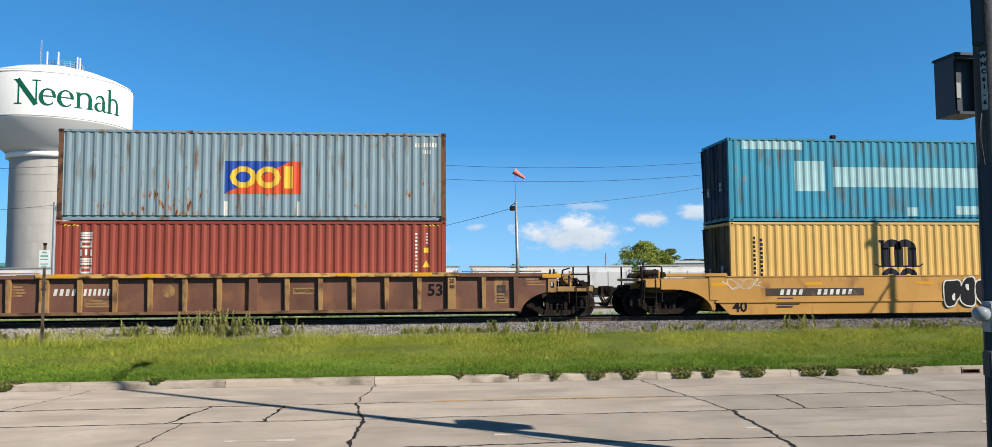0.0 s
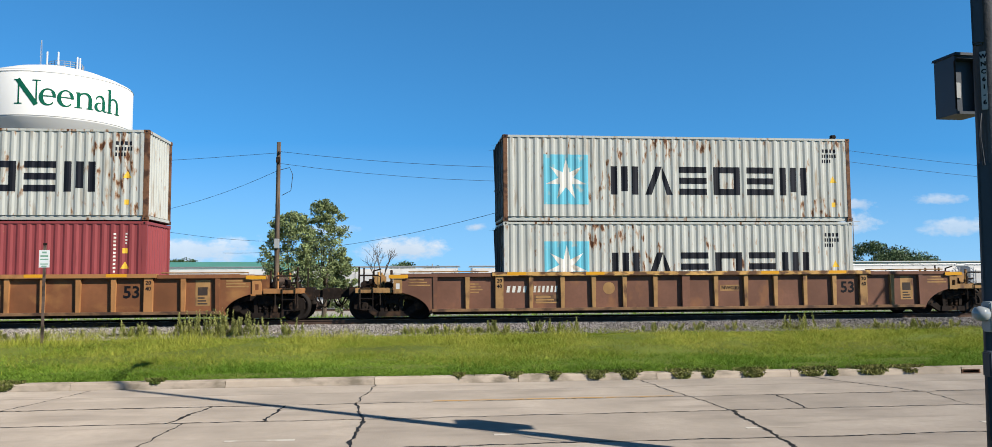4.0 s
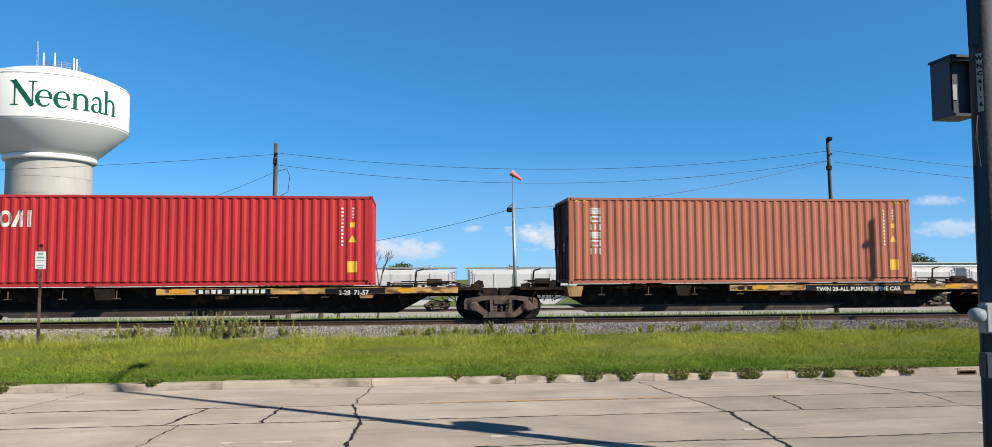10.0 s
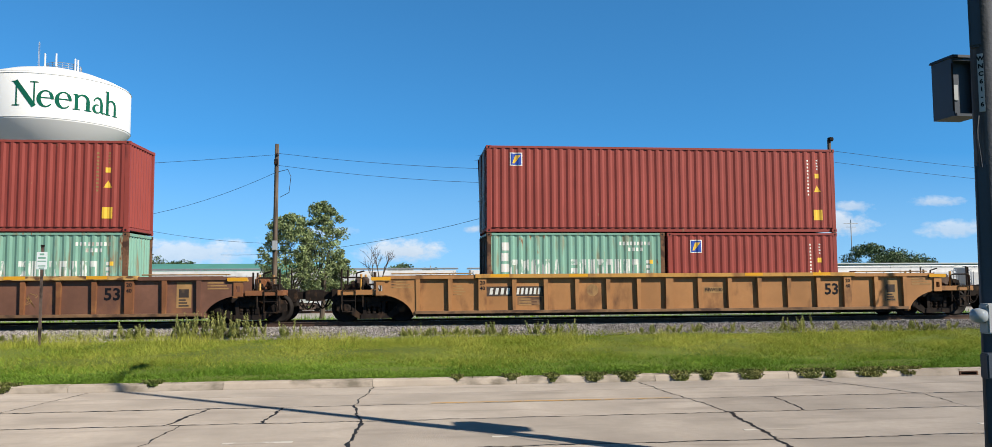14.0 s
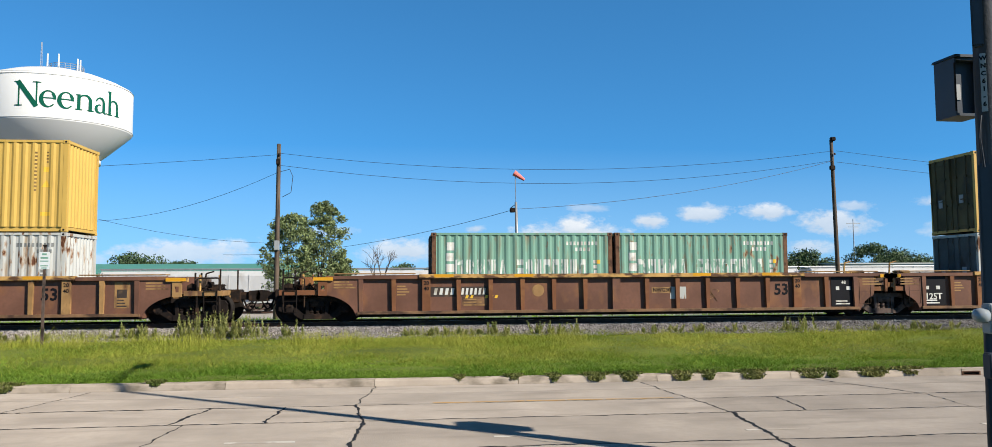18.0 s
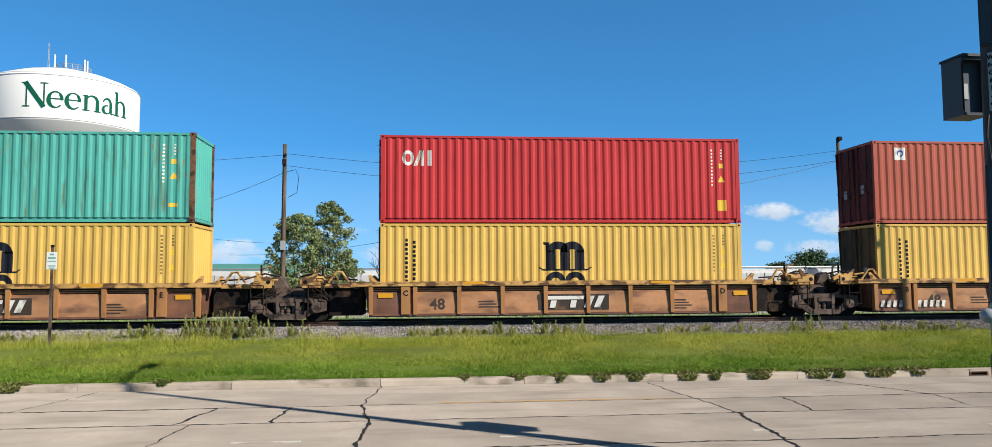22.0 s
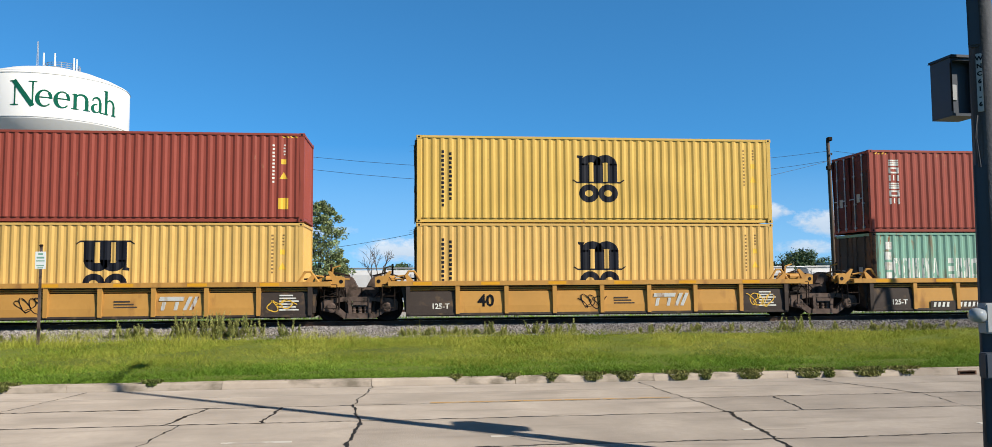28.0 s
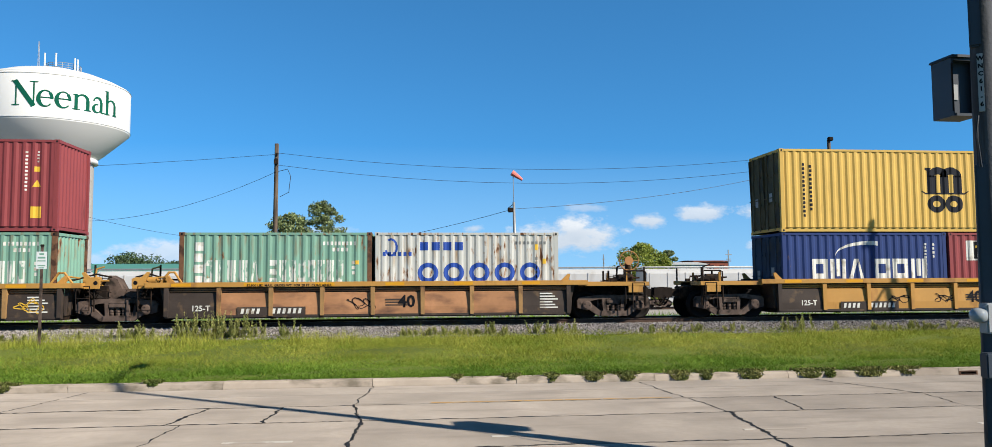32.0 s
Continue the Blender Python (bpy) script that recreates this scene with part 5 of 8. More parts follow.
def ladder(car, x, z0, z1, mat, y=-1.45):
    def build(b):
        for s in (-0.2, 0.2):
            rod(b, (s, 0, 0), (s, 0, z1 - z0), 0.016, 5)
        n = max(2, int((z1 - z0) / 0.3))
        for k in range(n + 1):
            rod(b, (-0.2, 0, (z1 - z0) * k / n), (0.2, 0, (z1 - z0) * k / n), 0.013, 5)
    place("ladder", shared(("ladder", round(z1 - z0, 2)), build), mat, car, pose(x, y, z0))


def clutter(car, x0, x1, z, seed, mat, n=7):
    """Brake rigging, levers and pipes on an end platform."""
    rng = random.Random(seed)
    w = x1 - x0
    bm = bmesh.new()
    for k in range(n):
        x, y = rng.uniform(x0, x1), rng.uniform(-1.0, 0.9)
        a, h = rng.uniform(0.04, 0.15), rng.uniform(0.05, 0.2)
        rounded(bm, x - a, x + a, y - 0.08, y + 0.08, z, z + h, 0.012)
    for k in range(7):
        y = rng.uniform(-1.2, 0.8)
        zz = z + rng.uniform(0.04, 0.26)
        p = x0 + w * rng.uniform(0, 0.3)
        ring_path(bm, [(p, y, z), (p, y, zz), (p + w * rng.uniform(0.3, 0.7), y + rng.uniform(-0.2, 0.2), zz), (p + w * 0.7, y, z)], 0.016, 5)
    part("brake_rigging", bm, STEEL_DARK, car, "clutter of brake levers and pipes")
    bm = bmesh.new()
    c = (x0 + x1) / 2
    rod(bm, (c - 0.25, -0.85, z + 0.17), (c + 0.25, -0.85, z + 0.17), 0.12, 12)
    rod(bm, (c + 0.25, -0.85, z + 0.17), (c + 0.5, -0.85, z + 0.17), 0.03, 6)
    part("brake_cylinder", bm, mat, car, "brake cylinder")
    bm = bmesh.new()
    y = rng.uniform(-1.15, -0.9)
    x = rng.uniform(x0, x1)
    prism(bm, ((x - 0.16, z), (x + 0.16, z), (x + 0.12, z + 0.2), (x - 0.02, z + 0.24), (x - 0.16, z + 0.16)), y, y + 0.1)
    part("lever_bracket", bm, mat, car)
    bm = bmesh.new()
    for k in range(9):
        x, y = x0 + w * rng.uniform(0, 1), rng.uniform(-1.2, -0.6)
        ring_path(bm, [(x, y, z - 0.05), (x + rng.uniform(-0.25, 0.25), y - 0.1, z - rng.uniform(0.1, 0.4)), (x + rng.uniform(-0.4, 0.4), y, z - rng.uniform(0.1, 0.6))], 0.018, 5)
    tagged(part("air_piping", bm, STEEL_DARK, car), kind="stuff")
    # the high lever and its chain stand
    bm = bmesh.new()
    x = x0 + w * 0.3
    rod(bm, (x, -0.3, z), (x + 0.05, -0.3, z + 0.55), 0.03, 6)
    rod(bm, (x + 0.05, -0.3, z + 0.55), (x + 0.3, -0.3, z + 0.62), 0.025, 6)
    part("lever", bm, mat, car)


def arch_end(bm, m, x0, x1, top, y0, y1):
    """The end plate over a truck: full depth at x0, arched over the wheels, thin at x1."""
    pts = [(x0, 0.24), (x0, top), (x1, top), (x1, 0.92)]
    for i in range(9):
        a = radians(90 + 80 * i / 8)
        x = x0 + 1.45 + 1.35 * math.cos(a)
        if x < x1 - 0.03:
            pts.append((x, 0.16 + 0.76 * math.sin(a)))
    pts.append((x0 + 0.12, 0.24))
    prism(bm, [(m * a, b) for a, b in pts], y0, y1)


def sloped(bm, half):
    """A side panel that leans outwards towards its foot, with a turned lip."""
    pts = ((-1.470, 0.26), (-1.474, 0.5), (-1.44, 0.95), (-1.36, 0.975), (-1.36, 0.26))
    a, c = ([bm.verts.new((x, y, z)) for y, z in pts] for x in (-half, half))
    bm.faces.new(a), bm.faces.new(c[::-1])
    for i in range(len(pts)):
        bm.faces.new((a[i], c[i], c[(i + 1) % len(pts)], a[(i + 1) % len(pts)]))


# parts left out of the lift that fits the sides to the camera's view
FIXED = ("truck", "coupler", "air_hose", "well_floor", "bolster_end", "end_platform", "end_step_plate", "hand_rail", "brake_housing", "brake_rigging", "brake_cylinder", "brake_stand", "ladder", "grab_post",
         "air_piping", "lever", "lever_bracket", "joint_casting", "centre_sill")


def well_car(s, style, pal, left, right, label, long=8.4, numbers=None, seed=0, trucks=None):
    """A well car: style rib, smooth, wide or forty; left and right are the kind of end (coupled or joined) and its reach from the middle."""
    body, trim, post, plat = pal
    car = empty("well_car", Matrix(), label, "railcar", "cars of the train")
    top = 1.40 if style in ("rib", "smooth") else 1.30
    # raises or lowers the sides to fit the camera's view
    lift = 0.12 if style == "rib" else (0.13 if pal[0] == CAR_RUST else -0.09) if style == "smooth" else 0.0
    if style in ("rib", "smooth"):
        long_l = long_r = long
    else:
        long_l = long_r = 6.42
    # floor and far side of the well
    b = bmesh.new()
    box(b, -long_l, long_r, -1.28, 1.28, 0.16, 0.27)
    part("well_floor", b, STEEL_DARK, car)
    b = bmesh.new()
    box(b, -long_l, long_r, 1.34, 1.48, 0.15, top)
    part("far_side", b, body, car)
    ends = ((-1, left, long_l), (1, right, long_r))
    if style == "rib":
        b = bmesh.new()
        box(b, -long, long, -1.385, -1.345, 0.2, top - 0.1)
        part("side_sheet", b, body, car)
        pm = shared(("side_post",), lambda q: prism(q, ((-0.055, 0.2), (0.055, 0.2), (0.075, top - 0.12), (-0.075, top - 0.12)), -1.49, -1.385))
        wm = shared(("wide_post",), lambda q: prism(q, ((-0.13, 0.2), (0.13, 0.2), (0.13, top - 0.12), (-0.13, top - 0.12)), -1.495, -1.385))
        for k in range(17):
            x = -long + 0.06 + (2 * long - 0.12) * k / 16
            if k in (2, 14):
                place("side_post", wm, post, car, pose(x, 0, 0), "wide post with stencilled figures")
                letter_on(car, "20", x, 1.12, 0.17, BLACK_DECAL, -1.5)
                letter_on(car, "40", x, 0.94, 0.17, BLACK_DECAL, -1.5)
            else:
                place("side_post", pm if k != 8 else wm, body if k in (0, 8, 16) else post, car, pose(x, 0, 0))
        b = bmesh.new()
        rounded(b, -long - 0.05, long + 0.05, -1.52, -1.3, 0.13, 0.23, 0.012)
        part("bottom_sill", b, CAR_SILL, car)
        b = bmesh.new()
        rounded(b, -6.5, 6.5, -1.54, -1.28, top - 0.13, top + 0.005, 0.012)
        part("top_chord", b, trim, car, "worn yellow top chord")
        for m in (-1, 1):
            b = bmesh.new()
            box(b, m * 6.52 if m > 0 else -9.3, 9.3 if m > 0 else -6.52, -1.5, -1.28, top - 0.14, top - 0.03)
            part("end_chord", b, body, car)
            b = bmesh.new()
            rounded(b, min(m * 6.6, m * 9.2), max(m * 6.6, m * 9.2), -1.46, -1.0, top + 0.012, top + 0.05, 0.01)
            part("walkway", b, CAR_TAN, car, "dusty raised walkway")
            b = bmesh.new()
            rounded(b, min(m * 9.22, m * 9.80), max(m * 9.22, m * 9.80), -1.53, -1.1, top - 0.08, top + 0.06, 0.012)
            step = part("end_step_plate", b, CHORD_YELLOW, car, "worn yellow step plate")
            b = bmesh.new()
            for x0, x1, z0, z1 in ((9.40, 9.48, 0.86, 1.32), (9.60, 9.68, 0.86, 1.32), (9.48, 9.60, 1.18, 1.32), (9.48, 9.60, 0.86, 1.0)):
                box(b, min(m * x0, m * x1), max(m * x0, m * x1), -1.50, -1.40, z0, z1)
            part("step_bracket", b, post, step, "slotted bracket under the step plate")
    elif style == "smooth":
        b = bmesh.new()
        prism(b, ((-long + 0.2, 0.62), (-long - 0.2, 0.66), (-long - 0.2, top), (long + 0.2, top), (long + 0.2, 0.66), (long - 0.2, 0.62)), -1.48, -1.44)
        box(b, -long, long, -1.5, -1.47, 0.55, 0.62)
        prism(b, ((-long + 0.5, 0.15), (-long + 0.05, 0.62), (long - 0.05, 0.62), (long - 0.5, 0.15)), -1.46, -1.42)
        part("side_sheet", b, body, car, "smooth plate side")
        b = bmesh.new()
        rounded(b, -6.4, 6.4, -1.5, -1.26, top, top + 0.04, 0.01)
        part("top_chord", b, body, car)
        for m in (-1, 1):
            b = bmesh.new()
            rounded(b, min(m * 6.3, m * (long + 1.7)), max(m * 6.3, m * (long + 1.7)), -1.45, -1.0, top + 0.02, top + 0.14, 0.02)
            part("end_chord", b, body, car)
    else:
        dark = DARK_PANEL if style == "forty" else body
        n = 8 if style == "forty" else 9
        b = bmesh.new()
        box(b, -6.35, 6.35, -1.36, -1.32, 0.26, top - 0.1)
        part("side_recess", b, DARK_PANEL, car)
        pm = shared(("panel_post", style), lambda q: prism(q, ((-0.06, 0.24), (0.06, 0.24), (0.07, top - 0.14), (-0.07, top - 0.14)), -1.535, -1.36))
        w = 12.7 / n
        panel = shared(("side_panel_low", style), lambda q: sloped(q, w / 2 - 0.055))
        for k in range(n):
            x = -6.35 + w * (k + 0.5)
            place("side_panel", panel, dark if k in (0, n - 1) else plat, car, pose(x, 0, 0), "dark end panel" if k in (0, n - 1) else "")
        for k in range(n + 1):
            place("side_post", pm, DARK_PANEL if (style == "forty" and k in (0, n)) else post, car, pose(-6.35 + w * k, 0, 0))
        pipe = shared(("rail_pipe",), lambda q: rod(q, (-6.3, -1.42, 0), (6.3, -1.42, 0), 0.022, 6))
        for z in (1.02, 1.08):
            place("rail_pipe", pipe, plat, car, pose(0, 0, z))
        if style == "wide":
            lm = shared(("letter_post",), lambda q: rounded(q, -0.15, 0.15, -1.54, -1.36, 0.24, top - 0.14, 0.012))
            for k, x in [(k, x) for k, x in enumerate((-5.25, 5.25)) if (left, right)[k][0] == "joined"]:
                place("side_post", lm, post, car, pose(x, 0, 0), "wide yellow post with a stencilled letter")
                letter_on(car, "ABCDE"[(seed + k) % 5], x, 0.92, 0.24, BLACK_DECAL, -1.546)
        b = bmesh.new()
        rounded(b, -6.4, 6.4, -1.5, -1.3, 0.19, 0.27, 0.012)
        part("bottom_sill", b, dark, car)
        b = bmesh.new()
        rounded(b, -7.0, 7.0, -1.56, -1.26, top - 0.16, top, 0.012)
        part("top_chord", b, trim, car, "yellow top chord")
    # ends
    for m, (kind, reach), lo in ends:
        lim = reach - (0.85 if kind == "coupled" else 0.55)
        if style in ("rib", "smooth"):
            b = bmesh.new()
            tip = min(lo + (1.05 if style == "rib" else 1.85), lim)
            arch_end(b, m, lo, tip, top - 0.03 + lift, -1.46, -1.40)
            arch_end(b, m, lo, tip, top - 0.03 + lift, 1.40, 1.46)
            box(b, min(m * lo, m * (lo + 0.1)), max(m * lo, m * (lo + 0.1)), -1.4, 1.4, 0.2, top - 0.1)
            part("bolster_end", b, body, car, "arched end plate over the truck")
            b = bmesh.new()
            x0, x1 = sorted((m * (lo + 0.4), m * lim))
            box(b, x0, x1, -0.45, 0.45, 0.60 if style == "rib" else 0.72, 0.94 if style == "rib" else 1.12)
            if style == "rib":
                rounded(b, min(m * 9.72, m * lim), max(m * 9.72, m * lim), -1.42, 1.42, 0.87, 1.04, 0.015)
            else:
                rounded(b, x0, x1, -1.38, 1.38, top - 0.2, top - 0.12, 0.01)
            part("end_platform", b, post if style == "rib" else body, car)
            tx = (trucks or 9.75) if kind == "coupled" else None
        else:
            b = bmesh.new()
            x0, x1 = sorted((m * 6.4, m * lim))
            box(b, x0, x1, -0.5, 0.5, 0.75, 1.2)
            part("centre_sill", b, STEEL_DARK, car)
            b = bmesh.new()
            pl = lim if kind == "coupled" else reach - 0.75
            rounded(b, min(m * 6.9, m * pl), max(m * 6.9, m * pl), -1.45 if kind == "coupled" else -0.95, 1.3, top - 0.2, top - 0.06, 0.012)
            part("end_platform", b, trim, car, "yellow end platform")
            tx = 7.95 if kind == "coupled" else None
            b = bmesh.new()
            prism(b, [(m * a, c) for a, c in ((6.42, 0.3), (6.42, 1.25), (6.62, 1.25), (6.5, 0.75), (6.46, 0.3))], -1.35, 1.35)
            part("end_bulkhead", b, DARK_PANEL if style == "forty" else body, car)
            b = bmesh.new()
            prism(b, [(m * a, c) for a, c in ((6.16, top), (6.4, top), (6.46, top + 0.2), (6.38, top + 0.22))], -1.3, -1.22)
            prism(b, [(m * a, c) for a, c in ((6.16, top), (6.4, top), (6.46, top + 0.2), (6.38, top + 0.22))], 1.22, 1.3)
            part("container_guide", b, trim, car, "angled steel container guide")
        if tx:
            # darker steel on rib and smooth cars paints the body's shade
            truck(car, m * tx, STEEL_DARK if style in ("rib", "smooth") else TRUCK_STEEL)
            coupler(car, m * (reach - 0.05), m)
            far = lim - 0.12
            deck = 1.04 if style == "rib" else top - 0.1
            for y in (-1.25, 1.25):
                stake(car, m * far, y, 0.45, 1.72, STEEL_DARK, 0.03)
                stake(car, m * (far - 0.62), y, deck - 0.05, 1.55, trim, 0.04)
                stake(car, m * (far - 1.0), y * 0.3, deck - 0.05, 1.62, STEEL_DARK, 0.035)
            # the hand rail over the platform's edge
            b = bmesh.new()
            ring_path(b, [(m * (far - 0.68), -1.38, 0.5), (m * (far - 0.68), -1.38, deck + 0.36), (m * (far - 0.6), -1.38, deck + 0.40), (m * (far - 0.05), -1.38, deck + 0.40), (m * far, -1.38, deck + 0.36), (m * far, -1.38, 0.42)], 0.026, 6)
            part("hand_rail", b, STEEL_DARK, car, "dark bent hand rail")
            ladder(car, m * (far - 0.25), 0.35, deck, STEEL_DARK)
            clutter(car, m * (tx + 0.05) if m > 0 else -(far - 0.1), (far - 0.1) if m > 0 else -(tx + 0.05), deck, seed * 7 + m, trim if style == "wide" else STEEL_DARK, 12)
            if style == "rib":
                # the brake housing stands behind the platform's edge
                b = bmesh.new()
                rounded(b, m * 10.15 - 0.22, m * 10.15 + 0.22, -0.95, -0.55, deck, deck + 0.42, 0.05)
                rod(b, (m * 10.15, -1.02, deck + 0.24), (m * 10.15, -0.9, deck + 0.24), 0.16, 12)
                part("brake_housing", b, TRUCK_STEEL if seed % 2 else post, car, "rusty brake housing")
            else:
                b = bmesh.new()
                xx = sorted((m * (far - 0.6), m * (far - 0.1)))
                rounded(b, xx[0], xx[1], -1.44, -1.36, top - 0.42, top - 0.16, 0.01)
                part("end_step_plate", b, trim, car)
        else:
            if m > 0:
                truck(car, reach)
            b = bmesh.new()
            xx = sorted((m * lim, m * (reach + 0.05)))
            rounded(b, xx[0], xx[1], -0.4, 0.4, 0.7, 1.1, 0.05)
            prism(b, [(m * (reach - 0.75), 1.05), (m * (reach - 0.1), 1.05), (m * (reach - 0.3), 1.42), (m * (reach - 0.55), 1.54)], -0.3, 0.3)
            part("joint_casting", b, TRUCK_STEEL, car, "dusty articulation casting")
            clutter(car, min(m * (reach - 1.2), m * (reach - 0.5)), max(m * (reach - 1.2), m * (reach - 0.5)), top - 0.1, seed * 5 + m, trim, 5)
            if style in ("wide", "forty"):
                b = bmesh.new()
                prism(b, [(m * (reach - p), q) for p, q in ((1.05, 1.12), (0.48, 1.12), (0.46, 1.42), (0.60, 1.48), (0.74, 1.46), (0.92, 1.64), (1.0, 1.62), (0.86, 1.32), (1.05, 1.30))], -1.32, -1.24)
                bracket = part("hinge_bracket", b, trim, car, "worn yellow bracket with a black disc as its hole")
                # the hole's dark is a black disc on the plate
                place("bracket_hole", shared(("bracket_hole",), lambda q: lathe(q, [(0.065, 0.0), (0.065, 0.004)], 12, "Y")), BLACK_DECAL, bracket, pose(m * (reach - 0.58), -1.326, 1.30))
                b = bmesh.new()
                ring_path(b, [(m * (reach - 1.95), -1.2, 1.28), (m * (reach - 1.72), -1.2, 1.62), (m * (reach - 1.55), -1.2, 1.62), (m * (reach - 1.3), -1.2, 1.28)], 0.04, 6)
                ring_path(b, [(m * (reach - 1.62), -1.0, 1.28), (m * (reach - 1.5), -1.0, 1.50), (m * (reach - 1.15), -1.0, 1.45)], 0.03, 6)
                part("strut", b, trim, car, "bent yellow strut")
                b = bmesh.new()
                ring_path(b, [(m * (reach - 2.2), -0.8, 1.36), (m * (reach - 1.4), -0.8, 1.40), (m * (reach - 0.8), -0.7, 1.58), (m * (reach - 0.35), -0.6, 1.48)], 0.028, 6)
                part("air_hose", b, STEEL_DARK, car)
                b = bmesh.new()
                rod(b, (m * (reach - 1.0), -0.25, 1.28), (m * (reach - 1.0), -0.25, 1.88), 0.035, 6)
                part("lever", b, STEEL_DARK, car)
            if style in ("wide", "forty"):
                # added dark block fills the gap beside the truck, where shade lies
                b = bmesh.new()
                xx = sorted((m * 6.66, m * (reach - 1.3)))
                box(b, xx[0], xx[1], -0.85, 0.85, 0.20, 1.18)
                part("end_bolster", b, STEEL_DARK, car, "dark block added for the shade beside the joint")
            stake(car, m * (lim - 0.1), -1.2, 0.4, 1.5, STEEL_DARK, 0.025)
            ladder(car, m * (lim - 0.35), 0.45, top - 0.1, STEEL_DARK)
    if numbers:
        numbers(car)
    for ob in car.children:
        if ob.name.split(".")[0] not in FIXED:
            ob.matrix_basis = Matrix.Translation((0, 0, lift)) @ ob.matrix_basis
    riding(car, s, 0)
    return car


def shaped_lathe(profile):
    b = bmesh.new()
    lathe(b, profile, 18)
    return b


def spine_car(s, left, right, label, seed, flipped=False):
    car = empty("spine_car", Matrix(), label, "railcar", "cars of the train")
    deck = 1.10
    b = bmesh.new()
    x0, x1 = -left[1] + 0.6, right[1] - 0.6
    prism(b, ((x0, 0.78), (x0 + 1.8, 0.78), (x0 + 2.8, 0.25), (x1 - 2.8, 0.25), (x1 - 1.8, 0.78), (x1, 0.78), (x1, deck - 0.04), (x1 - 2.2, deck - 0.04), (x1 - 2.3, deck + 0.045), (x0 + 2.3, deck + 0.045), (x0 + 2.2, deck - 0.04), (x0, deck - 0.04)), -0.38, 0.38)
    part("centre_sill", b, STEEL_DARK, car, "deep dark spine beam")
    b = bmesh.new()
    prism(b, ((-5.3, 0.2), (3.2, 0.2), (4.1, 0.45), (-6.0, 0.45)), -0.46, -0.39)
    part("sill_skirt", b, DARK_PANEL, car)
    for k, x in enumerate((-5.9, -2.2, 1.4, 5.9)):
        b = bmesh.new()
        prism(b, ((x - 0.28, deck), (x + 0.28, deck), (x + 0.2, deck - 0.34), (x - 0.2, deck - 0.34)), -1.3, 1.3)
        part("cross_arm", b, CAR_TAN if k in (0, 3) else STEEL_DARK, car)
    ranges = ((-0.6, 8.85), ) if not flipped else ((-8.82, 0.66),)
    for a, e in ranges:
        b = bmesh.new()
        rounded(b, a, e, -1.34, -1.26, deck - 0.2, deck + 0.0, 0.01)
        part("side_sill", b, CHORD_YELLOW, car, "rusty yellow side sill")
        z0, z1 = deck - 0.185, deck - 0.015
        code = lambda x, n1, n2: [rect(x + 0.19 * i, x + 0.13 + 0.19 * i, deck - 0.16, deck - 0.04) for i in range(n1 + n2 + 1) if i != n1]
        if seed == 8:
            plate(car, [rect(2.1, 5.9, z0, z1)], BLACK_DECAL, -1.343, "name_plate")
            letter_on(car, "TWIN 28-ALL PURPOSE SPINE CAR", 4.0, deck - 0.165, 0.2, WHITE_DECAL, -1.347)
            plate(car, blocks(3, -0.35, 0.6, z0 + 0.02, z1 - 0.02, 0.3), BLACK_DECAL, -1.344, "lettering_blocks")
        else:
            x = 0.7 if seed == 9 else -2.5
            plate(car, [rect(x - 0.1, x + 2.2, z0, z1), rect(4.6 if seed == 9 else -6.1, 6.5 if seed == 9 else -3.9, z0, z1)], BLACK_DECAL, -1.343, "name_plate")
            plate(car, code(x, 4, 6), WHITE_DECAL, -1.346, "code_lettering")
            letter_on(car, "2-28  71-57", 5.5 if seed == 9 else -5.0, deck - 0.165, 0.2, WHITE_DECAL, -1.347)
        for x in ((0.9, 6.5), (0.2, 7.2), (6.9, -0.2))[seed - 7] if seed != 7 else (-3.2, 0.1):
            plate(car, [rect(x, x + 0.55, z0 + 0.04, z1 - 0.02)], ORANGE_DECAL, -1.345, "reflective_tape")
    for m, (kind, reach) in ((-1, left), (1, right)):
        lim = reach - 0.6
        xx = sorted((m * 6.3, m * lim))
        b = bmesh.new()
        rounded(b, xx[0], xx[1], -1.2, 1.2, deck - 0.12, deck - 0.02, 0.01)
        part("end_platform", b, CAR_TAN if kind == "coupled" else STEEL_DARK, car)
        clutter(car, xx[0] + 0.2, xx[1], deck - 0.02, seed * 3 + m, STEEL_DARK, 9)
        if kind == "coupled":
            truck(car, m * 7.35)
            coupler(car, m * (reach - 0.05), m)
            for y in (-1.15, 1.15):
                stake(car, m * (lim - 0.1), y, 0.4, 1.9)
                stake(car, m * (lim - 0.9), y, deck, 1.75)
            ladder(car, m * (lim - 0.3), 0.3, deck, STEEL_DARK, -1.2)
        else:
            if m > 0:
                truck(car, reach)
            b = bmesh.new()
            xx = sorted((m * lim, m * reach))
            rounded(b, xx[0], xx[1], -0.4, 0.4, 0.72, 1.05, 0.05)
            part("joint_casting", b, STEEL_DARK, car)
    if seed == 8:
        rng = random.Random(seed)
        b = bmesh.new()
        for k in range(170):
            mid = -2.85 if k < 90 else 10.0
            x, y = mid + rng.uniform(-1.5, 1.5), rng.uniform(-0.9, 0.6)
            z = deck - 0.10 + (0.16 if k < 90 else 0.34) * rng.random() * (1 - abs(x - mid) / 2.2)
            d = Vector((rng.uniform(-1, 1), rng.uniform(-0.5, 0.5), rng.uniform(-0.15, 0.15))) * 0.3
            rod(b, Vector((x, y, z)) - d, Vector((x, y, z)) + d, rng.uniform(0.015, 0.05), 5)
        tagged(part("scrap", b, RUST_POST, car, "rusty scrap and timber on the deck"), kind="stuff")
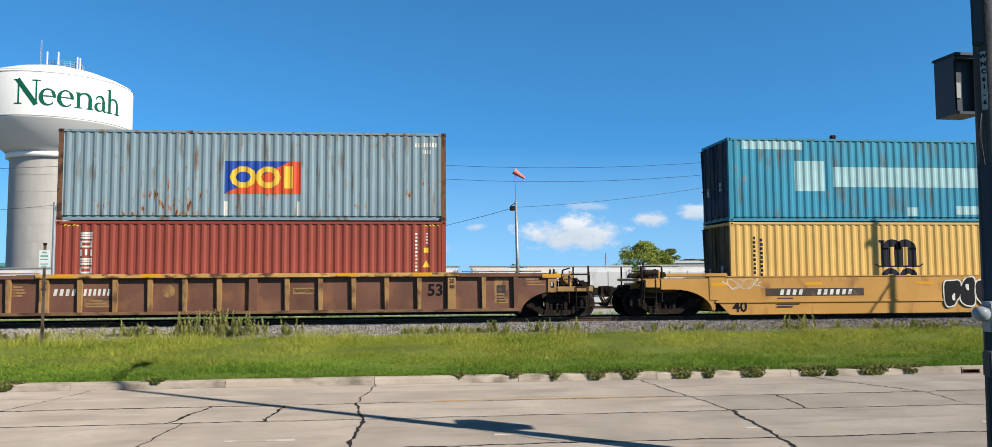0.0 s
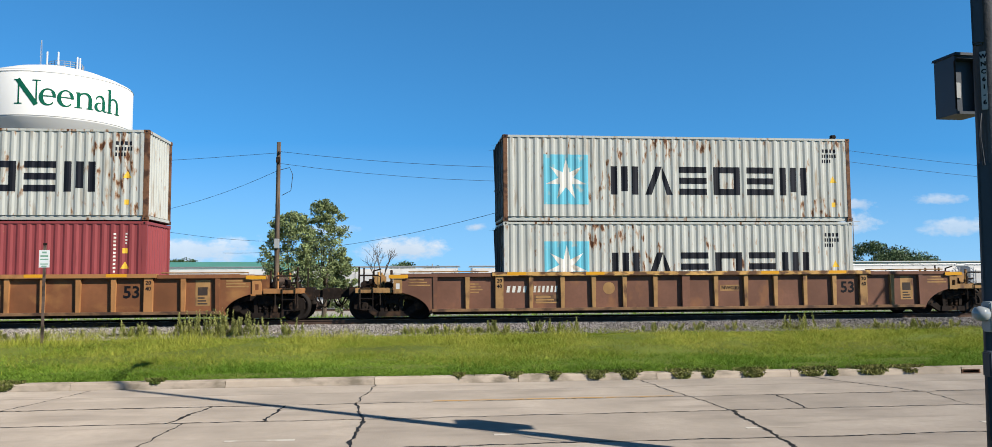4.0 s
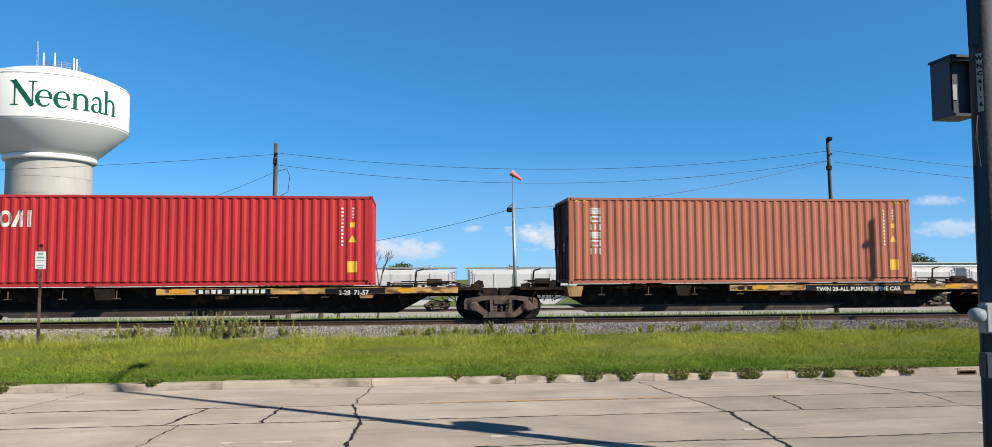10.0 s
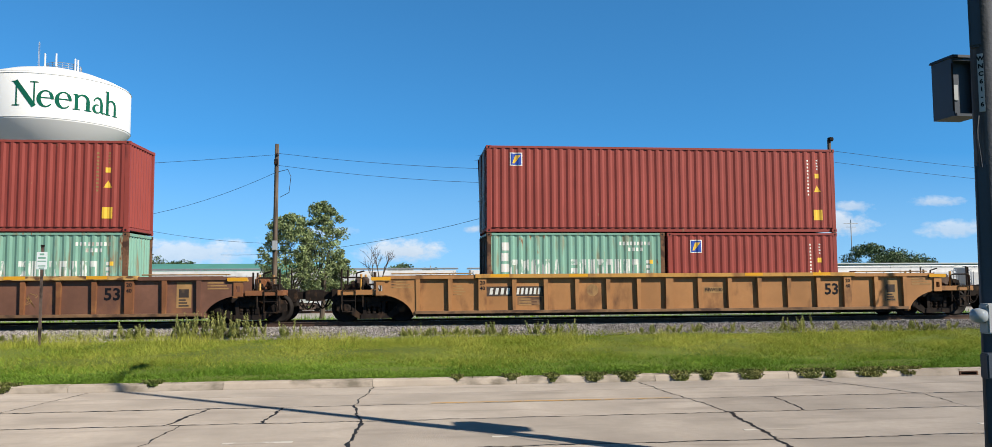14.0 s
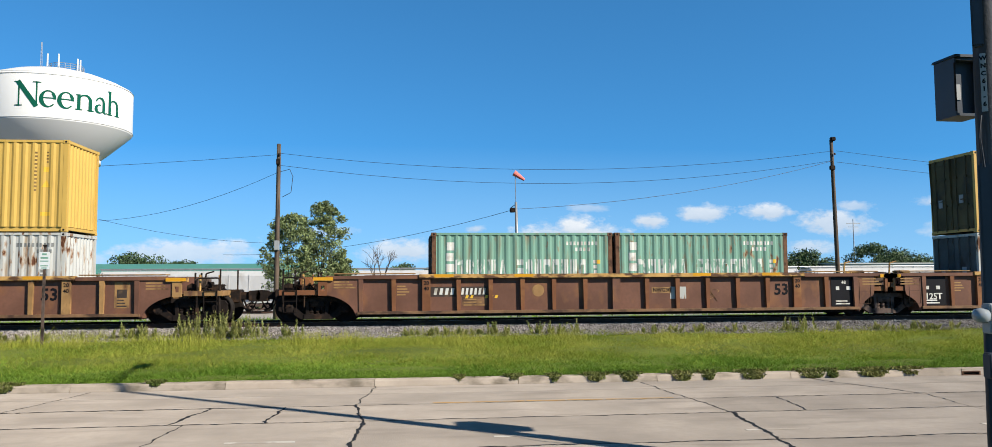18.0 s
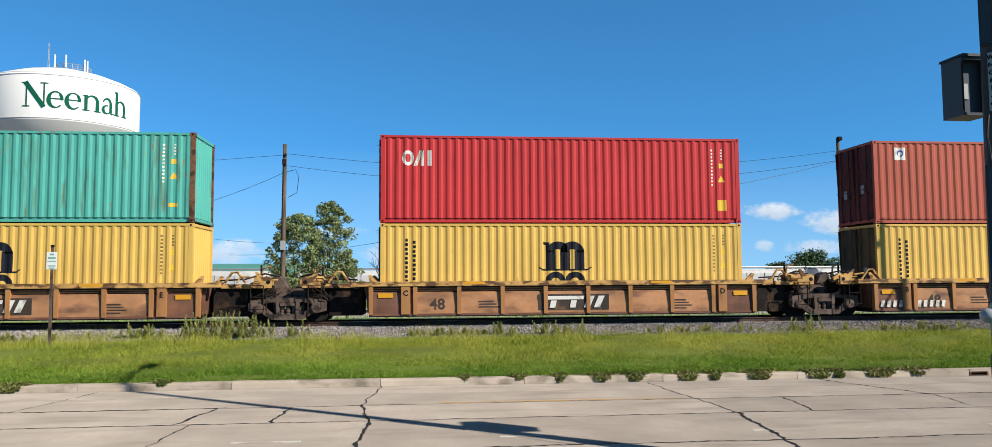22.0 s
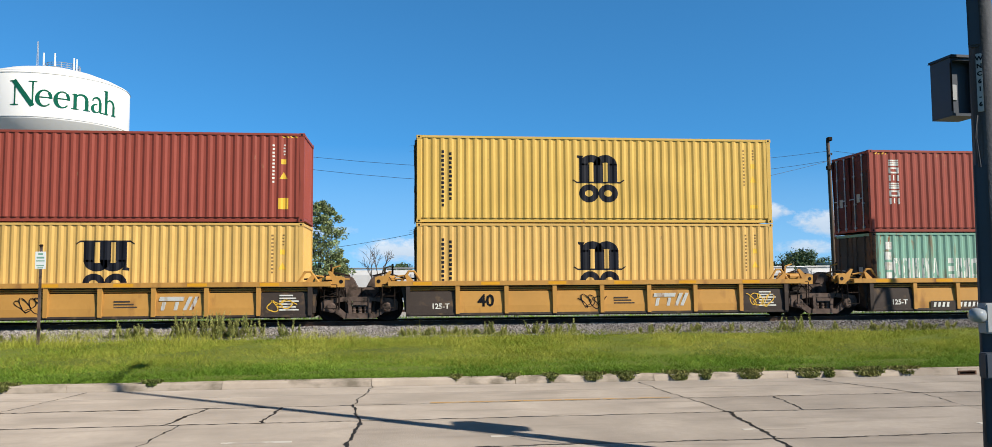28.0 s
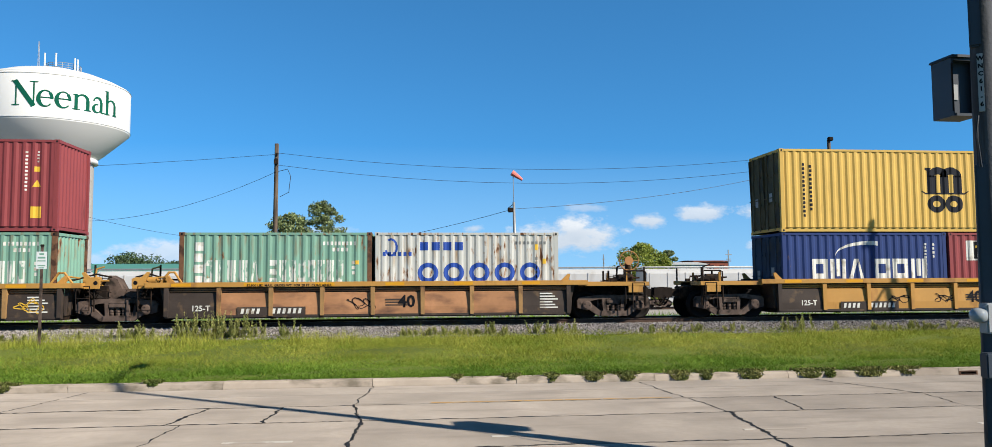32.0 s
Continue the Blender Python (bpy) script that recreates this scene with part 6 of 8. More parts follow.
    if seed == 7:
        tank = shaped_lathe([(0.001, 0), (0.12, 0.03), (0.19, 0.12), (0.19, 0.8), (0.12, 0.9), (0.001, 0.93)])
        part("air_tank", tank, CAR_RUST, car, "rusty orange air reservoir", m=pose(1.04, -0.82, 0.6, 0, 90, 0), smooth=True)
        b = bmesh.new()
        rod(b, (6.1, -0.7, 0.55), (7.1, -0.7, 0.55), 0.2, 14)
        part("air_tank", b, ROOF_TEAL, car, "green air reservoir")
    b = bmesh.new()
    for k in range(7):
        rod(b, (-5 + 1.6 * k, -1.25, deck - 0.3), (-5 + 1.6 * k, -1.25, deck - 0.05), 0.02, 5)
        rod(b, (-5 + 1.6 * k - 0.12, -1.25, deck - 0.3), (-5 + 1.6 * k + 0.12, -1.25, deck - 0.3), 0.018, 5)
    part("tie_down", b, TRUCK_STEEL, car)
    riding(car, s, 0)
    return car


# ---- stencils on the cars ----
def reporting(car, x, z, n1, n2, mat, y, w=0.15, h=0.2, ground=None):
    total = (n1 + n2 + 2) * w
    if ground:
        plate(car, [rect(x - 0.1, x + total + 0.1, z - 0.08, z + h + 0.08)], ground, y + 0.003, "name_plate")
    slant_bars(car, x, z, n1, mat, y, w, h)
    slant_bars(car, x + (n1 + 2) * w, z, n2, mat, y, w, h)


def slant_bars(car, x, z, n, mat, y, w, h):
    polys = []
    for i in range(n):
        a = x + i * w
        polys.append([(a, z), (a + w * 0.55, z), (a + w * 0.75, z + h), (a + w * 0.2, z + h)])
    plate(car, polys, mat, y, "code_lettering", "slanted lettering bars")


def tape(car, xs, z, y):
    for x in xs:
        plate(car, [rect(x, x + 0.62, z, z + 0.1)], ORANGE_DECAL, y, "reflective_tape", "orange reflective tape")


def fine_print(car, x, z, mat, y, rows=4, w=0.5):
    plate(car, [rect(x, x + w * (0.7 + 0.3 * ((i * 7) % 3) / 2), z - i * 0.09, z - i * 0.09 + 0.045) for i in range(rows)], mat, y, "small_print")


def numbers_rib(seed, graffiti=None, mat=WHITE_DECAL, fig=BLACK_DECAL):
    def put(car):
        if seed > 4:
            plate(car, [rect(-6.12, -5.22, 0.68, 1.0), rect(-5.18, -4.22, 0.68, 1.0)], DARK_PANEL, -1.3875, "name_plate")
        slant_bars(car, -6.02, 0.74, 4, mat, -1.389, 0.18, 0.21)
        slant_bars(car, -5.13, 0.74, 6, mat, -1.389, 0.14, 0.21)
        plate(car, [rect(-5.1, -4.3, 0.4, 0.66)], CAR_SILL, -1.3885, "stencil_plate")
        fine_print(car, -5.05, 0.56, CAR_TAN, -1.391, 3, 0.7)
        letter_on(car, "53", 5.73, 0.82, 0.52, fig, -1.391)
        plate(car, [rect(1.22, 1.9, 0.74, 0.94)], CAR_TAN, -1.389, "stencil_plate")
        letter_on(car, "NWG30", 1.56, 0.84, 0.17, BLACK_DECAL, -1.392)
        plate(car, [arc_band(-2.6, 0.86, 0.2, 0.2, 0.2, 0, 360, 16)[i] for i in range(16)], CAR_TAN, -1.389, "round_stencil")
        fine_print(car, -7.2, 1.0, CAR_TAN, -1.389, 4, 0.4)
        plate(car, [rect(7.65, 8.1, 0.4, 1.2)], CAR_TAN, -1.388, "stencil_plate")
        plate(car, [rect(7.72, 8.02, 0.72, 0.98)], DARK_PANEL, -1.391, "stencil_plate")
        fine_print(car, 7.72, 0.62, DARK_PANEL, -1.391, 3, 0.3)
        tape(car, (-6.0, -3.4, 2.6, 5.0), 1.305, -1.543)
        tape(car, (-9.83, 9.21), 1.225, -1.533)
        fine_print(car, -9.2, 1.15, CAR_TAN, -1.465, 3, 0.7)
        fine_print(car, 8.6, 1.15, CAR_TAN, -1.465, 3, 0.7)
        if graffiti:
            graffiti(car)
    return put


def slant_logo(car, x0, x1, z0, z1, mat, y):
    """A row of slanted plain bars under a level one."""
    w, h = (x1 - x0) / 3, z1 - z0
    lean = h * 0.22
    polys = []
    polys.append([(x0 + lean * 0.7, z1 - h * 0.3), (x0 + w * 1.9 + lean * 0.7, z1 - h * 0.3), (x0 + w * 1.9 + lean, z1), (x0 + lean, z1)])
    for a in (x0, x0 + w):
        polys.append([(a + w * 0.3, z0), (a + w * 0.58, z0), (a + w * 0.58 + lean * 0.62, z1 - h * 0.38), (a + w * 0.3 + lean * 0.62, z1 - h * 0.38)])
    a = x0 + 2 * w
    for k in (0.0, 0.5):
        polys.append([(a + w * k, z0), (a + w * (k + 0.3), z0), (a + w * (k + 0.3) + lean * 2, z1), (a + w * k + lean * 2, z1)])
    for p in polys:
        plate(car, [p], mat, y, "lettering_shape")


def numbers_wide(code=False, logo=True):
    def put(car):
        if code:
            reporting(car, -6.2, 0.34, 4, 5, WHITE_DECAL, -1.505, 0.22, 0.22)
        letter_on(car, "48", -4.23, 0.55, 0.5, DARK_PANEL, -1.474)
        if logo:
            plate(car, [rect(-0.95, 1.4, 0.34, 0.86)], DARK_PANEL, -1.478, "name_plate")
            slant_logo(car, -0.78, 1.22, 0.42, 0.80, WHITE_DECAL, -1.504)
        plate(car, [rect(-6.12, -5.65, 0.78, 0.93), rect(5.65, 6.12, 0.78, 0.93)], ORANGE_DECAL, -1.478, "reflective_tape")
        plate(car, [rect(x, x + 0.7, 1.2, 1.28) for x in (-3.4, 2.8)], ORANGE_DECAL, -1.563, "reflective_tape")
        fine_print(car, -2.9, 0.62, DARK_PANEL, -1.474, 3, 0.7)
        fine_print(car, 3.6, 0.62, DARK_PANEL, -1.474, 4, 0.6)
    return put


def numbers_forty(code=False, logo=False, seed=1, loops=2, size_x=-3.97):
    def put(car):
        letter_on(car, "125-T", -5.32, 0.48, 0.24, WHITE_DECAL, -1.474)
        letter_on(car, "40", size_x + 0.13, 0.64, 0.54, BLACK_DECAL, -1.478)
        if size_x > 0.9:
            letter_on(car, "52,900 LBS. MAX. GROSS WT. FOR 20 FT. CONTAINER", -2.6, 1.19, 0.11, BLACK_DECAL, -1.566)
        if code:
            plate(car, [rect(-4.2, -2.1, 0.26, 0.52)], DARK_PANEL, -1.503, "name_plate")
            reporting(car, -4.1, 0.31, 4, 6, WHITE_DECAL, -1.506, 0.16, 0.16)
        if logo:
            slant_logo(car, 1.68, 2.85, 0.44, 0.86, OFF_WHITE, -1.478)
        fine_print(car, 5.4, 0.85, WHITE_DECAL, -1.474, 6, 0.6)
        fine_print(car, 0.4, 0.7, DARK_PANEL, -1.474, 3, 0.7)
        plate(car, [rect(-6.2 + 1.1 * k, -5.6 + 1.1 * k, 1.17, 1.27) for k in range(0, 12, 2)], ORANGE_DECAL, -1.563, "reflective_tape")
        for k in range(loops):
            x = (-2.6, 3.7, -0.9, 4.9)[(seed + k) % 4]
            scrawl(car, x, x + 1.1, 0.36, 0.86, (BLACK_DECAL, LOGO_BLUE, BLACK_DECAL, YELLOW_DECAL)[(seed + k) % 4], -1.4745, seed * 11 + k, 3, 0.03)
    return put


def numbers_yellow(car):
    plate(car, [rect(-5.0, -1.5, 0.76, 1.02)], DARK_PANEL, -1.484, "name_plate")
    reporting(car, -4.5, 0.8, 4, 6, WHITE_DECAL, -1.488, 0.22, 0.18)
    letter_on(car, "40", -5.9, 0.4, 0.5, BLACK_DECAL, -1.47)
    tape(car, (-6.9, -3.6, 0.4, 4.2), 1.12, -1.484)
    fine_print(car, -4.6, 0.66, DARK_PANEL, -1.484, 4, 0.8)
    scrawl(car, -6.6, -4.9, 1.0, 1.35, WHITE_DECAL, -1.485, 3, 5, 0.02)
    bubbles(car, 1.4, 3.2, 0.34, 1.36, BLACK_DECAL, WHITE_DECAL, -1.506, 9, 3)


def numbers_rust(car):
    tan = surf("tan_spray_paint", (0.55, 0.41, 0.25), 0.6, var=0.1, bump=0)
    bubbles(car, -4.6, -1.6, 0.32, 1.28, tan, BLACK_DECAL, -1.506, 21, 4)
    bubbles(car, 4.7, 7.2, 0.3, 1.32, tan, BLACK_DECAL, -1.506, 33, 4)
    reporting(car, -4.4, 0.7, 4, 6, CAR_TAN, -1.53, 0.25, 0.28)
    plate(car, [rect(1.8, 4.5, 0.5, 1.0)], DARK_PANEL, -1.485, "name_plate")
    slant_logo(car, 2.05, 4.3, 0.55, 0.95, CAR_TAN, -1.488)
    letter_on(car, "PITHON919", -1.0, 1.06, 0.31, WHITE_DECAL, -1.486)
    scrawl(car, -9.2, -6.6, 0.7, 1.15, tan, -1.486, 5, 6, 0.04)
    scrawl(car, -6.2, -5.0, 0.35, 1.1, BLACK_DECAL, -1.486, 8, 3, 0.025)
    scrawl(car, -7.6, -4.6, 1.15, 1.33, BLACK_DECAL, -1.486, 12, 8, 0.02)
    tape(car, (-9.8, -2.3, 0.7, 3.2), 1.05, -1.486)
    tape(car, (0.7, -2.2), 0.78, -1.51)
    fine_print(car, 7.6, 1.2, DARK_PANEL, -1.485, 3, 1.2)


CHALKY = surf("chalky_spray_line", (0.60, 0.52, 0.45), 0.7, var=0.2, bump=0)


def outline_on(car, ch, x, z, size, mat, y):
    """One sprayed outline letter."""
    cu = bpy.data.curves.new("graffiti", "FONT")
    cu.body, cu.size, cu.fill_mode, cu.bevel_depth, cu.bevel_resolution, cu.resolution_u, cu.align_x, cu.offset = ch, size, "NONE", 0.021, 0, 3, "CENTER", 0.085
    ob = bpy.data.objects.new("graffiti", cu)
    me = bpy.data.meshes.new_from_object(ob)
    bpy.data.objects.remove(ob)
    me.transform(Matrix.Rotation(math.pi / 2, 4, "X"))
    me.transform(Matrix.Diagonal((1.2, 1, 1, 1)))
    place("graffiti", me, mat, car, pose(x, y, z), "white sprayed outline letter")


def loops_white(car):
    for k in range(9):
        x = -1.2 + k * 1.0
        outline_on(car, "SAKEHYSTE"[k], x + 0.52, 0.36, 1.08, CHALKY, -1.40)


def colour_fill(car):
    a = surf("pale_pink_spray_paint", (0.52, 0.41, 0.33), 0.6, var=0.25, scale=3, bump=0)
    b = surf("light_blue_spray_paint", (0.20, 0.40, 0.48), 0.6, var=0.35, scale=3, bump=0)
    d = surf("thin_brown_spray_line", (0.16, 0.10, 0.08), 0.6, bump=0)
    e = surf("thin_rose_spray_line", (0.40, 0.16, 0.15), 0.6, bump=0)
    f = surf("magenta_spray_mist", (0.42, 0.20, 0.30), 0.6, var=0.3, scale=3, bump=0)
    for k in range(7):
        x = -4.09 + k * 1.0425
        m = a if k < 3 else b
        plate(car, [rect(x, x + 0.90, 0.24, 1.22)], m, -1.388, "graffiti", "pale spray-paint fill over the whole panel")
        for j in range(3):
            cx, cz, rx, rz = ((x + 0.28, 0.82, 0.22, 0.30), (x + 0.66, 0.62, 0.20, 0.34), (x + 0.40, 0.40, 0.30, 0.12))[j]
            for mat, grow, dy in ((d if k < 3 else (f if j == 1 else e), 0.03, 0.391), ((a if j != 2 else m) if k % 2 else m, 0.0, 0.394)):
                rng = random.Random(k * 5 + j)
                plate(car, [blob(cx, cz, rx, rz, rng, grow)], mat, -1.0 - dy - 0.006 * j, "graffiti", "outlined spray-paint shape")
    scrawl(car, -7.1, -6.6, 0.35, 1.1, OFF_WHITE, -1.392, 71, 2, 0.04)
    scrawl(car, 3.3, 4.1, 0.4, 0.7, OFF_WHITE, -1.392, 72, 3, 0.035)


def few_tags(car):
    scrawl(car, -1.6, -1.1, 0.4, 1.0, OFF_WHITE, -1.392, 81, 2, 0.018)
    scrawl(car, -0.3, 0.3, 0.4, 1.0, OFF_WHITE, -1.392, 82, 2, 0.018)
    scrawl(car, 2.4, 3.9, 0.7, 1.0, CAR_TAN, -1.392, 83, 4, 0.03)
    scrawl(car, -4.0, -2.4, 0.95, 1.15, OFF_WHITE, -1.392, 84, 5, 0.02)


def teal_fill(car):
    b = surf("grey_green_spray_paint", (0.22, 0.26, 0.24), 0.6, var=0.3, bump=0)
    for k in range(2):
        x = -1.65 + k * 1.045
        plate(car, [rect(x, x + 0.82, 0.25, 0.95)], b, -1.389, "graffiti", "grey-green spray-paint fill")
        scrawl(car, x + 0.05, x + 0.75, 0.3, 0.95, OFF_WHITE, -1.392, 90 + k, 2, 0.03)
    scrawl(car, -9.3, -8.5, 0.8, 1.05, OFF_WHITE, -1.47, 95, 4, 0.02)


def joined_panel(sides):
    def put(car):
        for m in sides:
            plate(car, [rect(min(m * 7.5, m * 8.4), max(m * 7.5, m * 8.4), 0.24, 1.24)], BLACK_DECAL, -1.40, "weight_panel", "black panel with white figures")
            letter_on(car, "125T" if m < 0 else "48", m * 7.95, 0.55 if m < 0 else 1.05, 0.3 if m < 0 else 0.16, WHITE_DECAL, -1.404)
            plate(car, [rect(m * 7.95 - 0.28, m * 7.95 - 0.16, 0.8, 0.92), rect(m * 7.95 + 0.1, m * 7.95 + 0.24, 0.8, 0.92)], WHITE_DECAL, -1.404, "small_print")
            fine_print(car, m * 7.95 - 0.3, 0.4, WHITE_DECAL, -1.404, 2, 0.6)
        reporting(car, -5.0 if -1 not in sides else -4.0, 0.62, 2, 3, YELLOW_DECAL, -1.389, 0.16, 0.1)
        if len(sides) == 2:
            slant_logo(car, 0.85, 1.85, 0.6, 0.92, LOGO_RED, -1.39)
        x = -2.85 if len(sides) == 2 else 1.85
        plate(car, [rect(x, x + 0.55, 0.55, 0.95)], LIGHT_GREY, -1.389, "stencil_plate")
        scrawl(car, 3.0, 3.6, 0.35, 0.95, CAR_TAN, -1.392, 101, 2, 0.02)
    return put


BROWN = (CAR_BROWN, CHORD_YELLOW, CAR_TAN, CAR_TAN)
EARTH = (CAR_RUST, CAR_ORANGE, CAR_ORANGE, CAR_TAN)
ORANGE = (CAR_ORANGE, CAR_YELLOW, CAR_ORANGE, CAR_TAN)
DUSK = (CAR_BROWN, CHORD_YELLOW, CAR_RUST, CAR_TAN)
GOLD = (CAR_YELLOW, CAR_YELLOW, CAR_YELLOW, CAR_YELLOW)
WIDE = (CAR_BROWN, CHORD_YELLOW, CAR_ORANGE, CAR_CLAY)
FORTY = (DARK_PANEL, CAR_YELLOW, CAR_YELLOW, CAR_YELLOW)
FORTY_OLD = (DARK_PANEL, CAR_YELLOW, CAR_TAN, CAR_CLAY)


def pair(s, lower, upper):
    """The load of one well: lower is one forty-foot or two twenty-foot containers."""
    z = 0.30
    if len(lower) == 2:
        for k, (mat, marks, label) in enumerate(lower):
            container(s + (-1 if k == 0 else 1) * 3.066, z, L20, STD, mat, marks, label, RUST_POST if mat in (CHINA_GREEN,) else None)
        z += STD
    else:
        mat, marks, label = lower[0]
        container(s, z, L40, HC, mat, marks, label)
        z += HC
    if upper:
        mat, marks, label = upper
        container(s, z + 0.02, L40, HC, mat, marks, label, RUST_POST if mat in (SLATE, RUSTY_GREY, LIGHT_GREY, TEAL) else None)


def named(mat, marks, colour, what="", long=True, where="in a well car"):
    return (mat, marks, f"{colour} {'forty' if long else 'twenty'}-foot container{what} {where}")


def winch():
    b = bmesh.new()
    rod(b, (0, -0.16, 0), (0, 0.16, 0), 0.21, 18)
    rod(b, (0, -0.24, 0), (0, 0.24, 0), 0.06, 8)
    box(b, -0.3, -0.16, -0.12, 0.12, -0.3, 0.06)
    box(b, 0.5, 0.66, -0.1, 0.1, -0.3, -0.06)
    return b


def build_train():
    J, C = "joined", "coupled"
    msc = lambda m=MSC_YELLOW, w="in a well car": named(m, mark_arches, "yellow", " with dark arched emblem", True, w)
    top = "stacked on another"
    china = named(CHINA_GREEN, mark_green, "weathered sea-green", " with white lettering", False)
    # front of the train first
    well_car(153.9, "smooth", GOLD, (C, 10.2), (C, 10.2), "yellow smooth-sided well car with black and white graffiti", 6.75, numbers_yellow, 1, 8.35)
    pair(153.9, [msc()], named(SKY_BLUE, mark_patches, "cyan-blue", " with pale patches", True, top))
    rib = "brown ribbed well car, dusty yellow posts"
    well_car(132.08, "rib", BROWN, (C, 11.75), (C, 11.77), rib, 8.4, numbers_rib(2), 2)
    pair(132.08, [named(TRITON_RED, lambda c, h, k: mark_vertical(c, h, k, 6), "brick-red", " with white lettering")], named(SLATE, mark_flag, "rust-stained slate-grey", " with flag emblem", True, top))
    well_car(108.58, "rib", BROWN, (C, 11.77), (C, 11.75), rib + " and white graffiti loops", 8.4, numbers_rib(3, loops_white), 3)
    pair(108.58, [named(OXIDE, mark_sign, "dark red", " with blue sign")], named(RUSTY_GREY, mark_double_star, "rust-streaked light grey", " with star emblem", True, top))
    well_car(85.04, "rib", BROWN, (C, 11.75), (C, 11.77), rib, 8.4, numbers_rib(4), 4)
    pair(85.04, [named(LIGHT_GREY, mark_star, "light grey", " with blue star emblem")], named(LIGHT_GREY, mark_star, "light grey", " with blue star emblem", True, top))
    well_car(61.55, "rib", EARTH, (C, 11.77), (C, 11.74), "rust-brown ribbed well car with grey graffiti", 8.4, numbers_rib(5, teal_fill), 5)
    pair(61.55, [named(MAROON, mark_letters, "maroon", " with two white letters")], named(LIGHT_GREY, mark_star, "light grey", " with blue star emblem", True, top))
    well_car(37.98, "smooth", (CAR_RUST, CAR_RUST, CAR_RUST, CAR_RUST), (C, 11.75), (C, 11.8), "rusty smooth-sided well car covered in graffiti", 8.2, numbers_rust, 6)
    pair(37.98, [named(TRITON_TAN, lambda c, h, k: mark_vertical(c, h, k, 6), "faded salmon-brown", " with white lettering")], named(CAI_RED, mark_short, "bright red", " with white block emblem", True, top))
    spine = "low dark spine car with rusty yellow sill"
    spine_car(16.88, (J, 10.55), (C, 9.33), spine, 7, True)
    container(16.88, 1.17, L40, HC, *named(LIGHT_GREY, mark_star, "light grey", " with blue star emblem", True, "on a spine car"), RUST_POST)
    spine_car(-3.89, (J, 8.35), (J, 10.22), spine, 8)
    container(-3.89, 1.17, L40, HC, *named(TRITON_TAN, lambda c, h, k: mark_vertical(c, h, k, 6), "faded salmon-brown", " with white lettering", True, "on a spine car"))
    spine_car(-22.52, (C, 9.45), (J, 10.28), spine, 9)
    container(-22.52, 1.17, L40, HC, *named(CAI_RED, mark_short, "bright red", " with white block emblem", True, "on a spine car"))
    well_car(-43.76, "rib", DUSK, (C, 11.75), (C, 11.77), "brown ribbed well car with pink and blue graffiti", 8.4, numbers_rib(10, colour_fill), 10)
    pair(-43.76, [china, named(COSCO_BLUE, mark_arcs, "strong blue", " with white globe arcs", False)], named(OXIDE, mark_sign_arches, "dark red", " with black arched emblem", True, top))
    well_car(-67.28, "rib", ORANGE, (C, 11.75), (C, 11.77), "weathered orange ribbed well car", 8.4, numbers_rib(11), 11)
    pair(-67.28, [china, named(OXIDE, mark_sign, "dark red", " with blue sign", False)], named(OXIDE, mark_sign, "dark red", " with blue sign", True, top))
    art = "brown ribbed well car of an articulated set"
    well_car(-90.78, "rib", DUSK, (J, 9.85), (C, 11.75), art, 8.4, numbers_rib(12, joined_panel((-1,))), 12)
    pair(-90.78, [named(OFF_WHITE, mark_rings, "rust-spotted white", " with large blue rings", False), china], named(OXIDE, mark_sign_arches, "dark red", " with black arched emblem", True, top))
    well_car(-110.48, "rib", DUSK, (J, 9.58), (J, 9.85), art, 8.4, numbers_rib(13, joined_panel((-1, 1))), 13)
    pair(-110.48, [named(OFF_WHITE, mark_red_rings, "off-white", " with red ring emblem", False), named(COSCO_TEAL, mark_arcs, "strong blue", " with white globe arcs", False)], msc(MSC_YELLOW, top))
    well_car(-129.65, "rib", DUSK, (C, 11.77), (J, 9.58), art, 8.4, numbers_rib(14, joined_panel((1,))), 14)
    pair(-129.65, [china, china], None)
    well_car(-153.2, "rib", BROWN, (C, 11.77), (C, 11.77), rib + " and a few white tags", 8.4, numbers_rib(15, few_tags), 15)
    pair(-153.2, [china, named(OFF_WHITE, mark_red_rings, "off-white", " with red ring emblem", False)], msc(MSC_YELLOW_C, top))
    wide = "rust-brown well car with worn yellow top chord"
    p = well_car(-174.87, "wide", WIDE, (J, 7.97), (C, 9.9), wide, 6.42, numbers_wide(True, False), 16)
    brake_wheel(p, 8.3, 1.95, DARK_PANEL, 0.28)
    part("winch_drum", winch(), CHORD_YELLOW, p, "yellow winch drum", m=pose(7.1, -0.9, 1.66))
    pair(-174.87, [msc(MSC_YELLOW_C)], named(FADED_RED, lambda c, h, k: mark_sign(c, h, k, False), "faded red", " with small white sign", True, top))
    well_car(-191.87, "wide", WIDE, (J, 9.02), (J, 9.03), wide, 6.42, numbers_wide(), 17)
    pair(-191.87, [msc(MSC_YELLOW_C)], named(CAI_RED, mark_short, "bright red", " with white block emblem", True, top))
    well_car(-209.92, "wide", WIDE, (J, 9.06), (J, 9.03), wide, 6.42, numbers_wide(), 18)
    pair(-209.92, [msc(MSC_YELLOW_C)], named(TEAL, mark_banner, "teal-green", " with white vertical banner", True, top))
    well_car(-228.05, "wide", WIDE, (J, 8.95), (J, 9.07), wide, 6.42, numbers_wide(), 19)
    pair(-228.05, [named(MAROON, mark_beam, "maroon", " with beam sign")], msc(MSC_YELLOW, top))
    t = well_car(-244.92, "wide", WIDE, (C, 10.05), (J, 7.92), wide, 6.42, numbers_wide(True, False), 20)
    brake_wheel(t, -8.6, 1.7, DARK_PANEL, 0.22)
    pair(-244.92, [msc(MSC_YELLOW_B)], msc(MSC_YELLOW, top))
    forty = "yellow well car with black end panels and graffiti"
